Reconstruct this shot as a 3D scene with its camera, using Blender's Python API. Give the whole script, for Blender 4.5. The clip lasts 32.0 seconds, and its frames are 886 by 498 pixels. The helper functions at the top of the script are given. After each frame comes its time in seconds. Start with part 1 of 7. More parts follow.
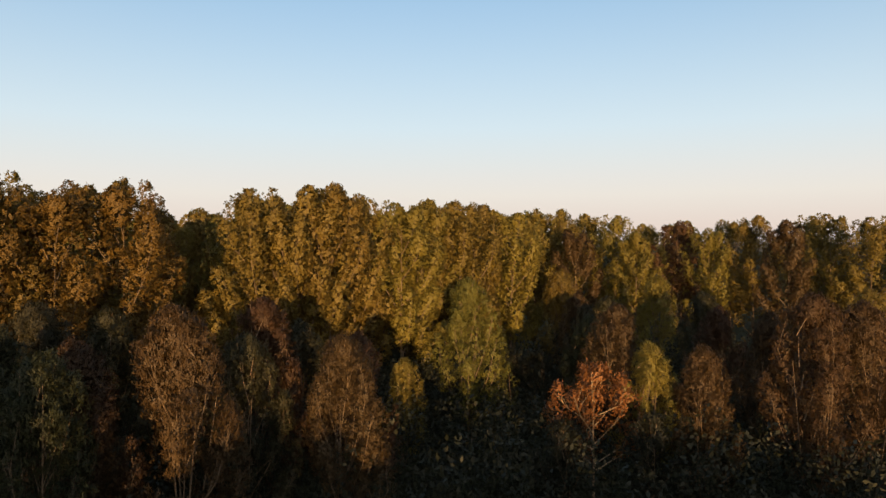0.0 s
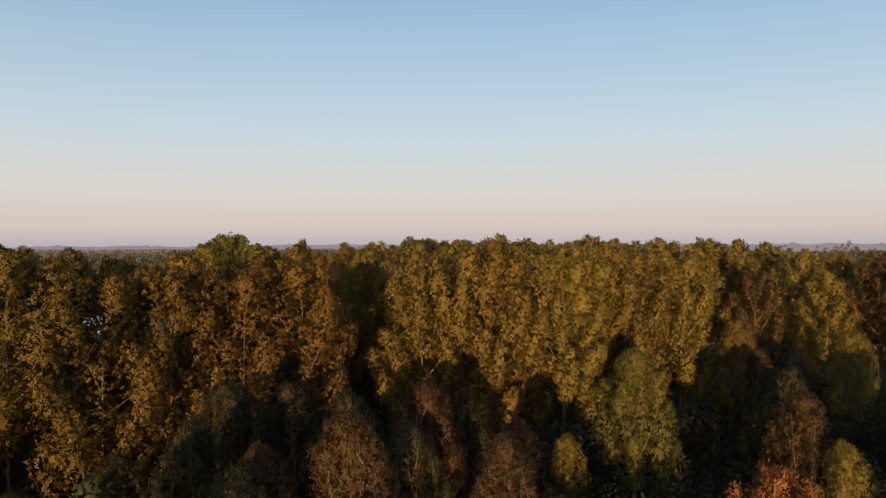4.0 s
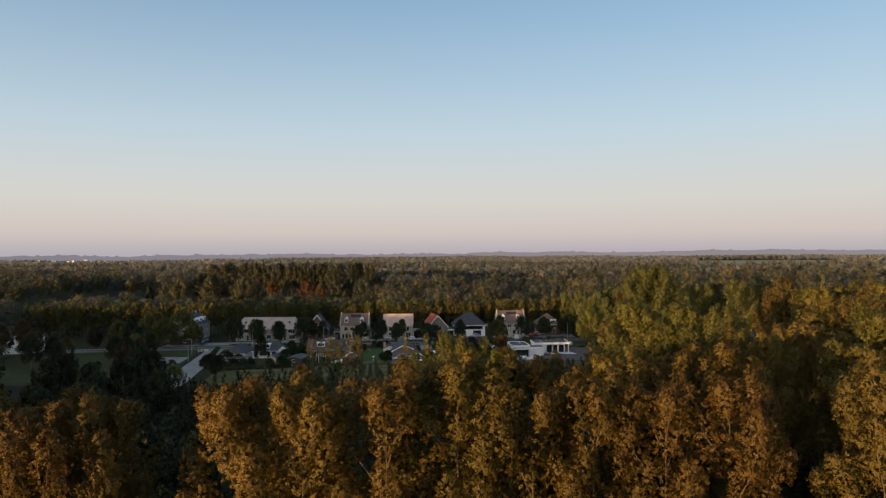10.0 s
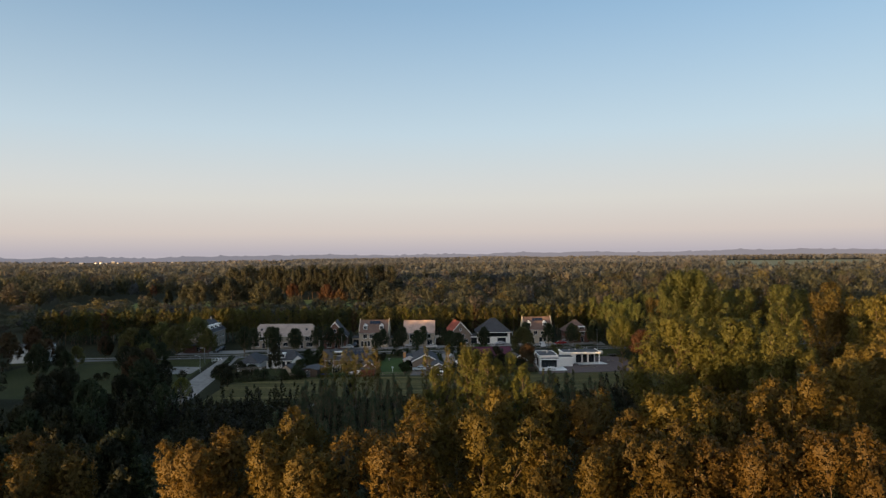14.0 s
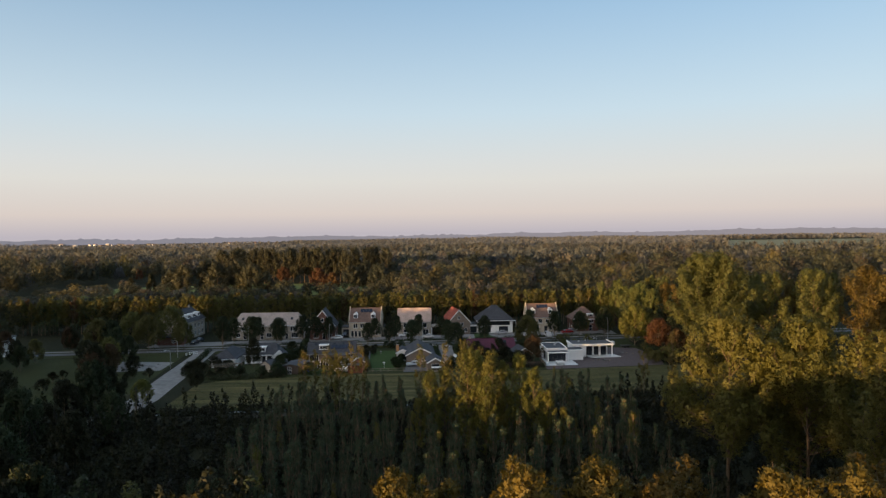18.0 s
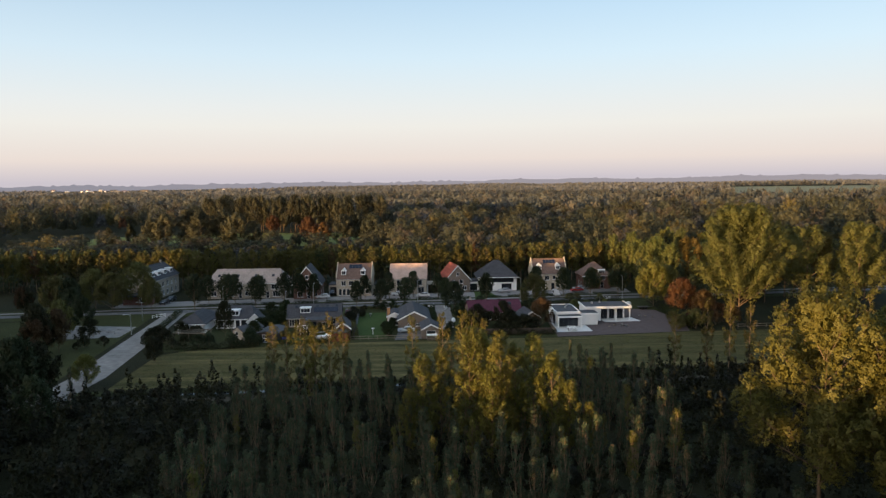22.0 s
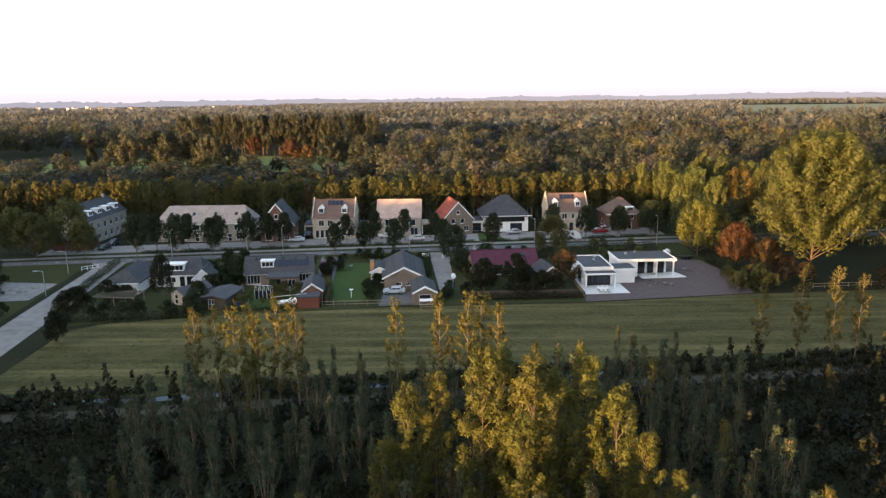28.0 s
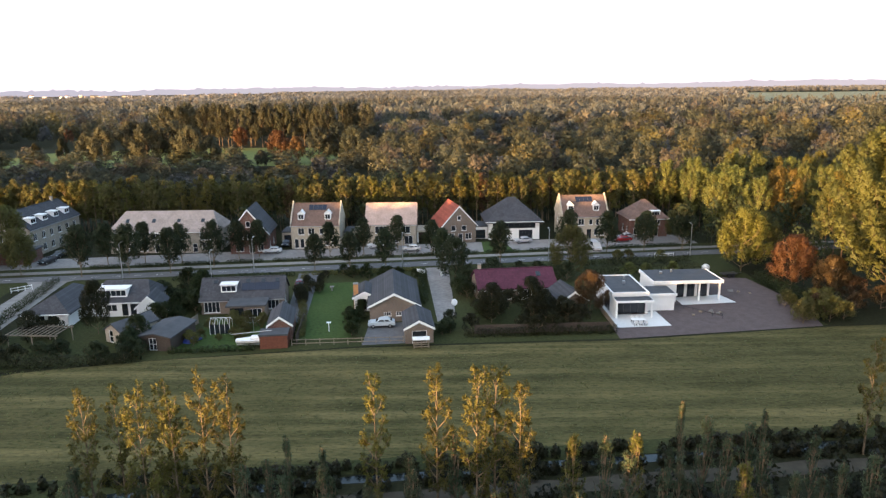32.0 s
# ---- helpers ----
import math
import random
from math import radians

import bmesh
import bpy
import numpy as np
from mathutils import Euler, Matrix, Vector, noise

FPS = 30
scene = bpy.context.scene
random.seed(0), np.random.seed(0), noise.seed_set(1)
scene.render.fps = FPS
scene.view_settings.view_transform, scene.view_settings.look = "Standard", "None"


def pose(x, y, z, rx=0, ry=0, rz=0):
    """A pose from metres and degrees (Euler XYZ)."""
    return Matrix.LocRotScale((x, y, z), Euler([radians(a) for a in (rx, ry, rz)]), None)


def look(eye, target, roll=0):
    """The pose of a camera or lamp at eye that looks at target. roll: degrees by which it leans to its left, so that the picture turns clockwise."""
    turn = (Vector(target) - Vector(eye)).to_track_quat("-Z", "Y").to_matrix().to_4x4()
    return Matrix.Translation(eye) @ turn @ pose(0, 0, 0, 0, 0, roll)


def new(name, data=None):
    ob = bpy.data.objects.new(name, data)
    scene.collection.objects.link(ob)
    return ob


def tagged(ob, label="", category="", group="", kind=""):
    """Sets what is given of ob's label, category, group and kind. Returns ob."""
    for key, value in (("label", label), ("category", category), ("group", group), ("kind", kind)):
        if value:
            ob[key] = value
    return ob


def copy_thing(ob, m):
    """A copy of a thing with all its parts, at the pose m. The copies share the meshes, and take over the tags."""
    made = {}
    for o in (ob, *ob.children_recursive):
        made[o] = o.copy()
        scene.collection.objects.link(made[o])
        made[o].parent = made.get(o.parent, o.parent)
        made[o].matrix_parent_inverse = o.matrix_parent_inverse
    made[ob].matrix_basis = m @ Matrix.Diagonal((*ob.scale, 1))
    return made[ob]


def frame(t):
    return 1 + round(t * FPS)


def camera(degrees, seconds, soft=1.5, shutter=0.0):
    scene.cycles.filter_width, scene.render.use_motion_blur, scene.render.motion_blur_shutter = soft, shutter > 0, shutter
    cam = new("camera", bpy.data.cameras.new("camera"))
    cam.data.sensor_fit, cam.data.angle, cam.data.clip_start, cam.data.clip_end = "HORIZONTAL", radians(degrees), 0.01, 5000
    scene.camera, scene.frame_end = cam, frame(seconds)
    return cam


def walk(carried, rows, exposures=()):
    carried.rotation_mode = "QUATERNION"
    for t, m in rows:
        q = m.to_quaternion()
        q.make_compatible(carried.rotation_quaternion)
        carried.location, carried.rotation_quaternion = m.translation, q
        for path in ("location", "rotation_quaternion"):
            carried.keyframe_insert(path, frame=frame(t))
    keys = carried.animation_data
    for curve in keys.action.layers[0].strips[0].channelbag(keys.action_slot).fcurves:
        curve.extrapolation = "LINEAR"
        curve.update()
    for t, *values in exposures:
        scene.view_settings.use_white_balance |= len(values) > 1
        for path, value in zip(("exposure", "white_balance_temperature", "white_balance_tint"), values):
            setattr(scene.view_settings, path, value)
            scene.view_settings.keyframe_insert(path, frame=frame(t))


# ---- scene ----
cam = camera(65.9, 32.0, soft=1.35)
METRES, EYE, TILT, LEAN, TURN = 138.0, 19.7, -0.15, 0.0, -49.0
ROWS = [
    (0.0, 0.0, 0.0, 0.0, 0.0, 0.0, 0.0),
    (0.5, 0.0001, -0.0001, 0.0056, 0.67, 0.03, 0.03),
    (1.0, 0.0001, -0.0, 0.0114, 1.37, 0.04, 0.05),
    (1.5, 0.0001, 0.0002, 0.0172, 2.08, 0.03, 0.07),
    (2.0, 0.0001, 0.0006, 0.023, 3.36, 0.02, 0.08),
    (2.5, 0.0001, 0.001, 0.0291, 5.33, -0.0, 0.09),
    (4.5, 0.0001, 0.0027, 0.0526, 16.77, 0.0, 0.1),
    (5.0, 0.0003, 0.0031, 0.0578, 20.15, 0.09, 0.15),
    (5.5, 0.0004, 0.0035, 0.0633, 23.43, 0.14, 0.18),
    (6.0, 0.0004, 0.0039, 0.0692, 26.69, 0.16, 0.19),
    (6.5, 0.0005, 0.0042, 0.0752, 29.92, 0.18, 0.2),
    (7.0, 0.0003, 0.0045, 0.0811, 33.11, 0.2, 0.2),
    (7.5, 0.0001, 0.0049, 0.0867, 36.31, 0.25, 0.19),
    (8.0, -0.0001, 0.0054, 0.0927, 39.4, 0.25, 0.18),
    (8.5, -0.0009, 0.0065, 0.0986, 42.1, 0.27, 0.16),
    (9.0, -0.0022, 0.0081, 0.1044, 44.39, 0.28, 0.15),
    (9.5, -0.0042, 0.0105, 0.1099, 46.06, 0.28, 0.14),
    (10.0, -0.0068, 0.0133, 0.1154, 47.67, 0.3, 0.15),
    (10.5, -0.0106, 0.0173, 0.1204, 49.13, 0.32, 0.18),
    (11.0, -0.0149, 0.0218, 0.1233, 49.72, 0.32, 0.19),
    (11.5, -0.0205, 0.0275, 0.1245, 49.71, 0.32, 0.22),
    (12.0, -0.0277, 0.0344, 0.1248, 49.68, 0.33, 0.24),
    (12.5, -0.0366, 0.0426, 0.125, 49.66, 0.33, 0.26),
    (13.0, -0.0468, 0.0518, 0.1253, 49.63, 0.33, 0.29),
    (13.5, -0.0584, 0.0621, 0.1253, 49.62, 0.33, 0.32),
    (14.0, -0.0702, 0.0724, 0.1256, 49.6, 0.33, 0.35),
    (14.5, -0.0836, 0.084, 0.1259, 49.6, 0.35, 0.37),
    (16.5, -0.1415, 0.1347, 0.128, 49.49, 0.27, 0.58),
    (17.0, -0.1572, 0.1486, 0.1283, 49.45, -0.17, 0.6),
    (17.5, -0.1728, 0.1626, 0.129, 49.42, -0.74, 0.6),
    (18.0, -0.1886, 0.1761, 0.1292, 49.39, -1.3, 0.58),
    (18.5, -0.205, 0.1905, 0.1296, 49.36, -1.88, 0.59),
    (19.0, -0.2211, 0.2045, 0.13, 49.33, -2.43, 0.56),
    (19.5, -0.2375, 0.2191, 0.1306, 49.3, -3.0, 0.57),
    (20.0, -0.254, 0.2337, 0.1307, 49.28, -3.54, 0.58),
    (20.5, -0.2705, 0.2484, 0.1315, 49.27, -4.11, 0.57),
    (21.0, -0.2873, 0.263, 0.1318, 49.26, -4.66, 0.56),
    (21.5, -0.3043, 0.2777, 0.1321, 49.24, -5.22, 0.55),
    (22.0, -0.3213, 0.2929, 0.1325, 49.23, -5.79, 0.53),
    (22.5, -0.3385, 0.3076, 0.1326, 49.22, -6.35, 0.5),
    (23.0, -0.3557, 0.3225, 0.1326, 49.2, -6.91, 0.47),
    (23.5, -0.3728, 0.3373, 0.1325, 49.19, -7.44, 0.47),
    (24.0, -0.39, 0.3522, 0.1324, 49.17, -7.98, 0.46),
    (24.5, -0.4074, 0.3675, 0.1317, 49.17, -8.51, 0.49),
    (25.0, -0.4243, 0.3823, 0.1315, 49.15, -9.04, 0.47),
    (25.5, -0.4419, 0.3975, 0.1303, 49.14, -9.55, 0.46),
    (27.5, -0.5108, 0.4566, 0.133, 49.08, -11.99, 0.4),
    (28.0, -0.5282, 0.4718, 0.1328, 49.06, -12.56, 0.4),
    (28.5, -0.5455, 0.4869, 0.1328, 49.06, -13.13, 0.4),
    (29.0, -0.5629, 0.5019, 0.1331, 49.04, -13.65, 0.4),
    (29.5, -0.5803, 0.517, 0.133, 49.03, -13.64, 0.4),
    (30.0, -0.5979, 0.5325, 0.1329, 49.02, -13.63, 0.42),
    (30.5, -0.615, 0.5474, 0.1327, 49.0, -13.61, 0.42),
    (31.0, -0.6323, 0.5625, 0.1331, 48.99, -13.59, 0.42),
    (31.5, -0.65, 0.5779, 0.1326, 48.98, -13.55, 0.44),
    (32.0, -0.6672, 0.5932, 0.1323, 48.97, -13.52, 0.46),
]
EXPOSURES = [(0.0, 1.33, 6850, 11), (2.5, 1.21, 6800, 11), (5.0, 1.04, 6600, 10), (14.0, 1.1, 6500, 9), (17.0, 1.17, 6500, 9), (19.0, 1.22, 6500, 9), (23.0, 1.52, 6500, 9), (25.5, 1.76, 6550, 10), (28.0, 2.16, 6550, 11), (32.0, 2.45, 6600, 12)]
walk(cam, [(t, pose(0, 0, EYE, TILT, LEAN, TURN) @ pose(METRES * x, METRES * y, METRES * z, 90 + pitch, roll, yaw)) for t, x, y, z, yaw, pitch, roll in ROWS], EXPOSURES)

# ---- light: a low evening sun behind the walk's left shoulder, clear sky ----
SUN_AZ, SUN_EL = 227.0, 3.5          # degrees clockwise from +y, degrees above the horizon
world = bpy.data.worlds.new("evening_sky")
scene.world = world
world.use_nodes = True
wn = world.node_tree
sky = wn.nodes.new("ShaderNodeTexSky")
sky.sky_type = "NISHITA"
sky.sun_disc = False
sky.sun_elevation = radians(SUN_EL)
sky.sun_rotation = radians(SUN_AZ)
sky.altitude, sky.air_density, sky.dust_density, sky.ozone_density = 0, 1.0, 0.7, 2.5
# evening haze low over the horizon, the same all round
wc = wn.nodes.new("ShaderNodeTexCoord")
ws = wn.nodes.new("ShaderNodeSeparateXYZ")
wn.links.new(wc.outputs["Generated"], ws.inputs[0])
hz = wn.nodes.new("ShaderNodeValToRGB")
while len(hz.color_ramp.elements) < 5:
    hz.color_ramp.elements.new(0.5)
for e, (p, c) in zip(hz.color_ramp.elements, ((0.0, (1.5, 1.37, 1.5)), (0.028, (2.06, 1.8, 1.66)), (0.075, (2.16, 2.1, 1.98)), (0.17, (1.82, 2.16, 2.42)), (0.34, (1.22, 1.74, 2.32)))):
    e.position, e.color = p, (*c, 1)
hf = wn.nodes.new("ShaderNodeValToRGB")
while len(hf.color_ramp.elements) < 4:
    hf.color_ramp.elements.new(0.5)
for e, (p, c) in zip(hf.color_ramp.elements, ((0.1, 1.0), (0.36, 0.52), (0.55, 0.66), (1.0, 0.66))):
    e.position, e.color = p, (c, c, c, 1)
hm = wn.nodes.new("ShaderNodeMix")
hm.data_type = "RGBA"
wn.links.new(ws.outputs[2], hz.inputs[0])
wn.links.new(ws.outputs[2], hf.inputs[0])
wn.links.new(hf.outputs[0], hm.inputs[0])
wn.links.new(sky.outputs[0], hm.inputs[6])
wn.links.new(hz.outputs[0], hm.inputs[7])
# the bright warm part of the sky round the sun, behind the walk
gd = wn.nodes.new("ShaderNodeVectorMath")
gd.operation = "DOT_PRODUCT"
gd.inputs[1].default_value = (math.sin(radians(SUN_AZ)), math.cos(radians(SUN_AZ)), 0.06)
wn.links.new(wc.outputs["Generated"], gd.inputs[0])
gr = wn.nodes.new("ShaderNodeValToRGB")
while len(gr.color_ramp.elements) < 4:
    gr.color_ramp.elements.new(0.5)
for e, (p, c) in zip(gr.color_ramp.elements, ((0.1, (0, 0, 0)), (0.5, (0.12, 0.095, 0.07)), (0.82, (0.5, 0.36, 0.23)), (1.0, (1.0, 0.7, 0.42)))):
    e.position, e.color = p, (*c, 1)
wn.links.new(gd.outputs["Value"], gr.inputs[0])
ga = wn.nodes.new("ShaderNodeMix")
ga.data_type, ga.blend_type = "RGBA", "ADD"
ga.inputs[0].default_value = 1.0
gs = wn.nodes.new("ShaderNodeVectorMath")
gs.operation = "SCALE"
gs.inputs["Scale"].default_value = 5.0
wn.links.new(gr.outputs[0], gs.inputs[0])
wn.links.new(hm.outputs[2], ga.inputs[6])
wn.links.new(gs.outputs[0], ga.inputs[7])
wn.links.new(ga.outputs[2], wn.nodes["Background"].inputs[0])
wn.nodes["Background"].inputs[1].default_value = 0.15
sun = new("sun", bpy.data.lights.new("sun", "SUN"))
sun.data.energy, sun.data.angle, sun.data.color = 5.0, radians(0.6), (1.0, 0.60, 0.25)
to_sun = Vector((math.sin(radians(SUN_AZ)) * math.cos(radians(SUN_EL)), math.cos(radians(SUN_AZ)) * math.cos(radians(SUN_EL)), math.sin(radians(SUN_EL))))
sun.matrix_world = look((0, 0, 60), Vector((0, 0, 60)) - to_sun)

# ---- materials ----
def node_mat(name, rough=0.8, metal=0.0):
    m = bpy.data.materials.new(name)
    m.use_nodes = True
    b = m.node_tree.nodes["Principled BSDF"]
    b.inputs["Roughness"].default_value, b.inputs["Metallic"].default_value = rough, metal
    if rough >= 0.7:
        b.inputs["Specular IOR Level"].default_value = 0.08
    return m, m.node_tree, b


def ramp(nt, fac, stops):
    r = nt.nodes.new("ShaderNodeValToRGB")
    while len(r.color_ramp.elements) < len(stops):
        r.color_ramp.elements.new(0.5)
    for e, (p, c) in zip(r.color_ramp.elements, stops):
        e.position, e.color = p, (*c, 1)
    nt.links.new(fac, r.inputs[0])
    return r.outputs[0]


def noise_out(nt, scale, detail=4.0, vec=None, stretch=None):
    n = nt.nodes.new("ShaderNodeTexNoise")
    n.inputs["Scale"].default_value, n.inputs["Detail"].default_value = scale, detail
    co = nt.nodes.new("ShaderNodeTexCoord").outputs["Object"] if vec is None else vec
    if stretch:
        mp = nt.nodes.new("ShaderNodeMapping")
        mp.inputs["Scale"].default_value = stretch
        nt.links.new(co, mp.inputs["Vector"])
        co = mp.outputs[0]
    nt.links.new(co, n.inputs["Vector"])
    return n.outputs["Fac"]


def mix_col(nt, fac, a, b, mode="MIX"):
    x = nt.nodes.new("ShaderNodeMix")
    x.data_type, x.blend_type = "RGBA", mode
    for sock, v in ((x.inputs[0], fac), (x.inputs[6], a), (x.inputs[7], b)):
        if isinstance(v, (int, float)):
            sock.default_value = v
        elif isinstance(v, tuple):
            sock.default_value = (*v, 1)
        else:
            nt.links.new(v, sock)
    return x.outputs[2]


def bump(nt, b, height, strength, dist):
    n = nt.nodes.new("ShaderNodeBump")
    n.inputs["Strength"].default_value, n.inputs["Distance"].default_value = strength, dist
    nt.links.new(height, n.inputs["Height"])
    nt.links.new(n.outputs[0], b.inputs["Normal"])


def plain(name, col, rough=0.7, vary=0.18, scale=3.0, metal=0.0, relief=0.0):
    """Paint, render, stone or wood: two scales of stains over one colour."""
    m, nt, b = node_mat(name, rough, metal)
    lo, hi = tuple(c * (1 - vary) for c in col), tuple(min(1, c * (1 + vary)) for c in col)
    f = noise_out(nt, scale, 6)
    c = ramp(nt, f, [(0.3, lo), (0.7, hi)])
    g = noise_out(nt, scale * 0.13, 3)
    c = mix_col(nt, 0.35, c, ramp(nt, g, [(0.35, lo), (0.65, hi)]))
    nt.links.new(c, b.inputs["Base Color"])
    if relief:
        bump(nt, b, f, 0.6, relief)
    return m


def rows_mat(name, col, joint, width, height, rough=0.75, vary=0.25, offset=0.5, mortar=0.012, roof=False):
    """Bricks or roof tiles in courses, at true size, in the thing's own coordinates."""
    m, nt, b = node_mat(name, rough)
    co = nt.nodes.new("ShaderNodeTexCoord").outputs["Object"]
    sep = nt.nodes.new("ShaderNodeSeparateXYZ")
    nt.links.new(co, sep.inputs[0])
    add = nt.nodes.new("ShaderNodeMath")
    nt.links.new(sep.outputs[0], add.inputs[0])
    nt.links.new(sep.outputs[1], add.inputs[1])
    com = nt.nodes.new("ShaderNodeCombineXYZ")
    nt.links.new(sep.outputs[0] if roof else add.outputs[0], com.inputs[0])
    nt.links.new(sep.outputs[2], com.inputs[1])
    br = nt.nodes.new("ShaderNodeTexBrick")
    br.offset = offset
    br.inputs["Scale"].default_value = 1.0
    br.inputs["Brick Width"].default_value, br.inputs["Row Height"].default_value = width, height
    br.inputs["Mortar Size"].default_value, br.inputs["Bias"].default_value = mortar, 0.0
    br.inputs["Color1"].default_value = (*(c * (1 - vary) for c in col), 1)
    br.inputs["Color2"].default_value = (*(min(1, c * (1 + vary)) for c in col), 1)
    br.inputs["Mortar"].default_value = (*((0.7 * c + 0.3 * j if roof else j) for c, j in zip(col, joint)), 1)
    nt.links.new(com.outputs[0], br.inputs["Vector"])
    st = ramp(nt, noise_out(nt, 0.5, 5), [(0.3, (0.72, 0.74, 0.72)), (0.7, (1.0, 1.0, 1.0))])
    nt.links.new(mix_col(nt, 0.8, br.outputs["Color"], st, "MULTIPLY"), b.inputs["Base Color"])
    bump(nt, b, br.outputs["Fac"], 0.4, -0.015)
    return m


def leaf_mat(name, cols, translucent=0.34, rough=0.6, spread=0.32):
    """Foliage: each leaf spray takes its own tone, each tree its own shift."""
    m, nt, b = node_mat(name, rough)
    geo = nt.nodes.new("ShaderNodeNewGeometry")
    n = len(cols)
    mid = [sum(c[k] for c in cols) / n for k in range(3)]
    cols = [tuple(0.84 * (mid[k] + spread * (c[k] - mid[k])) for k in range(3)) for c in cols]
    c = ramp(nt, geo.outputs["Random Per Island"], [((i + 0.5) / n, c) for i, c in enumerate(cols)])
    info = nt.nodes.new("ShaderNodeObjectInfo")
    hsv = nt.nodes.new("ShaderNodeHueSaturation")
    mr = nt.nodes.new("ShaderNodeMapRange")
    mr.inputs["To Min"].default_value, mr.inputs["To Max"].default_value = 0.484, 0.512
    nt.links.new(info.outputs["Random"], mr.inputs["Value"])
    nt.links.new(mr.outputs[0], hsv.inputs["Hue"])
    mv = nt.nodes.new("ShaderNodeMapRange")
    mv.inputs["To Min"].default_value, mv.inputs["To Max"].default_value = 0.8, 1.2
    w = nt.nodes.new("ShaderNodeTexWhiteNoise")
    w.noise_dimensions = "1D"
    nt.links.new(info.outputs["Random"], w.inputs["W"])
    nt.links.new(w.outputs["Value"], mv.inputs["Value"])
    nt.links.new(mv.outputs[0], hsv.inputs["Value"])
    nt.links.new(c, hsv.inputs["Color"])
    b.inputs["Specular IOR Level"].default_value = 0.25
    nt.links.new(hsv.outputs[0], b.inputs["Base Color"])
    tr = nt.nodes.new("ShaderNodeBsdfTranslucent")
    nt.links.new(hsv.outputs[0], tr.inputs["Color"])
    mx = nt.nodes.new("ShaderNodeMixShader")
    mx.inputs[0].default_value = translucent
    nt.links.new(b.outputs[0], mx.inputs[1])
    nt.links.new(tr.outputs[0], mx.inputs[2])
    nt.links.new(mx.outputs[0], nt.nodes["Material Output"].inputs[0])
    return m


LEAF_POPLAR = leaf_mat("poplar_leaves", [(0.0778, 0.0698, 0.0155), (0.1210, 0.0982, 0.0203), (0.1591, 0.1204, 0.0249), (0.1815, 0.1298, 0.0266)])
LEAF_FRONT = leaf_mat("front_poplar_leaves", [(0.0695, 0.0532, 0.0106), (0.1065, 0.0771, 0.0137), (0.1389, 0.0937, 0.0167), (0.1528, 0.0972, 0.0182)])
LEAF_POPLAR_WARM = leaf_mat("poplar_leaves_turning", [(0.0600, 0.0648, 0.0143), (0.0960, 0.0936, 0.0195), (0.1320, 0.1176, 0.0247), (0.1560, 0.1296, 0.0260)])
LEAF_BIG = leaf_mat("yellow_green_leaves", [(0.0965, 0.1136, 0.0300), (0.1351, 0.1508, 0.0414), (0.1672, 0.1755, 0.0506)])
LEAF_GOLD = leaf_mat("yellow_leaves", [(0.1007, 0.1058, 0.0234), (0.1420, 0.1455, 0.0292), (0.1777, 0.1693, 0.0351)])
LEAF_WILLOW = leaf_mat("willow_leaves", [(0.0367, 0.0253, 0.0100), (0.0624, 0.0370, 0.0157), (0.0845, 0.0458, 0.0201)])
LEAF_WILLOW_GREY = leaf_mat("grey_willow_leaves", [(0.0217, 0.0246, 0.0108), (0.0361, 0.0347, 0.0159), (0.0491, 0.0419, 0.0202)])
LEAF_YOUNG = leaf_mat("young_poplar_leaves", [(0.0534, 0.0773, 0.0409), (0.0747, 0.1058, 0.0560), (0.0960, 0.1261, 0.0689)])
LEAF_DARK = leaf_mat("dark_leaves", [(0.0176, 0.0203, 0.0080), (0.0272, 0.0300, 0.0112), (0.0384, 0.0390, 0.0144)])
# near-black scrub leaves: the shade low among the trees is put into the colour
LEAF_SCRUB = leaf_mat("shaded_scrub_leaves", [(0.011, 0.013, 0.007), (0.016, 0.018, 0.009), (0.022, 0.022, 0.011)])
LEAF_STREET = leaf_mat("street_tree_leaves", [(0.0242, 0.0370, 0.0169), (0.0396, 0.0554, 0.0242), (0.0572, 0.0716, 0.0290)])
LEAF_RUST = leaf_mat("rust_leaves", [(0.0765, 0.0368, 0.0168), (0.1125, 0.0552, 0.0231), (0.1395, 0.0782, 0.0294)])
LEAF_OLIVE = leaf_mat("olive_leaves", [(0.0765, 0.0831, 0.0246), (0.1184, 0.1182, 0.0334), (0.1604, 0.1470, 0.0421)])
LEAF_BROWN = leaf_mat("brown_leaves", [(0.058, 0.038, 0.015), (0.084, 0.051, 0.022), (0.103, 0.063, 0.028)])
# tree tones of the middle distance, greyed in the colour to suggest haze
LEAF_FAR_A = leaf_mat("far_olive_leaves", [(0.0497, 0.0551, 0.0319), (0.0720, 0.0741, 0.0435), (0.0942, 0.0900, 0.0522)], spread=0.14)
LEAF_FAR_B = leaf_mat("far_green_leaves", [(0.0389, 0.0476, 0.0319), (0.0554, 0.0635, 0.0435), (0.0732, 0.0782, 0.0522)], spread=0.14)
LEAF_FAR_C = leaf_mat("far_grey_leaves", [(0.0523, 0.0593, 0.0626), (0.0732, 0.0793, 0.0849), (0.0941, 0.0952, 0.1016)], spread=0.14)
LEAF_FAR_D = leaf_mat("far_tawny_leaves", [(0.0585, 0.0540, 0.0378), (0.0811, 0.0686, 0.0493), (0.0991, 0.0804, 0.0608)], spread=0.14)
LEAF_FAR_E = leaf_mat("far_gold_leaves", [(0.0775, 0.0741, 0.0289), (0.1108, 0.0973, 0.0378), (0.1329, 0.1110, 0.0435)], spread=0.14)
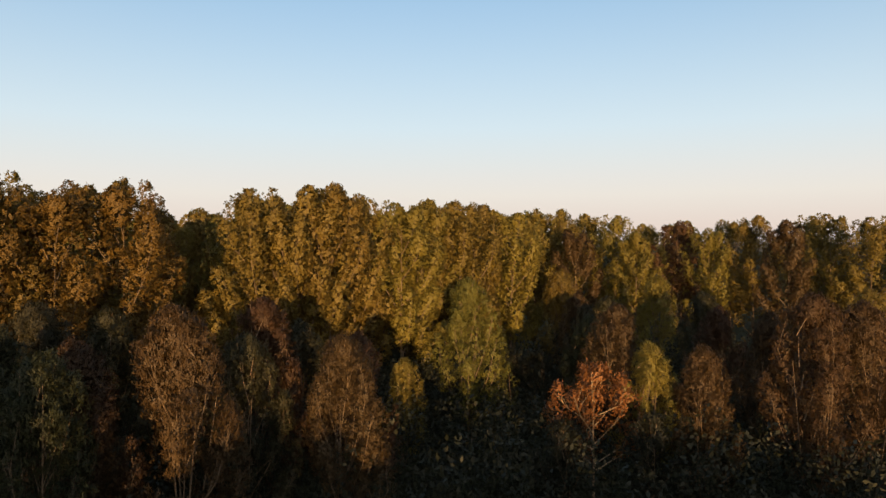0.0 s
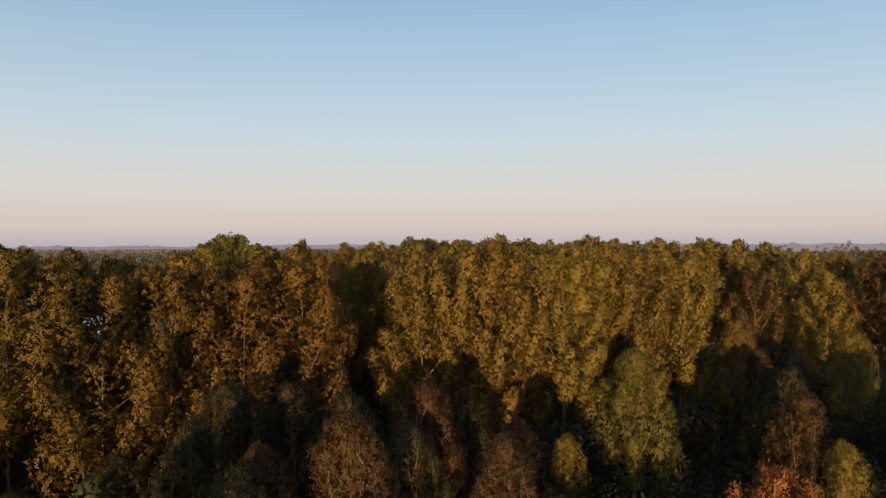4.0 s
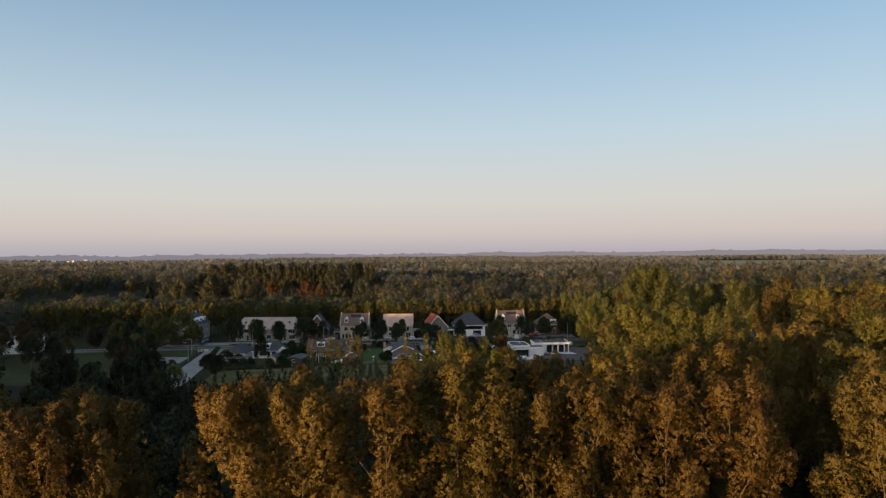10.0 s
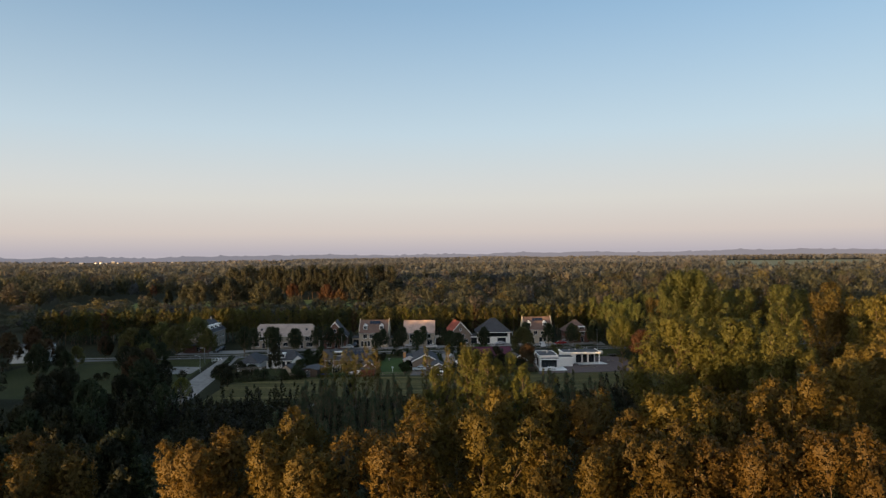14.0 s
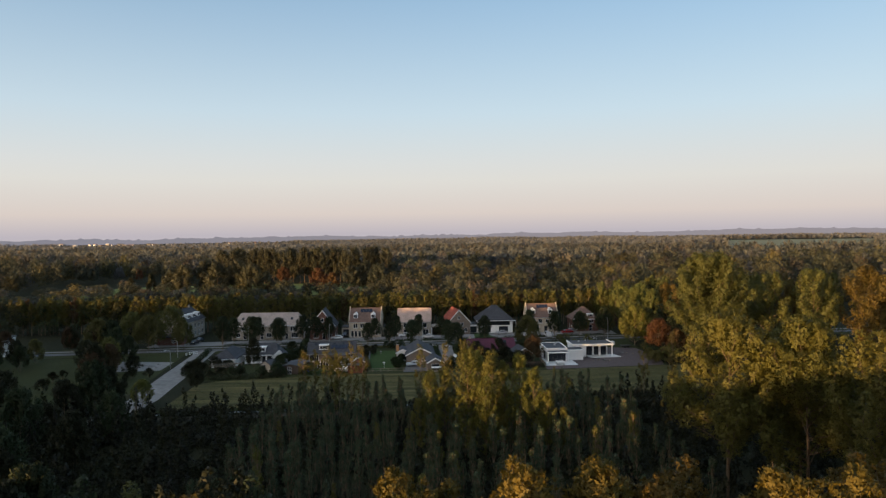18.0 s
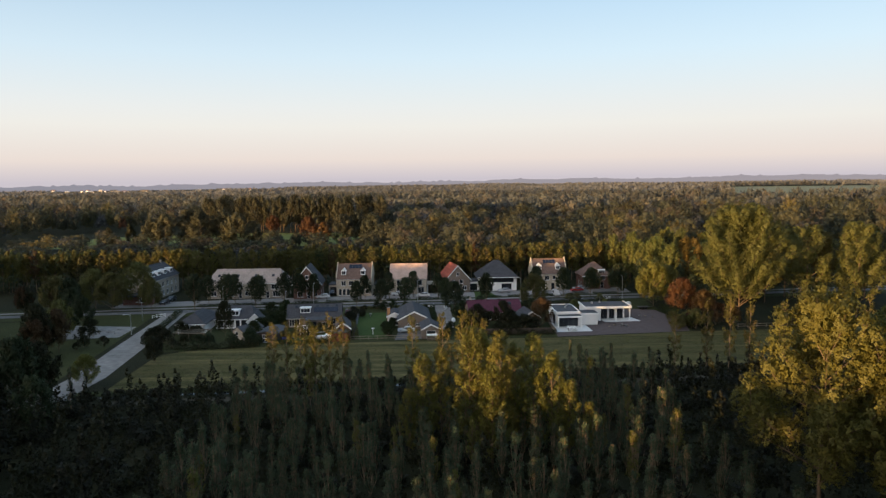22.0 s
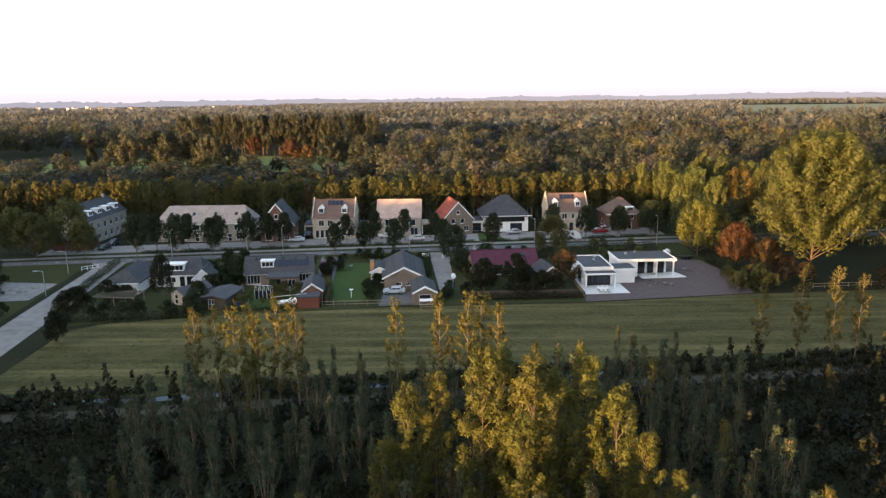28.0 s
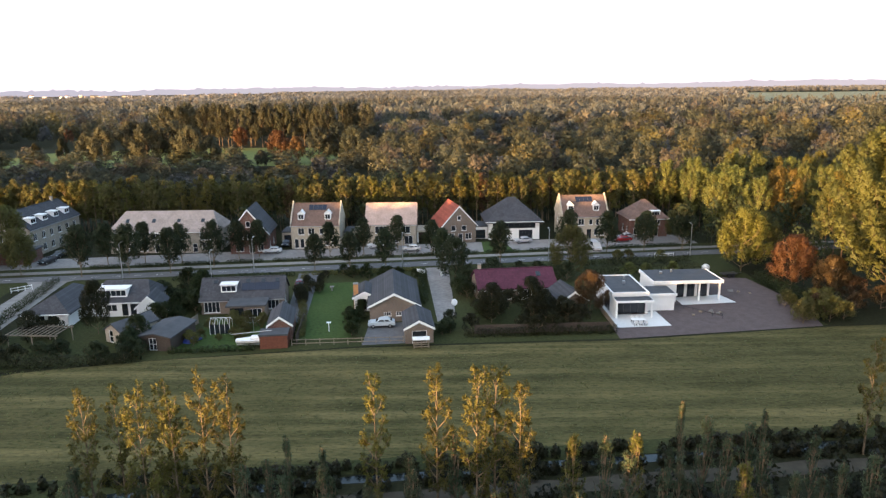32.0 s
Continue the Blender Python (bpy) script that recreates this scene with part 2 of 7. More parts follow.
# distance haze painted into the leaf colour, palest in the farthest tier
LEAF_DIM_A = leaf_mat("grey_green_haze_leaves", [(0.0839, 0.0886, 0.0755), (0.1122, 0.1143, 0.0961), (0.1379, 0.1356, 0.1132)], spread=0.14)
LEAF_DIM_B = leaf_mat("blue_green_haze_leaves", [(0.0674, 0.0771, 0.0721), (0.0900, 0.1000, 0.0927), (0.1139, 0.1200, 0.1098)], spread=0.14)
LEAF_DIM_C = leaf_mat("dull_tawny_haze_leaves", [(0.1050, 0.0942, 0.0721), (0.1349, 0.1185, 0.0909), (0.1650, 0.1385, 0.1065)], spread=0.14)
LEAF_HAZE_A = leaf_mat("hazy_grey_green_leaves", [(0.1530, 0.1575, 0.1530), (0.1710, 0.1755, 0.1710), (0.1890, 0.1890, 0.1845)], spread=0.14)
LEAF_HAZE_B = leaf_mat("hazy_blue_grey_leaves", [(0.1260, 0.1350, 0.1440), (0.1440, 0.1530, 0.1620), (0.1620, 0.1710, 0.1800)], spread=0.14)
LEAF_ROWAN = leaf_mat("orange_leaves", [(0.1560, 0.0585, 0.0182), (0.2145, 0.0878, 0.0273), (0.2535, 0.1072, 0.0364)])
LEAF_HEDGE = leaf_mat("hedge_leaves", [(0.0176, 0.0304, 0.0080), (0.0256, 0.0432, 0.0112), (0.0416, 0.0552, 0.0152)])
BARK = plain("bark", (0.16, 0.12, 0.08), 0.9, 0.4, 6.0, relief=0.02)
BARK_PALE = plain("pale_bark", (0.095, 0.07, 0.048), 0.9, 0.3, 5.0, relief=0.02)

# ---- builders ----
def mesh_obj(name, verts, faces, mats, parent=None, label="", mat_index=None, smooth=False):
    me = bpy.data.meshes.new(name)
    me.from_pydata(verts, [], faces)
    for m in (mats if isinstance(mats, (list, tuple)) else [mats]):
        me.materials.append(m)
    if mat_index is not None:
        me.polygons.foreach_set("material_index", mat_index)
    if smooth:
        me.polygons.foreach_set("use_smooth", [True] * len(me.polygons))
    ob = new(name, me)
    if parent is not None:
        ob.parent = parent
    if label:
        ob["label"] = label
    return ob


def part(name, bm, material, parent, label="", at=None):
    me = bpy.data.meshes.new(name)
    bm.to_mesh(me)
    bm.free()
    for m in (material if isinstance(material, (list, tuple)) else [material]):
        me.materials.append(m)
    ob = new(name, me)
    ob.parent = parent
    if at is not None:
        ob.matrix_basis = at
    if label:
        ob["label"] = label
    return ob


def box(bm, x0, y0, z0, x1, y1, z1, bevel=0.0, mat=0):
    vs = [bm.verts.new(p) for p in ((x0, y0, z0), (x1, y0, z0), (x1, y1, z0), (x0, y1, z0), (x0, y0, z1), (x1, y0, z1), (x1, y1, z1), (x0, y1, z1))]
    fs = [bm.faces.new([vs[i] for i in q]) for q in ((3, 2, 1, 0), (4, 5, 6, 7), (0, 1, 5, 4), (1, 2, 6, 5), (2, 3, 7, 6), (3, 0, 4, 7))]
    for f in fs:
        f.material_index = mat
    if bevel:
        bmesh.ops.bevel(bm, geom=list({e for f in fs for e in f.edges}), offset=bevel, segments=1, affect="EDGES")
    return bm


def slab(bm, pts, thick, mat=0):
    """A plate with the outline pts (counter-clockwise from above) and its thickness straight down."""
    top = [bm.verts.new(p) for p in pts]
    low = [bm.verts.new((p[0], p[1], p[2] - thick)) for p in pts]
    n = len(pts)
    fs = [bm.faces.new(top), bm.faces.new(low[::-1])]
    fs += [bm.faces.new((top[i], low[i], low[(i + 1) % n], top[(i + 1) % n])) for i in range(n)]
    for f in fs:
        f.material_index = mat
    return bm


def tube(verts, faces, a, b, ra, rb, n=6):
    a, b = Vector(a), Vector(b)
    d = (b - a).normalized()
    u = d.orthogonal().normalized()
    w = d.cross(u)
    k = len(verts)
    for c, r in ((a, ra), (b, rb)):
        for i in range(n):
            t = 2 * math.pi * i / n
            verts.append(tuple(c + (u * math.cos(t) + w * math.sin(t)) * r))
    for i in range(n):
        j = (i + 1) % n
        faces.append((k + i, k + j, k + n + j, k + n + i))
    faces.append(tuple(k + n + i for i in range(n)))


def limb(verts, faces, pts, r0, r1, n=6):
    for i in range(len(pts) - 1):
        f0, f1 = i / (len(pts) - 1), (i + 1) / (len(pts) - 1)
        tube(verts, faces, pts[i], pts[i + 1], r0 + (r1 - r0) * f0, r0 + (r1 - r0) * f1, n)


def leaves(rng, clumps, size, spread=0.35, shell=0.68, up=0.2, point=0.6, even=0.75, wide=0.34):
    """Leaf sprays, bent diamonds, on and in ellipsoid clumps (x, y, z, rx, rz, count), with the clump's soft shading normals."""
    out, soft = [], []
    for x, y, z, rx, rz, n in clumps:
        d = rng.normal(size=(n, 3))
        d /= np.linalg.norm(d, axis=1)[:, None]
        r = shell + (1 - shell) * rng.random(n) ** 0.5
        r *= 1 + 0.22 * rng.normal(size=n).clip(-1.5, 1.5) * spread
        c = d * r[:, None] * np.array([rx, rx, rz])
        if point:                                   # clumps drawn to a point at their tops
            c[:, :2] *= (1 - point * np.clip(c[:, 2:] / rz, -0.3, 1))
        c += np.array([x, y, z])
        nrm = d + rng.normal(size=(n, 3)) * 0.6 + np.array([0, 0, up])
        nrm /= np.linalg.norm(nrm, axis=1)[:, None]
        nrm *= np.where((nrm * d).sum(1) < 0, -1.0, 1.0)[:, None]
        t = d * np.array([1, 1, 0.6]) + rng.normal(size=(n, 3)) * 0.55 + np.array([0, 0, 0.9])
        t -= nrm * (t * nrm).sum(1)[:, None]
        t /= np.linalg.norm(t, axis=1)[:, None] + 1e-9
        s = np.cross(nrm, t)
        a = size * (0.6 + 0.8 * rng.random((n, 1)))
        b = a * (wide + 0.3 * rng.random((n, 1)))
        dent = nrm * a * 0.15
        out.append(np.stack([c - t * a, c - s * b - dent, c + t * a, c + s * b - dent], axis=1).reshape(-1, 3))
        m = even * d + (1 - even) * nrm
        soft.append(np.repeat(m / np.linalg.norm(m, axis=1)[:, None], 4, axis=0))
    return np.concatenate(out), np.concatenate(soft)


def quads(name, v, soft, mats, index=None):
    """A mesh of loose quads from their corners, with given shading normals."""
    q = len(v) // 4
    me = bpy.data.meshes.new(name)
    me.vertices.add(len(v))
    me.vertices.foreach_set("co", v.ravel())
    me.loops.add(q * 4)
    me.loops.foreach_set("vertex_index", np.arange(q * 4))
    me.polygons.add(q)
    me.polygons.foreach_set("loop_start", np.arange(q) * 4)
    for m in (mats if isinstance(mats, (list, tuple)) else [mats]):
        me.materials.append(m)
    if index is not None:
        me.polygons.foreach_set("material_index", index)
    me.polygons.foreach_set("use_smooth", [True] * q)
    me.update()
    me.normals_split_custom_set_from_vertices(soft)
    return me


def wood_mesh(name, limbs, mat, n=5):
    """Trunk and limbs as one mesh: each limb is a tapered tube, joined to the nearest wood by a small web."""
    v, f = [], []
    for pts, r0, r1 in limbs:
        k, m = len(v), len(pts)
        old = np.array(v) if k else None
        for i, p in enumerate(pts):
            d = (pts[min(i + 1, m - 1)] - pts[max(i - 1, 0)]).normalized()
            a = d.orthogonal().normalized()
            b = d.cross(a)
            r = r0 + (r1 - r0) * i / (m - 1)
            v += [tuple(p + (a * math.cos(6.2832 * q / n) + b * math.sin(6.2832 * q / n)) * r) for q in range(n)]
            if i:
                o = k + (i - 1) * n
                f += [(o + q, o + (q + 1) % n, o + n + (q + 1) % n, o + n + q) for q in range(n)]
        f.append(tuple(k + (m - 1) * n + q for q in range(n)))
        if k:
            near = int(((old - np.array(pts[0])) ** 2).sum(1).argmin())
            f.append((k, k + 1, near))
    me = bpy.data.meshes.new(name)
    me.from_pydata(v, [], f)
    me.materials.append(mat)
    return me


def sprays(rng, plumes, size, per=9, wide=0.36, even=0.84, lift=0.35, fan=0.8, body=0.6, shell=0.45, flat=0.35):
    """Tufts of leaves fanned out from the twig ends of leafy branches (foot, tip, radius, tufts)."""
    out, soft = [], []
    for a, b, r, n in plumes:
        a, ax = np.array(a), np.array(b) - np.array(a)
        ah = ax / (np.linalg.norm(ax) + 1e-9)
        u = rng.random(n)
        d = rng.normal(size=(n, 3))
        d -= ah * (d @ ah)[:, None]
        d /= np.linalg.norm(d, axis=1)[:, None]
        q = 1.25 * np.minimum(1, 0.35 + u / 0.35) * (1 - 0.97 * u) ** body * np.sqrt(rng.uniform(shell, 1.0, n)) * (1 + 0.18 * rng.normal(size=n))
        c = a + ax * u[:, None] + d * (q * r)[:, None]
        o = d * q[:, None] + ah * (0.25 + 0.5 * u)[:, None] + np.array([0, 0, lift])
        o /= np.linalg.norm(o, axis=1)[:, None]
        face = d * q[:, None] + ah * (0.5 * u - 0.1)[:, None] + np.array([0, 0, 0.1])
        face /= np.linalg.norm(face, axis=1)[:, None]
        c, o, face = np.repeat(c, per, axis=0), np.repeat(o, per, axis=0), np.repeat(face, per, axis=0)
        m = n * per
        t = o + rng.normal(size=(m, 3)) * fan
        t /= np.linalg.norm(t, axis=1)[:, None]
        s = size * (0.6 + 0.8 * rng.random((m, 1)))
        c = c + t * s * 0.8 + rng.normal(size=(m, 3)) * size * 0.9
        t -= flat * face * (t * face).sum(1)[:, None]
        t /= np.linalg.norm(t, axis=1)[:, None] + 1e-9
        side = np.cross(t, (1 - flat) * rng.normal(size=(m, 3)) + flat * 1.4 * face)
        side /= np.linalg.norm(side, axis=1)[:, None] + 1e-9
        nrm = np.cross(t, side)
        out_side = np.where((nrm * face).sum(1) < 0, -1.0, 1.0)[:, None]
        nrm *= out_side
        w = out_side * side * s * wide * (0.8 + 0.4 * rng.random((m, 1)))
        dent = nrm * s * 0.12
        out.append(np.stack([c - t * s, c - w - dent, c + t * s, c + w - dent], axis=1).reshape(-1, 3))
        k = even * face + (1 - even) * nrm
        soft.append(np.repeat(k / np.linalg.norm(k, axis=1)[:, None], 4, axis=0))
    return np.concatenate(out), np.concatenate(soft)


def crown_width(shape, f):
    """Half width of a crown at the share f of its height, as a share of the widest."""
    f = min(1.0, max(0.0, f))
    if shape == "dome":
        return (0.72 + 0.28 * min(1, f / 0.35)) * math.sqrt(max(0.03, 1 - max(0.0, (f - 0.5) / 0.53) ** 2))
    if shape == "spire":
        return 0.14 + 0.86 * min(1, f / 0.14) * (1 - f) ** 0.7
    if shape == "column":
        return (0.6 + 0.4 * min(1, f / 0.3)) * (1 - max(0.0, (f - 0.55) / 0.5) ** 1.7) + 0.08
    if shape == "umbrella":
        return math.sqrt(max(0.05, 1 - (1.35 * f - 0.35) ** 2))
    if shape == "cone":
        return (0.75 + 0.25 * min(1, f / 0.2)) * (1 - f) ** 0.5 + 0.06
    return math.sqrt(max(0.05, 1 - (1.8 * f - 0.8) ** 2))


def grow(shape, rng, h, r, base, limbs, forks, tufts, leaf, size, fat=1.0, reach=1.0, rise=1.0, stems=1, bark=None, inner=0.25, steep=1.0, start=0.4, **kw):
    """Trunk, limbs and crown of one tree: h high, r its crown's half width, base the crown's foot. Each limb forks into leafy branch ends."""
    wood, plumes = [], []
    wob = lambda s: rng.normal() * s
    lean = [(wob(0.06), wob(0.06)) for k in range(stems)]
    for lx, ly in lean:
        k = r * (0.9 if stems > 1 else 0.12)
        wood.append(([Vector((lx * 1.5, ly * 1.5, -0.3)), Vector((lx * k * 2, ly * k * 2, base * 0.8 + 0.08 * h)), Vector((lx * k * 4, ly * k * 4, h * 0.5)), Vector((lx * k * 5, ly * k * 5, h * (0.88 if stems == 1 else 0.72)))], (0.0075 * h + 0.03) / stems ** 0.7, 0.015))
    for i in range(limbs):
        f = ((i + 0.5) / limbs) ** rise
        lx, ly = lean[i % stems]
        a = i * 2.39996 + wob(0.4)
        zs = base * 0.55 + (h * 0.84 - base * 0.55) * f + wob(0.015 * h)
        ze = min(zs + (0.12 + 0.2 * rng.random()) * (h - base) * steep + 0.35 * r, h * (0.97 + 0.03 * rng.random()))
        env = r * crown_width(shape, (ze - base) / (h - base)) * (0.74 + 0.26 * rng.random())
        k = 5 * (r * (0.9 if stems > 1 else 0.12)) * min(1, zs / h)
        s = Vector((lx * k, ly * k, zs))
        e = Vector((math.cos(a) * env, math.sin(a) * env, ze))
        m = s.lerp(e, 0.55) + Vector((math.cos(a), math.sin(a), 0)) * env * 0.12 - Vector((0, 0, 0.03 * h * rng.random()))
        wood.append(([s, m, e], (0.03 + 0.0022 * h) * (1.15 - 0.6 * f), 0.012))
        for j in range(forks):
            g = start + (1 - start) * (j + rng.random() * 0.7) / forks
            p = s.lerp(m, g / 0.55) if g < 0.55 else m.lerp(e, min(1.0, (g - 0.55) / 0.45))
            b = a + wob(0.6)
            ln = r * (0.34 + 0.26 * rng.random()) * reach
            o = Vector((math.cos(b) * (0.55 + 0.2 * rng.random()), math.sin(b) * 0.65, (0.95 + 0.6 * rng.random()) * steep)).normalized() * ln
            q = p + o
            over = Vector((q.x, q.y, 0)).length / max(0.1, r * crown_width(shape, (q.z - base) / (h - base)))
            if over > 1.0:
                q.x, q.y = q.x / over, q.y / over
            if q.z > h:
                q.z = h * (1.02 - 0.1 * rng.random())
            wood.append(([p, p.lerp(q, 0.7)], 0.016 + 0.0004 * h, 0.006))
            plumes.append((tuple(p - o * 0.25), tuple(q), r * (0.15 + 0.06 * rng.random()) * fat, int(tufts * (0.7 + 0.6 * rng.random()))))
    for i in range(int(limbs * inner)):              # thin leaves near the stem
        z = base + (h - base) * (0.12 + 0.7 * rng.random())
        a, q = 6.28 * rng.random(), r * 0.25 * rng.random()
        p = Vector((math.cos(a) * q, math.sin(a) * q, z))
        plumes.append((tuple(p), tuple(p + Vector((wob(0.1 * r), wob(0.1 * r), 0.5 * r))), r * 0.25, int(tufts * 0.8)))
    return wood_mesh("trunk", wood, bark or BARK_PALE), quads("crown", *sprays(rng, plumes, size, **kw), leaf)


def tree_kind(count, seed, *a, **kw):
    return [grow(a[0], np.random.default_rng(seed + i), *a[1:], **kw) for i in range(count)]


def plant(name, kind, x, y, scale, turn, label, group="", wide=1.0, leaf=None):
    trunk, crown = kind
    ob = new(name)
    ob.matrix_basis = Matrix.LocRotScale((x, y, 0), Euler((0, 0, turn)), (scale * wide, scale * wide, scale))
    for n, me in (("trunk", trunk), ("crown", crown)):
        c = new(n, me)
        c.parent = ob
        if leaf is not None and n == "crown":
            c.material_slots[0].link = "OBJECT"
            c.material_slots[0].material = leaf
    tagged(ob, label, "tree", group)
    return ob

# ---- ground, fields, roads, water ----
def road_y(x):
    return 265.2 + 0.122 * x


def ditch_y(x):
    return 184.6 + 0.115 * x


def fence_y(x):
    return 217.6 + 0.09 * x


def strip(name, line, x0, x1, lo, hi, z, mat, label, steps=24, ragged=0.0, kind="structure"):
    rng = np.random.default_rng(7)
    v, f = [], []
    for i in range(steps + 1):
        x = x0 + (x1 - x0) * i / steps
        v += [(x, line(x) + lo + rng.normal() * ragged, z), (x, line(x) + hi + rng.normal() * ragged, z)]
        if i:
            k = len(v)
            f.append((k - 4, k - 2, k - 1, k - 3))
    return tagged(mesh_obj(name, v, f, mat), label, "", "", kind)


def patch(name, pts, z, mat, label, kind="structure", thick=0.0):
    if thick:
        bm = slab(bmesh.new(), [(x, y, z) for x, y in pts], thick)
        me = bpy.data.meshes.new(name)
        bm.to_mesh(me)
        bm.free()
        me.materials.append(mat)
        return tagged(new(name, me), label, "", "", kind)
    return tagged(mesh_obj(name, [(x, y, z) for x, y in pts], [tuple(range(len(pts)))], mat), label, "", "", kind)


def grass_mat(name, a, b, c, stripes=0.0):
    m, nt, bs = node_mat(name, 0.95)
    f = noise_out(nt, 0.09, 5)
    col = ramp(nt, f, [(0.32, a), (0.52, b), (0.72, c)])
    g = noise_out(nt, 2.3, 6)
    col = mix_col(nt, 0.55, col, ramp(nt, g, [(0.3, tuple(v * 0.55 for v in a)), (0.7, tuple(v * 1.35 for v in b))]))
    if stripes:
        s = noise_out(nt, 1.0, 3, stretch=(0.012, 0.42, 1.0))
        col = mix_col(nt, stripes, col, ramp(nt, s, [(0.36, tuple(v * 0.62 for v in b)), (0.5, b), (0.64, tuple(v * 1.45 for v in c))]))
    if stripes:
        fine = noise_out(nt, 1.0, 9, stretch=(0.9, 3.2, 1.0))
        col = mix_col(nt, 0.8, col, ramp(nt, fine, [(0.34, (0.4, 0.45, 0.36)), (0.5, (0.95, 0.95, 0.9)), (0.66, (1.0, 0.96, 0.82))]), "MULTIPLY")
        q = noise_out(nt, 0.35, 8, stretch=(0.35, 1.0, 1.0))
        col = mix_col(nt, 0.75, col, ramp(nt, q, [(0.3, (0.45, 0.5, 0.42)), (0.55, (0.9, 0.9, 0.85)), (0.72, (1.0, 0.98, 0.9))]), "MULTIPLY")
    nt.links.new(col, bs.inputs["Base Color"])
    bump(nt, bs, g, 0.8, 0.12)
    return m


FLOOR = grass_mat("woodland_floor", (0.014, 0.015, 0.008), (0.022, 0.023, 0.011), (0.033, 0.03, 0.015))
GRASS = grass_mat("meadow_grass", (0.07, 0.068, 0.031), (0.1, 0.09, 0.04), (0.15, 0.12, 0.058), 0.5)
LAWN = grass_mat("lawn_grass", (0.035, 0.058, 0.018), (0.048, 0.076, 0.023), (0.062, 0.088, 0.027))
VERGE = grass_mat("verge_grass", (0.028, 0.034, 0.014), (0.042, 0.047, 0.018), (0.062, 0.058, 0.024))
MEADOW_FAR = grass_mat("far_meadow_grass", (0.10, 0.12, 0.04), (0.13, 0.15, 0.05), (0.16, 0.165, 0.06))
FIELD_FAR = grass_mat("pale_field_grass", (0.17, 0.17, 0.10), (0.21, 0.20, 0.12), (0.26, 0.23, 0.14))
ASPHALT = plain("asphalt", (0.12, 0.12, 0.125), 0.85, 0.2, 1.2)
CONCRETE = plain("worn_concrete", (0.21, 0.20, 0.19), 0.9, 0.3, 0.7)
PAVING = rows_mat("clay_paving", (0.24, 0.21, 0.19), (0.12, 0.11, 0.10), 0.4, 0.2, 0.9)
PAVE = plain("forecourt_paving", (0.22, 0.205, 0.195), 0.9, 0.3, 1.5)
GRAVEL = plain("dark_gravel", (0.105, 0.083, 0.08), 0.95, 0.25, 6.0, relief=0.03)
TERRACE = plain("pale_stone_slabs", (0.62, 0.62, 0.61), 0.6, 0.08, 2.0)
WATER, wt, wb = node_mat("ditch_water", 0.15)
wb.inputs["Specular IOR Level"].default_value = 0.3
wb.inputs["Base Color"].default_value = (0.012, 0.016, 0.016, 1)
bump(wt, wb, noise_out(wt, 1.5, 4), 0.15, 0.03)
WHITE_LINE = plain("road_paint", (0.6, 0.6, 0.58), 0.7, 0.15, 2.0)

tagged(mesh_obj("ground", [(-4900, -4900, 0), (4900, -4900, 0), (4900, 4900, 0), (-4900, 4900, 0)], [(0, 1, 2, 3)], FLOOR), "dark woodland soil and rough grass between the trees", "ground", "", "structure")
patch("meadow", [(-61, ditch_y(-61) + 3), (-20, ditch_y(-20) + 3), (40, ditch_y(40) + 3), (130, ditch_y(130) + 5), (130, fence_y(130)), (62, 224.6), (28, 219.6), (-11, 217.6), (-40, 213.5), (-57, 209.5), (-62, 206)], 0.05, GRASS, "mown meadow of dull green and straw-coloured grass")
strip("water", ditch_y, -66, 130, -1.3, -0.1, 0.03, WATER, "still dark water in a narrow ditch", 60, 0.25)
strip("verge_bank", ditch_y, -66, 130, 0.3, 3.4, 0.04, VERGE, "rough grass bank along the ditch", 60, 0.2)
strip("farm_track", ditch_y, -66, 60, -5.6, -3.2, 0.03, plain("track_soil", (0.055, 0.048, 0.036), 0.95, 0.3, 1.0), "worn earth track beside the ditch", 40, 0.15)
strip("road", road_y, -320, 220, -1.2, 2.8, 0.05, ASPHALT, "grey asphalt village road", 60)
strip("cycle_path", road_y, -320, 220, 4.6, 6.6, 0.06, PAVE, "pale paved path beside the road", 60)
strip("verge_forecourt", road_y, -320, 220, 6.9, 9.4, 0.045, VERGE, "planted grass strip before the forecourts", 60)
strip("verge_kerb", road_y, -320, 220, 3.1, 4.5, 0.045, VERGE, "narrow grass strip between road and path", 60)
strip("verge_road", road_y, -320, 220, -6.4, -1.25, 0.04, VERGE, "grass verge between road and gardens", 60)
for k in range(46):
    x = -100 + k * 4.2
    a = radians(7)
    tagged(mesh_obj("road_marking", [(x + u * math.cos(a) - w * math.sin(a), road_y(x) + u * math.sin(a) + w * math.cos(a), 0.056) for u, w in ((0, 0.75), (1.6, 0.75), (1.6, 0.87), (0, 0.87))], [(0, 1, 2, 3)], WHITE_LINE), "dash of white paint on the road", "road marking", "road dashes", "structure")
patch("side_road", [(-72.5, 170), (-65.8, 170), (-65.2, 190), (-69.2, 222), (-73.8, 254), (-70.5, 258), (-84, 256.5), (-79.3, 251), (-75.2, 215), (-72.0, 190)], 0.045, CONCRETE, "side road of worn grey concrete with mud")
patch("forecourt", [(x, road_y(x) + o) for x, o in ((-100, 6.7), (-20, 6.7), (62, 6.7), (62, 20), (-20, 19), (-100, 18))], 0.03, PAVE, "pale brick paving in front of the houses")
patch("garden_ground", [(-64, 208), (-57, 211), (-11, 218.3), (28, 220.4), (62, 225.4), (62, 267), (-20, 257), (-72, 251)], 0.02, VERGE, "rough grass and soil of the back gardens")
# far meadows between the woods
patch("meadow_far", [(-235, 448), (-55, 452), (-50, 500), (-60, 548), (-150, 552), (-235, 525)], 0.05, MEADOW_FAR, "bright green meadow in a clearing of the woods")
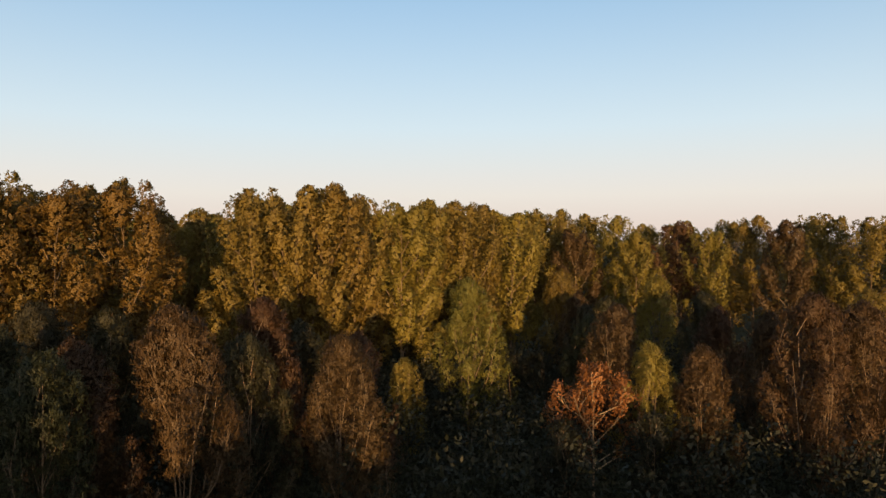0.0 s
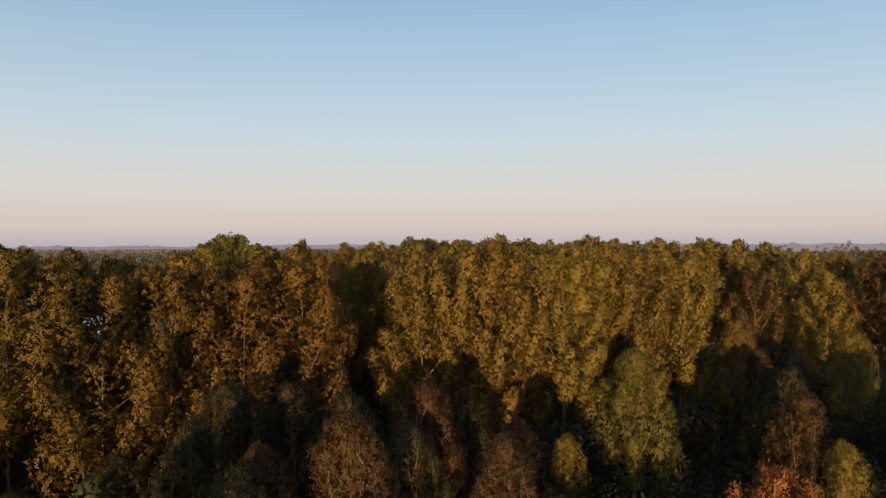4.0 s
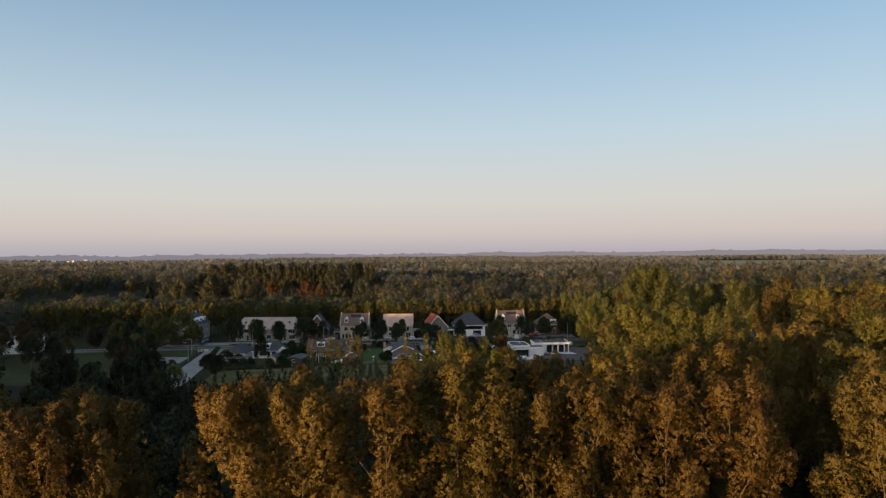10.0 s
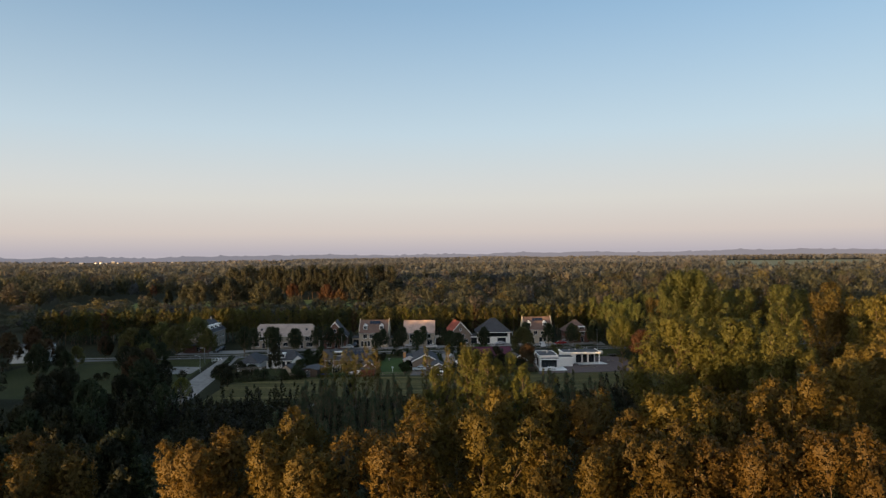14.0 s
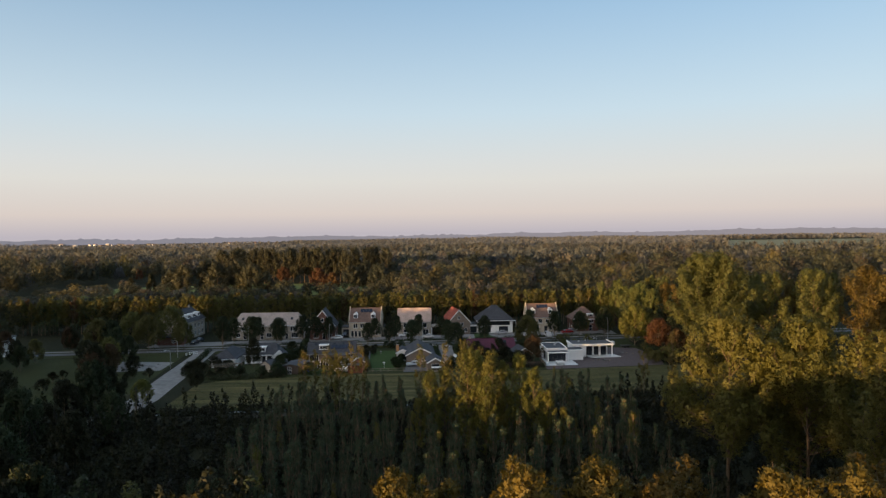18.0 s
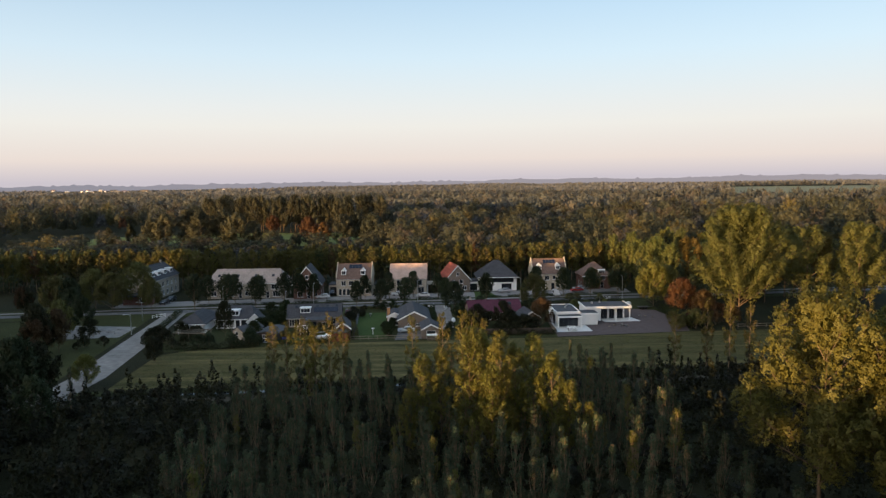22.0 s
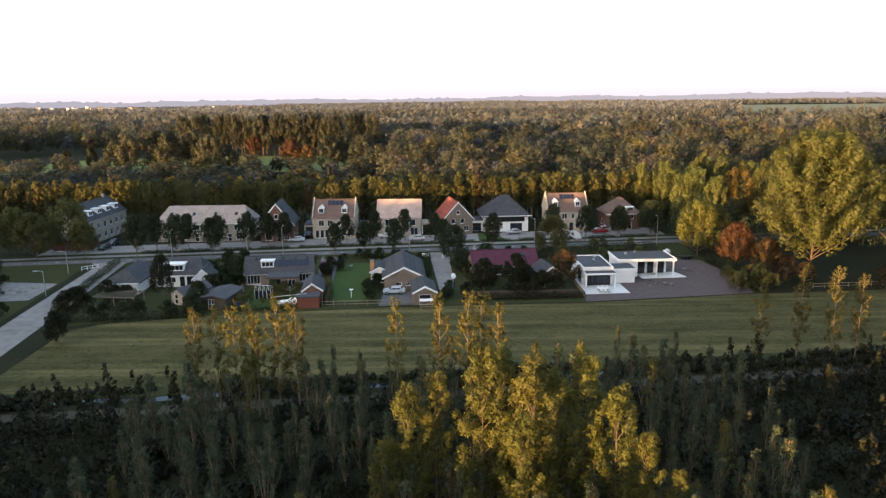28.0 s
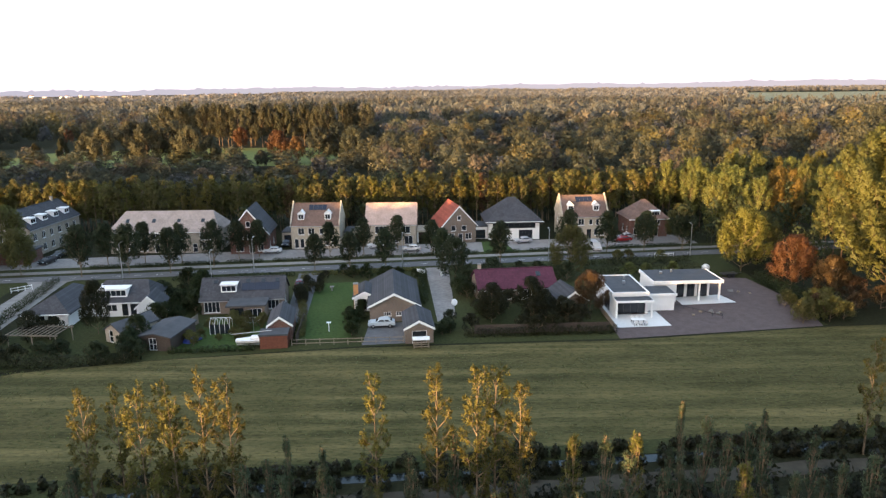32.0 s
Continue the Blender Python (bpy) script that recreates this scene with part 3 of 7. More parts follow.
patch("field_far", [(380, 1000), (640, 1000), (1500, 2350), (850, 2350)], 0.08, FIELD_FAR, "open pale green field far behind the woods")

# the skyline strip glows dimly to stand for distant haze; it is no lamp
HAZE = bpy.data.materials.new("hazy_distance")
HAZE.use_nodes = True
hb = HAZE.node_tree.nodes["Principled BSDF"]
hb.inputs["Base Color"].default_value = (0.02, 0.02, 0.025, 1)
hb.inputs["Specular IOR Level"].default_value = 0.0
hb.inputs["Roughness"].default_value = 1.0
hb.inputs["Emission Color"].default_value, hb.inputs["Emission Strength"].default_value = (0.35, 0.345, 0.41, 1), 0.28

# ---- trees ----
POPLAR = tree_kind(4, 10, "dome", 25.0, 5.5, 4.5, 15, 3, 88, LEAF_POPLAR, 0.092, fat=1.15, reach=1.15, rise=1.1, inner=0.5, per=14, wide=0.58, body=0.5)
POPLAR_FINE = tree_kind(4, 20, "dome", 25.0, 5.8, 2.5, 15, 3, 104, LEAF_FRONT, 0.09, fat=1.15, reach=1.15, rise=1.12, inner=0.5, per=14, wide=0.58, body=0.5)
POPLAR_LOW = tree_kind(3, 30, "dome", 24.0, 5.0, 5.0, 18, 3, 22, LEAF_POPLAR, 0.24, per=8)
WILLOW = tree_kind(3, 50, "cone", 13.5, 4.7, 0.4, 20, 3, 74, LEAF_WILLOW, 0.09, stems=3, steep=1.2, reach=1.2, per=12, wide=0.24, lift=0.8, fan=0.55)
WILLOW_LOW = tree_kind(2, 60, "cone", 13.5, 4.6, 0.4, 14, 3, 22, LEAF_WILLOW, 0.17, stems=3, steep=1.2, reach=1.2, per=8, wide=0.3, lift=0.8, fan=0.6)
SAPLING = tree_kind(4, 70, "spire", 7.5, 1.25, 0.3, 22, 1, 10, LEAF_YOUNG, 0.085, fat=1.2, reach=1.35, steep=1.5, per=9, lift=0.8, fan=0.65, wide=0.42, flat=0.15, bark=BARK)
THIN = tree_kind(4, 90, "column", 15.5, 1.3, 3.5, 20, 2, 9, LEAF_POPLAR_WARM, 0.11, fat=1.6, reach=1.2, steep=0.5, per=9, wide=0.5, bark=BARK)
GOLD = tree_kind(4, 110, "column", 17.5, 2.35, 1.5, 24, 3, 22, LEAF_GOLD, 0.115, fat=1.35, reach=1.0, steep=0.7, per=10)
STREET = tree_kind(3, 130, "column", 7.4, 2.0, 1.5, 22, 3, 18, LEAF_STREET, 0.1, fat=1.45, reach=1.0, steep=1.3, start=0.3, per=9, wide=0.5, bark=BARK)
ROUND = tree_kind(3, 150, "round", 12.0, 4.8, 0.8, 24, 4, 30, LEAF_OLIVE, 0.15, fat=1.1, steep=0.8, per=9, bark=BARK)
ROUND_LOW = tree_kind(2, 165, "round", 12.0, 4.8, 0.6, 18, 3, 22, LEAF_OLIVE, 0.26, fat=1.15, steep=0.8, per=8, bark=BARK)
BIG = tree_kind(1, 170, "dome", 30.0, 12.3, 5.0, 46, 5, 84, LEAF_BIG, 0.13, fat=0.7, reach=0.6, inner=1.0, start=0.2, per=12, wide=0.5)
UMBRELLA = tree_kind(2, 180, "umbrella", 24.5, 6.4, 11.0, 24, 4, 62, LEAF_GOLD, 0.11, start=0.25, per=12, wide=0.5)
ROWAN = tree_kind(1, 190, "round", 8.3, 3.0, 2.0, 18, 3, 12, LEAF_ROWAN, 0.11, steep=0.8, per=8, bark=BARK)
EDGE = tree_kind(5, 200, "column", 15.0, 1.55, 5.5, 14, 2, 16, LEAF_OLIVE, 0.14, fat=1.5, reach=1.15, steep=0.7, per=9, wide=0.5, bark=BARK)
BUSH = tree_kind(2, 220, "round", 3.0, 1.7, 0.1, 13, 2, 14, LEAF_HEDGE, 0.11, fat=1.2, steep=0.8, per=8, bark=BARK)
rng = np.random.default_rng(3)
turn = lambda: rng.random() * 6.28

L_POP = "tall poplar with green-gold leaves in upright plumes"
for x, y, s in ((-35, 59, 0.93), (-30.5, 57.5, 0.92), (-26, 60, 0.91), (-15.5, 60, 0.97), (-9.5, 58.5, 0.96), (-3, 60, 0.99), (3.5, 62, 1.03), (9.5, 59.5, 0.95), (15, 61, 0.97), (21, 60.5, 0.96), (27.0, 60.5, 0.97),
                (-12, 67, 0.94), (6.5, 69, 1.02), (-1, 70, 0.97), (13, 70, 0.99), (19, 69, 1.0), (25, 71, 1.0), (30.5, 73, 1.03), (-32, 67, 0.9), (-40, 62, 0.97), (-45, 66, 0.98), (-51, 60, 0.95)):
    plant("poplar_tree", POPLAR_FINE[rng.integers(4)], x, y, s * 1.03, turn(), L_POP, "front row of poplars")
for x, y, s in ((41, 61, 1.08), (45.5, 59.5, 1.12), (49, 59, 1.12), (54, 61, 1.10), (59, 58, 1.06), (65, 60, 1.08), (70.5, 58, 1.08), (76, 60.5, 1.08), (82, 58.5, 1.06), (88, 62, 1.04), (50.5, 68, 1.06), (46.5, 69, 1.1), (57, 70, 1.08)):
    plant("poplar_tree", POPLAR[rng.integers(4)], x, y, s * 0.94, turn(), L_POP, "eastern row of poplars")
for gx in range(46, 135, 8):
    for gy in range(78, 182, 9):
        x, y = gx + rng.normal() * 1.8, gy + rng.normal() * 1.8
        if y > 112 and x < 78 + (y - 112) * 0.15 or x < 92 and y < 74 or x < 50 and y < 90:
            continue
        plant("poplar_tree", (POPLAR if x < 68 and y < 116 else POPLAR_LOW)[rng.integers(3)], x, y, (0.95 if x < 58 else 1.05) + 0.1 * rng.random(), turn(), "poplar in the thick of a wood, turning gold", "eastern poplar wood", leaf=LEAF_POPLAR_WARM if rng.random() < 0.25 else None)
# trees to the east of the start, beyond the clearing
for x, y, s, m in ((112, 66, 1.0, 0), (118, 60, 1.05, 0), (110, 52, 0.9, 0), (128, 52, 1.02, 1), (122, 44, 0.95, 0), (134, 40, 1.03, 0), (126, 32, 0.98, 1), (138, 28, 1.05, 0), (128, 20, 1.0, 0), (140, 14, 1.04, 0), (124, 8, 1.02, 0), (136, 2, 1.0, 1), (146, 48, 1.05, 0), (150, 34, 1.06, 0), (152, 20, 1.0, 0), (104, 60, 0.92, 1), (98, 66, 0.98, 0), (150, 60, 1.04, 0), (140, 64, 1.0, 0), (160, 8, 1.0, 0), (118, -4, 0.95, 0), (130, -10, 1.0, 0)):
    plant("poplar_tree", POPLAR[rng.integers(4)], x, y, s * 0.97, turn(), L_POP, "poplars beyond the clearing", leaf=LEAF_WILLOW if m else None)
# willows and young trees in the clearing by the start
# the last three are out of view, added to shade the left willows
# willows at (17.5, 53), (22.6, 53.5), (28, 51) stand in for shaded poplar feet
for x, y, s, kind, leaf, lab in ((19, 36.5, 1.2, 0, None, "w"), (14.6, 38.5, 1.08, 2, None, "w"), (29.4, 43.3, 1.17, 1, None, "w"), (29.0, 33.8, 1.03, 2, None, "w"), (33.6, 37.6, 0.98, 0, None, "w"), (25.5, 39.5, 1.02, 1, LEAF_WILLOW_GREY, "g"), (11.8, 35, 1.08, 0, LEAF_DARK, "g"), (17.5, 53.0, 1.16, 1, LEAF_WILLOW_GREY, "g"), (22.6, 53.5, 1.1, 2, LEAF_WILLOW_GREY, "g"), (28.0, 51.0, 0.95, 0, LEAF_DARK, "g"), (24.2, 46.5, 1.12, 2, LEAF_WILLOW_GREY, "g"), (13.0, 46.0, 1.1, 0, LEAF_DARK, "g"), (36.5, 48, 0.98, 0, LEAF_WILLOW_GREY, "g"),
                             (51.5, 41.5, 1.22, 2, LEAF_POPLAR_WARM, "y"), (43.6, 42.4, 0.72, 1, LEAF_POPLAR, "y"), (70.6, 24.4, 1.0, 0, None, "w"), (54.0, 12.0, 1.2, 1, None, "w"), (57.6, 9.6, 1.15, 0, None, "w"), (54.6, 27.6, 1.08, 2, None, "w"), (51.8, 19.0, 0.9, 1, None, "w"), (52.6, 23.6, 0.88, 0, LEAF_POPLAR, "y"), (62, 17, 1.04, 2, None, "w"),
                             (67, 35, 1.05, 0, LEAF_WILLOW_GREY, "g"), (72, 40, 0.95, 1, LEAF_WILLOW_GREY, "g"), (60, 33, 0.95, 1, LEAF_DARK, "g"), (66, 8, 1.1, 1, None, "w"), (62, 4, 1.0, 2, LEAF_WILLOW_GREY, "g"), (76, 18, 1.0, 0, LEAF_WILLOW_GREY, "g"), (82, 30, 1.05, 1, LEAF_WILLOW_GREY, "g"), (80, 46, 1.0, 2, None, "w"), (88, 14, 1.1, 0, LEAF_POPLAR, "y"), (92, 40, 1.15, 1, LEAF_POPLAR, "y"), (86, 52, 1.2, 0, LEAF_POPLAR, "y"), (9, 50, 0.9, 2, LEAF_DARK, "g"), (3, 48, 0.85, 1, LEAF_DARK, "g"), (0.5, 25.5, 1.12, 0, LEAF_DARK, "g"), (-3.5, 29.5, 1.15, 1, LEAF_DARK, "g"), (-4, 22, 1.1, 2, LEAF_DARK, "g")):
    plant("willow_tree", WILLOW[kind], x, y, s, turn(), {"w": "bushy willow with russet-brown leaves", "g": "bushy willow with dull grey-green leaves", "y": "young bushy tree with yellow-green leaves"}[lab], "willows in the clearing", 0.92, leaf)
# low willows in the shade-darkened scrub leaves
for k in range(34):
    x, y = rng.uniform(12, 108), rng.uniform(0, 54)
    if math.hypot(x, y) > 46 and math.hypot(x - 51, y - 27.5) > 6:
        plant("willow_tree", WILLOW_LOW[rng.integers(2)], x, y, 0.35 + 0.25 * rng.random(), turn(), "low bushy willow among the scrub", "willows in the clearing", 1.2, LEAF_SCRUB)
plant("rowan_tree", ROWAN[0], 46.6, 25.3, 1.3, 1.0, "small orange-red tree with thin branches")

# the tall trees standing free east of the saplings
for x, y, s, w in ((37.0, 123.5, 1.1, 1.05), (45.5, 119.5, 1.08, 1.1), (49, 128, 1.04, 0.95)):
    plant("poplar_tree", UMBRELLA[int(x) % 2], x, y, s, turn(), "tall yellow-green poplar with a high open crown on a bare trunk", "free-standing poplars", w)
for x, y, s in ((-2, 152, 0.8), (0.5, 154, 0.82), (4.4, 150.5, 1.04), (6.0, 153, 0.98), (8.4, 148.5, 1.02), (10.6, 151, 0.9), (13.2, 152, 0.96), (15.4, 149.5, 0.85), (17.6, 148, 0.66), (20.0, 147, 0.5), (-4, 150.5, 0.55), (7.2, 146, 0.8)):
    plant("yellow_poplar", GOLD[rng.integers(4)], x, y, s, turn(), "slender poplar with bright golden-yellow leaves", "clump of golden poplars")
for x, y, s in ((-28.4, 174.5, 0.93), (-26.5, 176, 0.9), (-23.6, 174, 0.97), (-22.2, 176, 0.95), (-21.2, 174.5, 0.9), (-18.9, 175, 1.0), (-16.5, 174.5, 1.02), (-4.6, 176, 0.97), (0.6, 176.5, 1.0), (4.0, 174.5, 1.06), (5.6, 176, 1.05), (7.6, 175, 0.95),
                (44.5, 187, 0.86), (52.0, 191.0, 0.95), (55.5, 188.5, 1.0), (60, 190, 0.9), (66, 189, 0.95), (71, 191, 0.9), (84, 192, 1.0), (79, 191, 0.8)):
    plant("slender_poplar", THIN[rng.integers(4)], x, y, s, turn(), "slender tree with a bare lower trunk and thin golden crown", "row of slender trees by the ditch", 0.95)
for x, y in ((-12.5, 177), (-9, 175), (24, 183), (31, 181), (-66, 172), (-60, 168)):
    plant("bare_sapling", SAPLING[rng.integers(4)], x, y, 1.1, turn(), "thin dark sapling with few leaves", "", 0.6)

# young poplars between the poplar row and the ditch
pts = []
for gx in np.arange(-84, 74, 3.3):
    for gy in np.arange(92, 182, 3.5):
        x, y = gx + rng.normal() * 0.7, gy + rng.normal() * 0.7
        if y < ditch_y(x) - 7.5 and not (30 < x < 56 and 112 < y < 132 and rng.random() < 0.5) and rng.random() < 0.86 and abs(x) < 0.66 * y:
            pts.append((x, y))
near = [p for p in pts if p[1] > 118 and abs(p[0] - 2) < 34]
rng.shuffle(near)
chosen = {tuple(p) for p in near[:300]}
for x, y in sorted(chosen):
    g = rng.random()
    plant("young_poplar", SAPLING[rng.integers(4)], x, y, 0.72 + 0.45 * rng.random(), turn(), "young poplar with grey-green leaves" if g > 0.07 else "young poplar with a yellowing top", "plantation of young poplars", 1.0, LEAF_GOLD if g < 0.07 else None)


def thicket(name, pts, kinds, lo, hi, label, mats):
    """Many small trees in one mesh, trunks left to the shade below."""
    vs, ns, mi = [], [], []
    for x, y in pts:
        v, n = kinds[rng.integers(len(kinds))]
        a, s = turn(), lo + (hi - lo) * rng.random()
        m = np.array([[math.cos(a), math.sin(a), 0], [-math.sin(a), math.cos(a), 0], [0, 0, 1]])
        vs.append(v @ m * s + np.array([x, y, 0]))
        ns.append(n @ m)
        mi.append(np.full(len(v) // 4, rng.integers(len(mats))))
    return tagged(new(name, quads(name, np.concatenate(vs), np.concatenate(ns), mats, np.concatenate(mi))), label, "trees", "", "stuff")


SMALL = [leaves(np.random.default_rng(300 + i), [(rng.normal() * 0.2, rng.normal() * 0.2, 0.8 + 0.85 * j, 1.3 * (1 - j / 8.5), 0.8, 26) for j in range(8)], 0.25) for i in range(3)]
# fill trees wear dark leaves in place of the shade between the saplings
thicket("young_trees", [p for p in pts if tuple(p) not in chosen], SMALL, 0.7, 1.15, "dense plantation of young poplars, leaves darkened to read as shade", [LEAF_DARK, LEAF_DARK, LEAF_SCRUB])
SCRUB = [leaves(np.random.default_rng(320 + i), [(rng.normal() * 0.9, rng.normal() * 0.9, 0.5, 1.1, 0.8, 30) for j in range(5)], 0.24) for i in range(3)]
THICK = [leaves(np.random.default_rng(330 + i), [(rng.normal() * 1.2, rng.normal() * 1.2, 0.9 + 0.7 * j, 1.3, 1.1, 90) for j in range(6)], 0.13) for i in range(3)]
# undergrowth leaves are darkened in colour to read as shade
scrub = [(rng.uniform(-80, 80), rng.uniform(74, 186)) for k in range(1500)]
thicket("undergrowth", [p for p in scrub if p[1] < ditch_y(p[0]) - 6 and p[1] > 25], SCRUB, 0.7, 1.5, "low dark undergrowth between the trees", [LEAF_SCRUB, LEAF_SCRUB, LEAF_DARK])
MIDDARK = [leaves(np.random.default_rng(340 + i), [(rng.normal() * 1.4, rng.normal() * 1.4, 2.5 + 1.6 * j, 2.3 - 0.3 * j, 1.5, 110) for j in range(5)], 0.26) for i in range(3)]
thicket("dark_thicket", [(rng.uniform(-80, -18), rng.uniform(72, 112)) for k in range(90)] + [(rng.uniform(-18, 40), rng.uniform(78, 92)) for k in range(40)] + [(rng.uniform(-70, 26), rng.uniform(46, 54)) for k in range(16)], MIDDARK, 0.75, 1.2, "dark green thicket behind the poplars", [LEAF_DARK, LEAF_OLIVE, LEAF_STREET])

# scrub of the clearing, its shade painted into the leaves
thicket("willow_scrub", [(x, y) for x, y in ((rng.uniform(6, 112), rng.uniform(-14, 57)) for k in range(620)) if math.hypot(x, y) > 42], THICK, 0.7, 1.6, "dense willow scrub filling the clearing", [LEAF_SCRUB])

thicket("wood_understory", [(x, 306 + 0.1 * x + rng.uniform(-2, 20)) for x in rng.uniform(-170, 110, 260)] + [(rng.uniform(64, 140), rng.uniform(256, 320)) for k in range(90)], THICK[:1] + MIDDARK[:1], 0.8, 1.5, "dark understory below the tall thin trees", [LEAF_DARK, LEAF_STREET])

REED = [leaves(np.random.default_rng(360 + i), [(rng.normal() * 0.3, rng.normal() * 0.3, 0.6, 0.5, 0.75, 40) for j in range(3)], 0.2) for i in range(2)]
reeds = [(x, ditch_y(x) + o) for x in np.arange(-66, 120, 0.8) for o in (-1.9 + 0.4 * rng.normal(), 0.9 + 0.4 * rng.normal()) if rng.random() < 0.6 + 0.4 * math.sin(x * 0.21) + (0.45 if x > -18 else 0.0)]
thicket("reeds", reeds, REED, 0.6, 1.2, "dull green reeds along the ditch", [LEAF_WILLOW_GREY, LEAF_DARK, LEAF_DARK])

TUFT = [leaves(np.random.default_rng(380 + i), [(rng.normal() * 0.5, rng.normal() * 0.5, 0.03, 0.6, 0.06, 6) for j in range(3)], 0.11, point=0.0) for i in range(4)]
DRY = leaf_mat("mown_grass", [(0.08, 0.078, 0.03), (0.11, 0.1, 0.04), (0.15, 0.125, 0.055)], 0.3)
GREENBLADE = leaf_mat("grass_blades", [(0.07, 0.09, 0.026), (0.10, 0.12, 0.034), (0.13, 0.14, 0.045)], 0.2)
tufts = [(x, y) for x, y in zip(rng.uniform(-60, 92, 5200), rng.uniform(178, 226, 5200)) if ditch_y(x) + 2.6 < y < fence_y(x) - 1.0]
thicket("meadow_tufts", tufts, TUFT, 0.6, 1.3, "short straw-coloured tufts over the mown meadow", [DRY, GREENBLADE])

# big trees by the village
plant("big_poplar", BIG[0], 78.0, 236.5, 1.0, 0.6, "huge spreading poplar with yellow-green leaves and pale limbs")
for x, y, s in ((99, 244, 0.92), (108, 236, 0.98), (116, 250, 0.95), (125, 240, 1.0), (134, 252, 0.9), (96, 262, 0.8), (106, 270, 0.85), (88, 268, 0.75), (80, 280, 0.7), (92, 284, 0.7), (72, 290, 0.66), (104, 290, 0.74), (118, 275, 0.85), (130, 268, 0.85)):
    plant("poplar_tree", POPLAR[rng.integers(4)], x, y, s * 1.05, turn(), L_POP, "poplars at the village edge", 1.15, LEAF_BIG if rng.random() < 0.6 else None)
for x, y, s, leaf, lab in ((61.5, 257, 1.1, LEAF_GOLD, "broad tree with golden-brown leaves"), (65.5, 244.5, 0.85, LEAF_RUST, "round tree with rust-red leaves"), (69, 238, 0.66, LEAF_BROWN, "small brownish tree beside the rust-red one"), (67, 262, 0.95, LEAF_OLIVE, "broad tree with olive-green leaves"),
                         (26.5, 255, 0.85, LEAF_OLIVE, "broad green tree beside the road"), (3.5, 252, 0.72, LEAF_STREET, "dark green tree beside the drive"), (25.6, 231.5, 0.62, LEAF_BROWN, "clipped round tree with browning leaves"), (15.5, 230, 0.58, LEAF_DARK, "dark garden tree on a forked trunk"), (9, 228, 0.55, LEAF_DARK, "dense dark green garden tree"),
                         (-53, 224.5, 0.72, LEAF_DARK, "tall dark conifer in the garden"), (-44.5, 219.5, 0.4, LEAF_HEDGE, "small bushy garden tree"), (-41.5, 240, 0.5, LEAF_HEDGE, "rounded green garden tree"), (-97, 258, 0.95, LEAF_OLIVE, "broad willow beside the crossing"), (-104, 262, 1.0, LEAF_OLIVE, "broad willow beside the crossing"), (-93, 266, 1.12, LEAF_OLIVE, "broad dark tree by the corner house"), (-112, 255, 0.9, LEAF_OLIVE, "broad willow beside the crossing"),
                         (50, 284, 0.62, LEAF_OLIVE, "upright green tree before the brick house"), (58.5, 285, 0.75, LEAF_OLIVE, "loose green tree beside the brick house"), (-100, 225, 0.7, LEAF_DARK, "dark tree in the rough plot"), (-88, 205, 0.7, LEAF_BROWN, "low tree with brown leaves"), (-60, 200, 0.45, LEAF_DARK, "dark bush at the meadow's edge"), (-66, 184, 0.5, LEAF_GOLD, "small golden tree by the track")):
    plant("broadleaf_tree" if "conifer" not in lab else "conifer", ROUND[rng.integers(3)], x, y, s, turn(), lab, "", 1.0 if "conifer" not in lab else 0.7, leaf)
for x, y, s in ((-72.6, 257.6, 1.3), (-72.0, 267.5, 1.1), (-63.6, 259.4, 1.25), (-64.0, 268.0, 1.1), (-55.4, 260.0, 1.15), (-56.3, 268.7, 1.05), (-47.9, 264.9, 1.2), (-44.6, 271.5, 1.05), (-40.6, 273.6, 1.0), (-25.4, 260.0, 0.95), (-24.4, 273.0, 0.95), (-18.2, 260.6, 0.98), (-17.0, 274.6, 1.0), (-11.0, 262.2, 1.02), (-9.4, 277.4, 1.0), (-1.4, 272.1, 1.0), (1.0, 262.8, 1.0), (13.4, 265.0, 1.1), (29.5, 273.5, 1.2), (38.2, 273.6, 1.15), (47.0, 274.6, 1.1), (55.8, 275.2, 1.25)):
    plant("street_tree", STREET[rng.integers(3)], x, y, s * 1.12, turn(), "young dark green street tree with an upright crown", "street trees")
# the tall thin wood behind the houses
for gx in np.arange(-165, 96, 2.6):
    for row in range(3):
        x, y = gx + rng.normal() * 1.0, 304.5 + 0.1 * gx + row * 6 + rng.normal() * 1.2
        if (x < -84 and row == 0 and y < 300):
            y += 6
        u = rng.random()
        plant("wood_edge_tree", EDGE[rng.integers(5)], x, y, 0.84 + 0.16 * rng.random(), turn(), "tall thin woodland tree with a bare pale trunk", "wood behind the houses", 1.0 + 0.25 * rng.random(), LEAF_POPLAR_WARM if u < 0.18 else (LEAF_BROWN if u < 0.21 else None))

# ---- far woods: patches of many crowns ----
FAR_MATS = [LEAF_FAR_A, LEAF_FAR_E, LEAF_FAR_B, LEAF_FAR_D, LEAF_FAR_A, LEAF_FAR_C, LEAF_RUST]


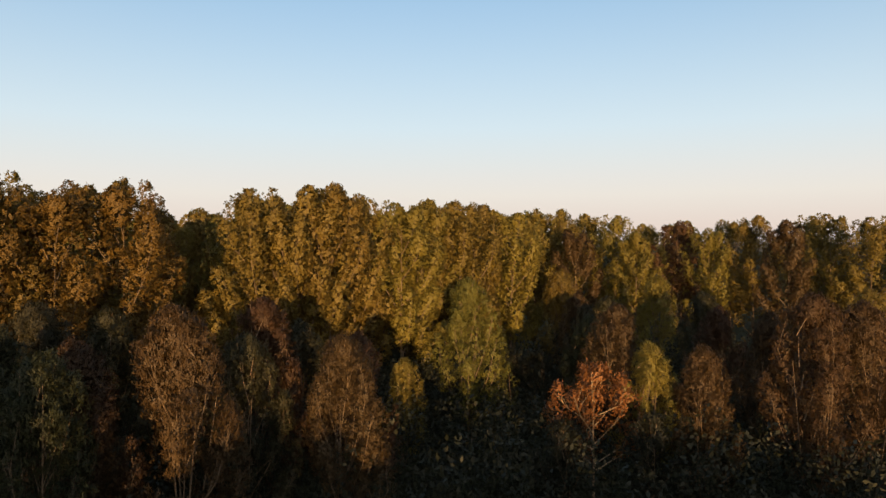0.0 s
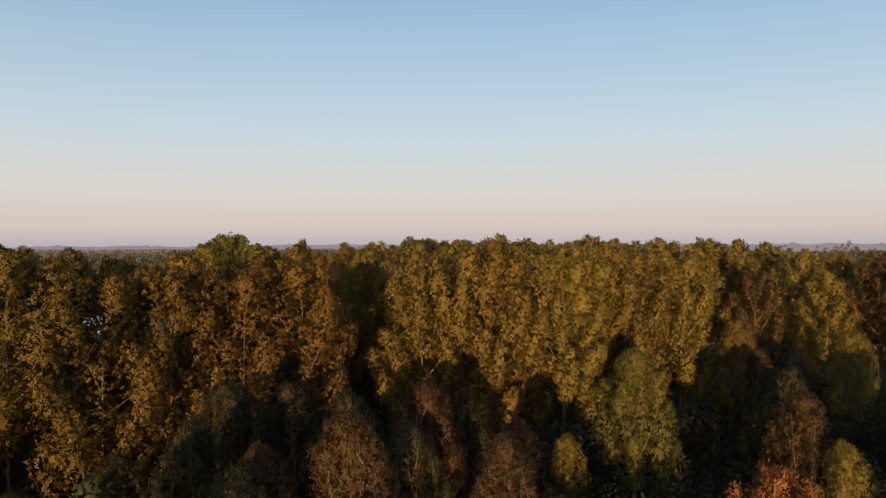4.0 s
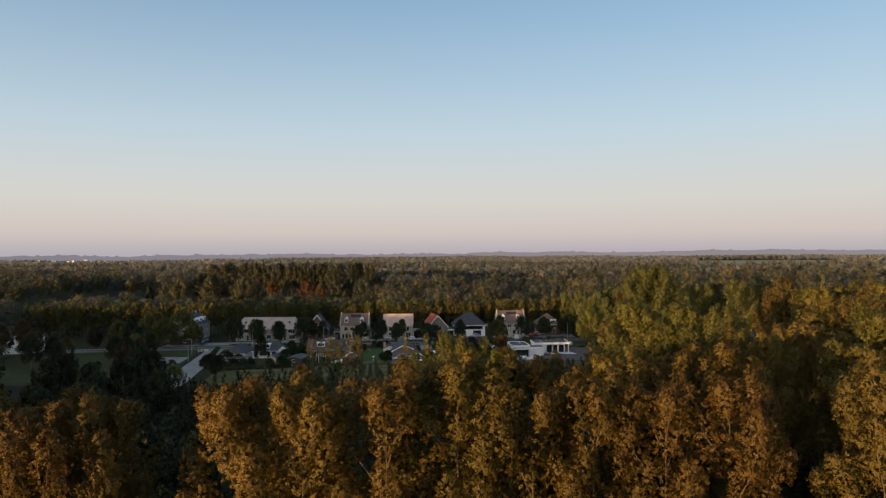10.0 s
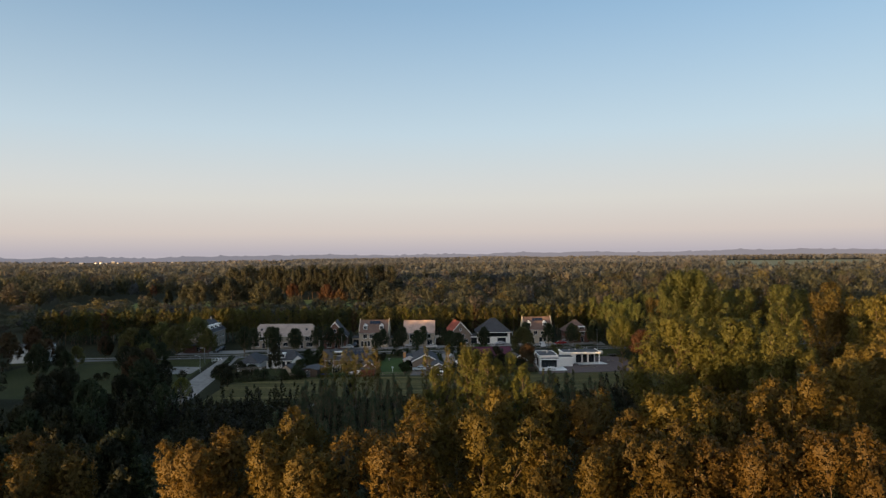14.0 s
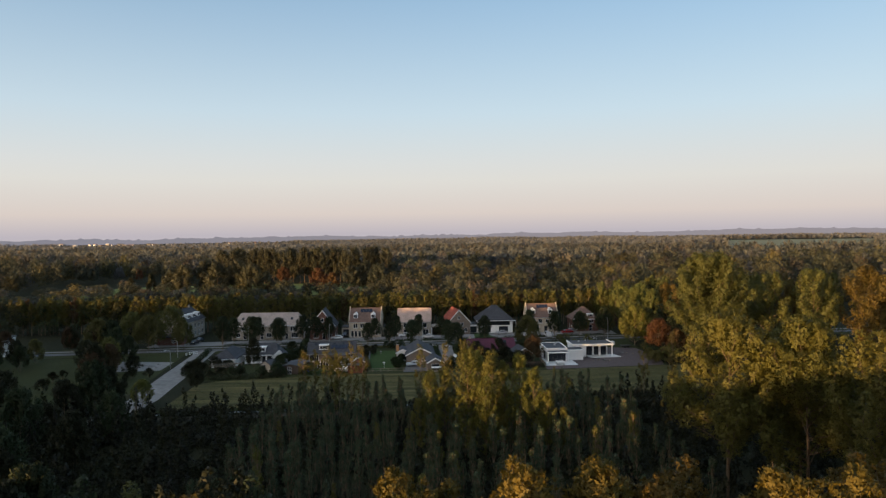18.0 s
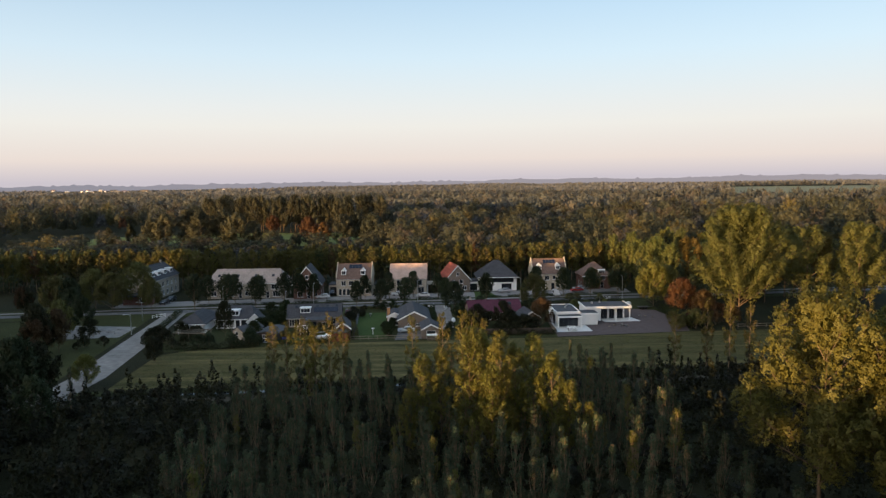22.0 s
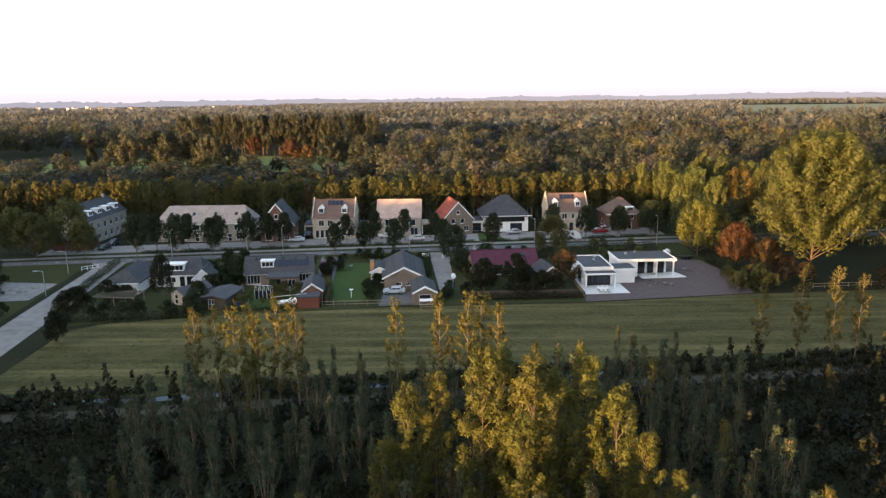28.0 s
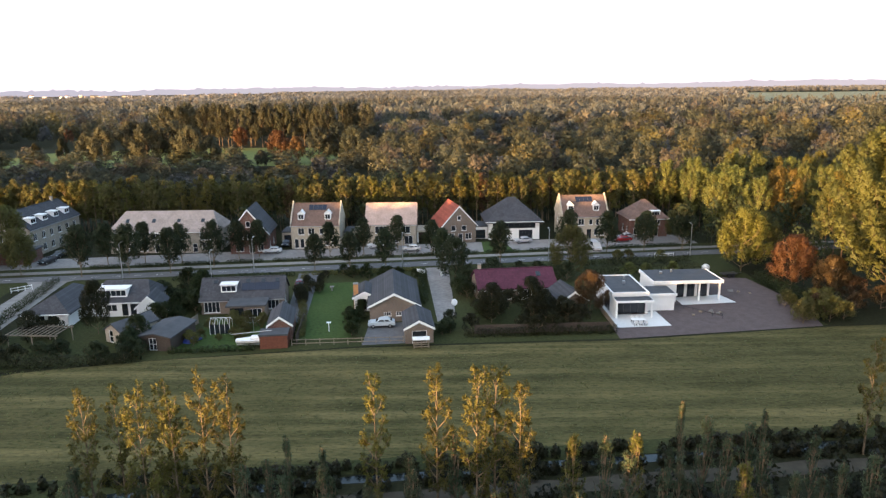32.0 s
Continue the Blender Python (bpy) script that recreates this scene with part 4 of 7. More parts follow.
def wood_patch(seed, size, count, ends, tufts, leaf, h0, h1, mats=None):
    """Crowns of a mixed wood, each of several leafy branch ends."""
    r = np.random.default_rng(seed)
    vs, ns, mi = [], [], []
    for k in range(count):
        x, y = r.uniform(-size / 2, size / 2, 2)
        h, w = r.uniform(h0, h1), r.uniform(0.2, 0.34)
        pl = []
        for j in range(ends):
            f = (j + 0.5) / ends
            a = j * 2.39996 + r.random()
            q = h * w * math.sqrt(max(0.04, 1 - (1.55 * f - 0.55) ** 2)) * r.uniform(0.5, 0.8)
            z = h * (0.22 + 0.58 * f)
            px, py = x + math.cos(a) * q, y + math.sin(a) * q
            pl.append(((px, py, z), (px + math.cos(a) * h * 0.05, py + math.sin(a) * h * 0.05, z + h * r.uniform(0.16, 0.24)), h * w * r.uniform(0.3, 0.44), tufts))
        v, n = sprays(r, pl, leaf, per=6, wide=0.6, even=0.97, body=0.4, shell=0.75, flat=0.75)
        vs.append(v)
        ns.append(n)
        mi.append(np.full(len(v) // 4, r.choice(7, p=[0.3, 0.12, 0.22, 0.12, 0.128, 0.1, 0.012])))
    return quads("far_wood", np.concatenate(vs), np.concatenate(ns), mats or FAR_MATS, np.concatenate(mi))


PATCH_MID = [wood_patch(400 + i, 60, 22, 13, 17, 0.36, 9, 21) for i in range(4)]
# farther patches wear paler, bluer leaves that imitate haze
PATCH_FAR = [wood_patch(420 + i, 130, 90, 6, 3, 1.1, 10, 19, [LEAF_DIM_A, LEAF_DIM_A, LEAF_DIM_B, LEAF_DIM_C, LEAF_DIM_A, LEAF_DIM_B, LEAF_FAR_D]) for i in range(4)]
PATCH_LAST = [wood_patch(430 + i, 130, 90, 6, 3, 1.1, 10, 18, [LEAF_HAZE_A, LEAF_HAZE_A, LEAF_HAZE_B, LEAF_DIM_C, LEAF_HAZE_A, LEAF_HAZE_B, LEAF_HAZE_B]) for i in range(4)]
PATCH_DIM = [wood_patch(440 + i, 60, 50, 6, 2, 1.8, 12, 15) for i in range(4)]


def lay(meshes, x, y, s, name="far_wood", label="distant mixed wood in autumn green and brown, greyed for haze"):
    ob = new(name, meshes[rng.integers(4)])
    ob.matrix_basis = Matrix.LocRotScale((x, y, 0), Euler((0, 0, rng.integers(4) * math.pi / 2)), (1, 1, s))
    return tagged(ob, label, "wood", "", "stuff")


def inside(x, y, poly):
    hit = False
    for i in range(len(poly)):
        (x0, y0), (x1, y1) = poly[i - 1], poly[i]
        if (y0 > y) != (y1 > y) and x < (x1 - x0) * (y - y0) / (y1 - y0) + x0:
            hit = not hit
    return hit


CLEAR = [[(-250, 425), (-70, 425), (-40, 475), (-50, 560), (-150, 575), (-250, 545)], [(370, 960), (640, 960), (1520, 2370), (850, 2370)], [(-1350, 1750), (-420, 1900), (-620, 2750), (-1950, 2750)]]
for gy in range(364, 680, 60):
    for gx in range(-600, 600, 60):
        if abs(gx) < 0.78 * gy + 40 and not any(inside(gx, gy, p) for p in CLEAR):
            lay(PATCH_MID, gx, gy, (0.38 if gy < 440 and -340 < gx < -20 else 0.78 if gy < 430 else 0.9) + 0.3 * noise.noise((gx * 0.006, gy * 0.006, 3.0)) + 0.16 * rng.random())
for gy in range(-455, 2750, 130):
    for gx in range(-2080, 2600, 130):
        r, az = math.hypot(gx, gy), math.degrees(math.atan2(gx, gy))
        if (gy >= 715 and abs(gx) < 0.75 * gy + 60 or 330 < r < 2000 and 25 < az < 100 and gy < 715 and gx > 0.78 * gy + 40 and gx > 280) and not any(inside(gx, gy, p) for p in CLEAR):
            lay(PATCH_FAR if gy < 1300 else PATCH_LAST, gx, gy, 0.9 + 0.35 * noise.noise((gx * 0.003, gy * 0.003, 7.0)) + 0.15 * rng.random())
for gx in range(200, 321, 60):
    for gy in range(-80, 330, 60):
        lay(PATCH_MID, gx, gy, 1.15 + 0.25 * rng.random())
# mostly unseen wood, added and sized to shade the meadow and village
for gx in range(-330, -125, 60):
    for gy in range(96, 170, 60):
        lay(PATCH_MID, gx + 8, gy, 0.95 + 0.1 * rng.random(), "woods", "mixed wood west of the plantation, mostly unseen, added for its shade")
for k in range(95):
    x, y = rng.uniform(-135, -42), rng.uniform(88, 172)
    if x < -0.3 * y - 12:
        m = rng.integers(4)
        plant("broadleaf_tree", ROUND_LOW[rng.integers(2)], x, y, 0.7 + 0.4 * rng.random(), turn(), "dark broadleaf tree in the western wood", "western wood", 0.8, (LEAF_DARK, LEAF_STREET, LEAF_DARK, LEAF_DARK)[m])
for k in range(40):
    x, y = rng.uniform(-170, -84), rng.uniform(196, 262)
    if abs(x + 110) > 18 or y > 215:
        plant("broadleaf_tree", ROUND_LOW[rng.integers(2)], x, y, 0.55 + 0.45 * rng.random(), turn(), "dark broadleaf tree on the rough western plots", "western plots", 0.85, (LEAF_DARK, LEAF_STREET, LEAF_OLIVE, LEAF_BROWN)[rng.integers(4)])
for k in range(46):
    x, y = rng.uniform(62, 140), rng.uniform(262, 330)
    if math.hypot(x - 78, y - 236.5) > 18:
        plant("poplar_tree", POPLAR_LOW[rng.integers(3)], x, y, 0.6 + 0.2 * rng.random(), turn(), "yellow-green poplar in the wood beside the village", "wood beside the village", 0.85, LEAF_BIG if rng.random() < 0.85 else LEAF_POPLAR_WARM)
# unseen copses, added to keep the sun off the lower poplars
for x, y, q in ((-64, 12, 0.82), (-124, -8, 0.9), (-52, -44, 0.8), (-112, -70, 0.85)):
    lay(PATCH_DIM, x, y, q, "woods", "unseen low copse added to shade the lower poplars")
# unseen woods west and south, behind the walk, added to keep the low sun off the ground
for gx in range(-420, 200, 60):
    for gy in range(-280, 320, 60):
        if gx < (-0.68 * (gy - 10) - 55 if gy > 0 else 999) and (gx < -110 or gy < -135) and not (gx > -340 and 90 < gy < 175):
            lay(PATCH_DIM, gx, gy, 1.0 + 0.1 * rng.random(), "woods", "unseen mixed wood added behind the clearing to block the sun")

for k in range(36):                              # an unseen tall belt, added so that its long shade covers the village
    for row in range(2):
        plant("poplar_tree", POPLAR_LOW[rng.integers(3)], -115 - 2.3 * k - 4 * row + rng.normal() * 0.5, 112 + 2.45 * k - 4 * row + rng.normal() * 0.5, (0.95 if k < 15 else 0.85 if k < 26 else 0.98) + 0.06 * rng.random(), turn(), "unseen tall poplar added west of the plantation for its shade", "western poplar belt", 1.1)

# groves that stand out of the far woods
for k in range(36):
    x = -168 + 120 * (k % 18) / 17 + rng.normal() * 1.5
    plant("poplar_tree", POPLAR_LOW[rng.integers(3)], x, 554 + 9 * (k // 18) + rng.normal() * 2, 1.02 + 0.12 * rng.random(), turn(), "tall poplar in a row beyond the far meadow", "poplar row beyond the meadow", 1.05, LEAF_FAR_A)
for x, y, s in ((-168, 452, 1.35), (-158, 446, 1.6), (-148, 455, 1.75), (-138, 447, 1.7), (-128, 456, 1.75), (-118, 448, 1.6), (-110, 452, 1.2), (-95, 440, 0.8), (-83, 441, 0.7), (-58, 452, 1.45), (-50, 460, 1.6), (-41, 452, 1.5), (-33, 462, 1.55), (-24, 455, 1.3)):
    plant("willow_tree", ROUND_LOW[rng.integers(2)], x, y, s, turn(), "huge spreading willow at the far meadow" if s > 1.0 else "round tree standing in the far meadow", "willows at the far meadow", 0.95, LEAF_FAR_A if x < -100 else LEAF_FAR_B)
for x, y, s in ((-80, 464, 1.3), (-71, 462, 1.05), (-120, 538, 1.1)):
    plant("copper_beech", ROUND_LOW[rng.integers(2)], x, y, s, turn(), "dark copper-red tree at the far meadow", "copper trees", 1.0, LEAF_RUST)
for x, y, s in ((-190, 446, 1.0), (-179, 449, 1.15)):
    plant("conifer", ROUND_LOW[rng.integers(2)], x, y, s, turn(), "dark pointed conifer beside the far meadow", "far conifers", 0.55, LEAF_DARK)

# ---- the hazy skyline all round, its haze a dim glow of the strip ----
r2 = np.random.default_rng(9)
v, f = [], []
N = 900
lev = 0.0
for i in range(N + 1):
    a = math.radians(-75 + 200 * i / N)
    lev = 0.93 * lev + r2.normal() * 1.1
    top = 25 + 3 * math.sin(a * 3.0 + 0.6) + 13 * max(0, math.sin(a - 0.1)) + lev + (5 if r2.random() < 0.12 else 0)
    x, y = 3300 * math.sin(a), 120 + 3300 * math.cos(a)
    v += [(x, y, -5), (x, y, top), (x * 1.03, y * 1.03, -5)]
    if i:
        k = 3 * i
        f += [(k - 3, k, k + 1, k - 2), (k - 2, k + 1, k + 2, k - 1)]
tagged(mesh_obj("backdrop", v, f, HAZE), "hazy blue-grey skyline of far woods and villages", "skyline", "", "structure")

# ---- houses ----
BRICK_CREAM = rows_mat("cream_brick", (0.50, 0.42, 0.33), (0.40, 0.36, 0.30), 0.22, 0.065)
BRICK_BROWN = rows_mat("brown_brick", (0.22, 0.155, 0.12), (0.20, 0.18, 0.16), 0.22, 0.065)
BRICK_RED = rows_mat("red_brick", (0.17, 0.065, 0.05), (0.20, 0.16, 0.14), 0.22, 0.065)
BRICK_BEIGE = rows_mat("beige_brick", (0.40, 0.34, 0.28), (0.33, 0.30, 0.26), 0.22, 0.065)
TILE_PINK = rows_mat("weathered_clay_tiles", (0.46, 0.33, 0.28), (0.26, 0.19, 0.16), 0.3, 0.24, 0.8, 0.12, 0.0, 0.02, True)
TILE_BROWN = rows_mat("brown_tiles", (0.17, 0.11, 0.09), (0.08, 0.06, 0.05), 0.3, 0.22, 0.7, 0.2, 0.0, 0.02, True)
TILE_RED = rows_mat("red_tiles", (0.30, 0.085, 0.06), (0.18, 0.06, 0.04), 0.3, 0.22, 0.7, 0.2, 0.0, 0.02, True)
TILE_GREY = rows_mat("grey_tiles", (0.07, 0.07, 0.078), (0.04, 0.04, 0.045), 0.3, 0.2, 0.78, 0.2, 0.0, 0.02, True)
TILE_MAROON = rows_mat("maroon_tiles", (0.10, 0.035, 0.055), (0.05, 0.02, 0.03), 0.3, 0.22, 0.75, 0.15, 0.0, 0.02, True)
TILE_GREYBEIGE = rows_mat("grey_beige_tiles", (0.36, 0.29, 0.26), (0.20, 0.17, 0.15), 0.3, 0.24, 0.8, 0.14, 0.0, 0.02, True)
WHITE = plain("white_paint", (0.78, 0.78, 0.77), 0.6, 0.05, 1.5)
RENDER_WHITE = plain("white_render", (0.76, 0.76, 0.75), 0.8, 0.06, 0.8)
BITUMEN = plain("roofing_felt", (0.075, 0.078, 0.085), 0.85, 0.2, 0.8)
DARK_WOOD = plain("dark_timber", (0.07, 0.055, 0.045), 0.8, 0.25, 4.0)
WOOD = plain("weathered_timber", (0.22, 0.18, 0.14), 0.85, 0.25, 4.0)
ZINC = plain("zinc", (0.40, 0.41, 0.43), 0.45, 0.1, 2.0, metal=0.6)
DARK_METAL = plain("dark_metal", (0.04, 0.04, 0.045), 0.4, 0.1, 3.0, metal=0.5)
GALV = plain("galvanised_steel", (0.42, 0.43, 0.44), 0.4, 0.1, 4.0, metal=0.8)
GLASS, gt, gb = node_mat("window_glass", 0.06)
gb.inputs["Base Color"].default_value = (0.018, 0.022, 0.028, 1)
gb.inputs["Specular IOR Level"].default_value = 0.6
CURTAIN = plain("net_curtain", (0.55, 0.54, 0.52), 0.9, 0.1, 2.0)
PANEL = plain("solar_cells", (0.012, 0.014, 0.028), 0.2, 0.1, 3.0)


def thing(name, at, label, category, group=""):
    ob = new(name)
    ob.matrix_basis = at
    return tagged(ob, label, category, group)


def wall_run(bm, o, u, length, z0, z1, holes, depth=0.14):
    """One wall face from o along the unit vector u, with rectangular openings (a0, z0, a1, z1) and their reveals."""
    o, u = Vector(o), Vector(u)
    inn = Vector((-u.y, u.x, 0))                    # into the house
    xs = sorted({0.0, length, *(h[0] for h in holes), *(h[2] for h in holes)})
    zs = sorted({z0, z1, *(h[1] for h in holes), *(h[3] for h in holes)})
    at = lambda a, z, d=0.0: bm.verts.new(o + u * a + inn * d + Vector((0, 0, z)))
    for i in range(len(xs) - 1):
        for j in range(len(zs) - 1):
            a, z = (xs[i] + xs[i + 1]) / 2, (zs[j] + zs[j + 1]) / 2
            if not any(h[0] < a < h[2] and h[1] < z < h[3] for h in holes):
                bm.faces.new((at(xs[i], zs[j]), at(xs[i + 1], zs[j]), at(xs[i + 1], zs[j + 1]), at(xs[i], zs[j + 1])))
    for a0, b0, a1, b1 in (h[:4] for h in holes):
        ring = ((a0, b0), (a1, b0), (a1, b1), (a0, b1))
        for k in range(4):
            p, q = ring[k], ring[(k + 1) % 4]
            bm.faces.new((at(*p), at(*q), at(*q, depth), at(*p, depth)))


def window(parent, o, u, a0, z0, a1, z1, kind="window", frame_mat=None, bars=1, rows=1, depth=0.1, glass=None):
    """A frame with mullions set into the wall's opening, its panes and, for windows, a sill."""
    o, u = Vector(o), Vector(u)
    ang = math.atan2(u.y, u.x)
    at = Matrix.Translation(o + u * a0 + Vector((0, 0, z0))) @ Matrix.Rotation(ang, 4, "Z")
    w, h, t = a1 - a0, z1 - z0, 0.07
    bm = bmesh.new()
    d0, d1 = depth - 0.04, depth + 0.05
    xs, zs = [0, t], [0, t]
    for k in range(1, bars):
        xs += [w * k / bars - 0.03, w * k / bars + 0.03]
    for k in range(1, rows):
        zs += [h * k / rows - 0.03, h * k / rows + 0.03]
    xs, zs = xs + [w - t, w], zs + [h - t, h]
    grid = {(i, j, d): bm.verts.new((xs[i], d, zs[j])) for i in range(len(xs)) for j in range(len(zs)) for d in (d0, d1)}
    solid = lambda i, j: 0 <= i < len(xs) - 1 and 0 <= j < len(zs) - 1 and (i % 2 == 0 or j % 2 == 0)
    for i in range(len(xs) - 1):
        for j in range(len(zs) - 1):
            if not solid(i, j):
                continue
            bm.faces.new([grid[q] for q in ((i, j, d0), (i + 1, j, d0), (i + 1, j + 1, d0), (i, j + 1, d0))])
            bm.faces.new([grid[q] for q in ((i, j + 1, d1), (i + 1, j + 1, d1), (i + 1, j, d1), (i, j, d1))])
            for di, dj, p, q in ((-1, 0, (i, j), (i, j + 1)), (1, 0, (i + 1, j + 1), (i + 1, j)), (0, -1, (i + 1, j), (i, j)), (0, 1, (i, j + 1), (i + 1, j + 1))):
                if not solid(i + di, j + dj):
                    bm.faces.new([grid[(*p, d0)], grid[(*q, d0)], grid[(*q, d1)], grid[(*p, d1)]])
    fr = part(kind, bm, frame_mat or WHITE, parent, at=at)
    for k in range(bars):
        x0, x1 = max(t, w * k / bars + 0.03), min(w - t, w * (k + 1) / bars - 0.03)
        part("pane", box(bmesh.new(), x0, depth, t, x1, depth + 0.02, h - t), glass or GLASS, fr)
    if kind == "window" and rows == 1:
        part("sill", box(bmesh.new(), -0.06, -0.06, -0.07, w + 0.06, depth - 0.05, 0), frame_mat or WHITE, fr)
    return fr


def gable_roof(bm, w, d, eave, ridge, over=0.3, thick=0.18, axis="x", gov=0.25):
    """Two slopes; axis: the way the ridge runs."""
    if axis == "x":
        k = (ridge - eave) / (d / 2)
        lo = eave - over * k
        for s in (-1, 1):
            y = d / 2 + s * (d / 2 + over)
            p = [(-gov, y, lo + thick), (w + gov, y, lo + thick), (w + gov, d / 2, ridge + thick), (-gov, d / 2, ridge + thick)]
            slab(bm, p if s < 0 else p[::-1], thick)
    else:
        k = (ridge - eave) / (w / 2)
        lo = eave - over * k
        for s in (-1, 1):
            x = w / 2 + s * (w / 2 + over)
            p = [(x, -gov, lo + thick), (x, d + gov, lo + thick), (w / 2, d + gov, ridge + thick), (w / 2, -gov, ridge + thick)]
            slab(bm, p[::-1] if s < 0 else p, thick)
    return bm


def hip_roof(bm, w, d, eave, ridge, inset, over=0.35, thick=0.18):
    x0, x1, y0, y1, e = -over, w + over, -over, d + over, eave + thick - over * 0.5
    if w >= d:
        a, b = (inset, d / 2, ridge + thick), (w - inset, d / 2, ridge + thick)
        faces = [[(x0, y0, e), (x1, y0, e), b, a], [(x1, y1, e), (x0, y1, e), a, b], [(x0, y1, e), (x0, y0, e), a], [(x1, y0, e), (x1, y1, e), b]]
    else:
        a, b = (w / 2, inset, ridge + thick), (w / 2, d - inset, ridge + thick)
        faces = [[(x0, y0, e), (x1, y0, e), a], [(x1, y1, e), (x0, y1, e), b], [(x0, y1, e), (x0, y0, e), a, b], [(x1, y0, e), (x1, y1, e), b, a]]
    for f in faces:
        slab(bm, f, thick)
    return bm


def house(name, x, y, turn, w, d, eave, ridge, roof, wall, tiles, front=(), left=(), right=(), label="", inset=3.0, parapet=False, trim=None, over=0.3, category="house", group=""):
    """Walls with real openings, windows, doors and a roof. Openings: (a0, z0, a1, z1, bars, kind)."""
    at = pose(x, y, 0, 0, 0, turn)
    h = thing(name, at, label, category, group)
    bm = bmesh.new()
    runs = (((0, 0, 0), (1, 0, 0), w, front), ((w, 0, 0), (0, 1, 0), d, right), ((w, d, 0), (-1, 0, 0), w, ()), ((0, d, 0), (0, -1, 0), d, left))
    for o, u, n, holes in runs:
        wall_run(bm, o, u, n, -0.2, eave, [q[:4] for q in holes])
    if roof == "x":
        for xx, flip in ((0, True), (w, False)):
            t = [bm.verts.new(p) for p in ((xx, 0, eave), (xx, d, eave), (xx, d / 2, ridge))]
            bm.faces.new(t[::-1] if flip else t)
    elif roof == "y":
        for yy, flip in ((0, False), (d, True)):
            t = [bm.verts.new(p) for p in ((0, yy, eave), (w, yy, eave), (w / 2, yy, ridge))]
            bm.faces.new(t[::-1] if flip else t)
    part("wall", bm, wall, h)
    bm = bmesh.new()
    if roof == "flat":
        box(bm, -over, -over, eave, w + over, d + over, eave + 0.28)
    elif roof == "hip":
        hip_roof(bm, w, d, eave, ridge, inset, over)
    else:
        gable_roof(bm, w, d, eave, ridge, over, axis=roof, gov=-0.02 if parapet else 0.25)
    part("roof", bm, tiles, h)
    if roof == "x":
        part("ridge_cap", box(bmesh.new(), 0.05, d / 2 - 0.13, ridge + 0.12, w - 0.05, d / 2 + 0.13, ridge + 0.26, 0.04), tiles, h)
        part("gutter", box(bmesh.new(), -0.2, -over - 0.13, eave - over * 0.8 - 0.05, w + 0.2, -over + 0.02, eave - over * 0.8 + 0.08), ZINC, h)
    if roof == "hip":
        part("gutter", box(bmesh.new(), -over, -over - 0.1, eave - 0.2, w + over, -over + 0.03, eave - 0.05), WHITE, h)
    if parapet:
        for xx in (-0.14, w - 0.14):
            bm = bmesh.new()
            k = 0.45
            pr = [(xx, -0.15, eave - 0.2), (xx, d + 0.15, eave - 0.2), (xx, d + 0.15, eave + k), (xx, d / 2, ridge + 0.28 + k), (xx, -0.15, eave + k)]
            a = [bm.verts.new(p) for p in pr]
            b = [bm.verts.new((p[0] + 0.28, p[1], p[2])) for p in pr]
            bm.faces.new(a[::-1]), bm.faces.new(b)
            for i in range(5):
                bm.faces.new((a[i], a[(i + 1) % 5], b[(i + 1) % 5], b[i]))
            bmesh.ops.recalc_face_normals(bm, faces=bm.faces)
            part("gable_parapet", bm, wall, h)
    if roof == "y" and trim:
        k = (ridge - eave) / (w / 2)
        for s in (-1, 1):
            bm = bmesh.new()
            xe = w / 2 + s * (w / 2 + over)
            ze = eave - over * k
            q = [(xe, ze + 0.2), (w / 2, ridge + 0.2), (w / 2, ridge - 0.18), (xe, ze - 0.14)]
            a = [bm.verts.new((p[0], -0.32, p[1])) for p in q]
            b = [bm.verts.new((p[0], -0.25, p[1])) for p in q]
            bm.faces.new(a), bm.faces.new(b[::-1])
            for i in range(4):
                bm.faces.new((a[i], b[i], b[(i + 1) % 4], a[(i + 1) % 4]))
            bmesh.ops.recalc_face_normals(bm, faces=bm.faces)
            part("bargeboard", bm, trim, h)
    for o, u, n, holes in runs:
        for q in holes:
            window(h, o, u, *q[:4], kind=q[5] if len(q) > 5 else "window", bars=q[4] if len(q) > 4 else 1, frame_mat=q[6] if len(q) > 6 else None, rows=2 if len(q) > 5 and q[5] == "door" else 1)
    return h


def dormer(h, x, y, z, w, hgt, depth, wall, roofm, pitched=True):
    d = part("dormer", box(bmesh.new(), x - w / 2, y, z, x + w / 2, y + depth, z + hgt), wall, h)
    bm = bmesh.new()
    if pitched:
        t = 0.12
        for s in (-1, 1):
            p = [(x + s * (w / 2 + 0.12), y - 0.15, z + hgt), (x + s * (w / 2 + 0.12), y + depth, z + hgt), (x, y + depth, z + hgt + w * 0.55), (x, y - 0.15, z + hgt + w * 0.55)]
            slab(bm, p[::-1] if s < 0 else p, t)
        v = [bm.verts.new(p) for p in ((x - w / 2, y - 0.02, z + hgt - 0.1), (x + w / 2, y - 0.02, z + hgt - 0.1), (x, y - 0.02, z + hgt + w * 0.5))]
        bm.faces.new(v)
    else:
        box(bm, x - w / 2 - 0.15, y - 0.2, z + hgt, x + w / 2 + 0.15, y + depth, z + hgt + 0.16)
    part("dormer_roof", bm, roofm, d)
    window(d, (x - w / 2 + 0.12, y - 0.12, 0), (1, 0, 0), 0.0, z + 0.15, w - 0.24, z + hgt - 0.1, bars=max(1, round(w / 0.8)))
    return d


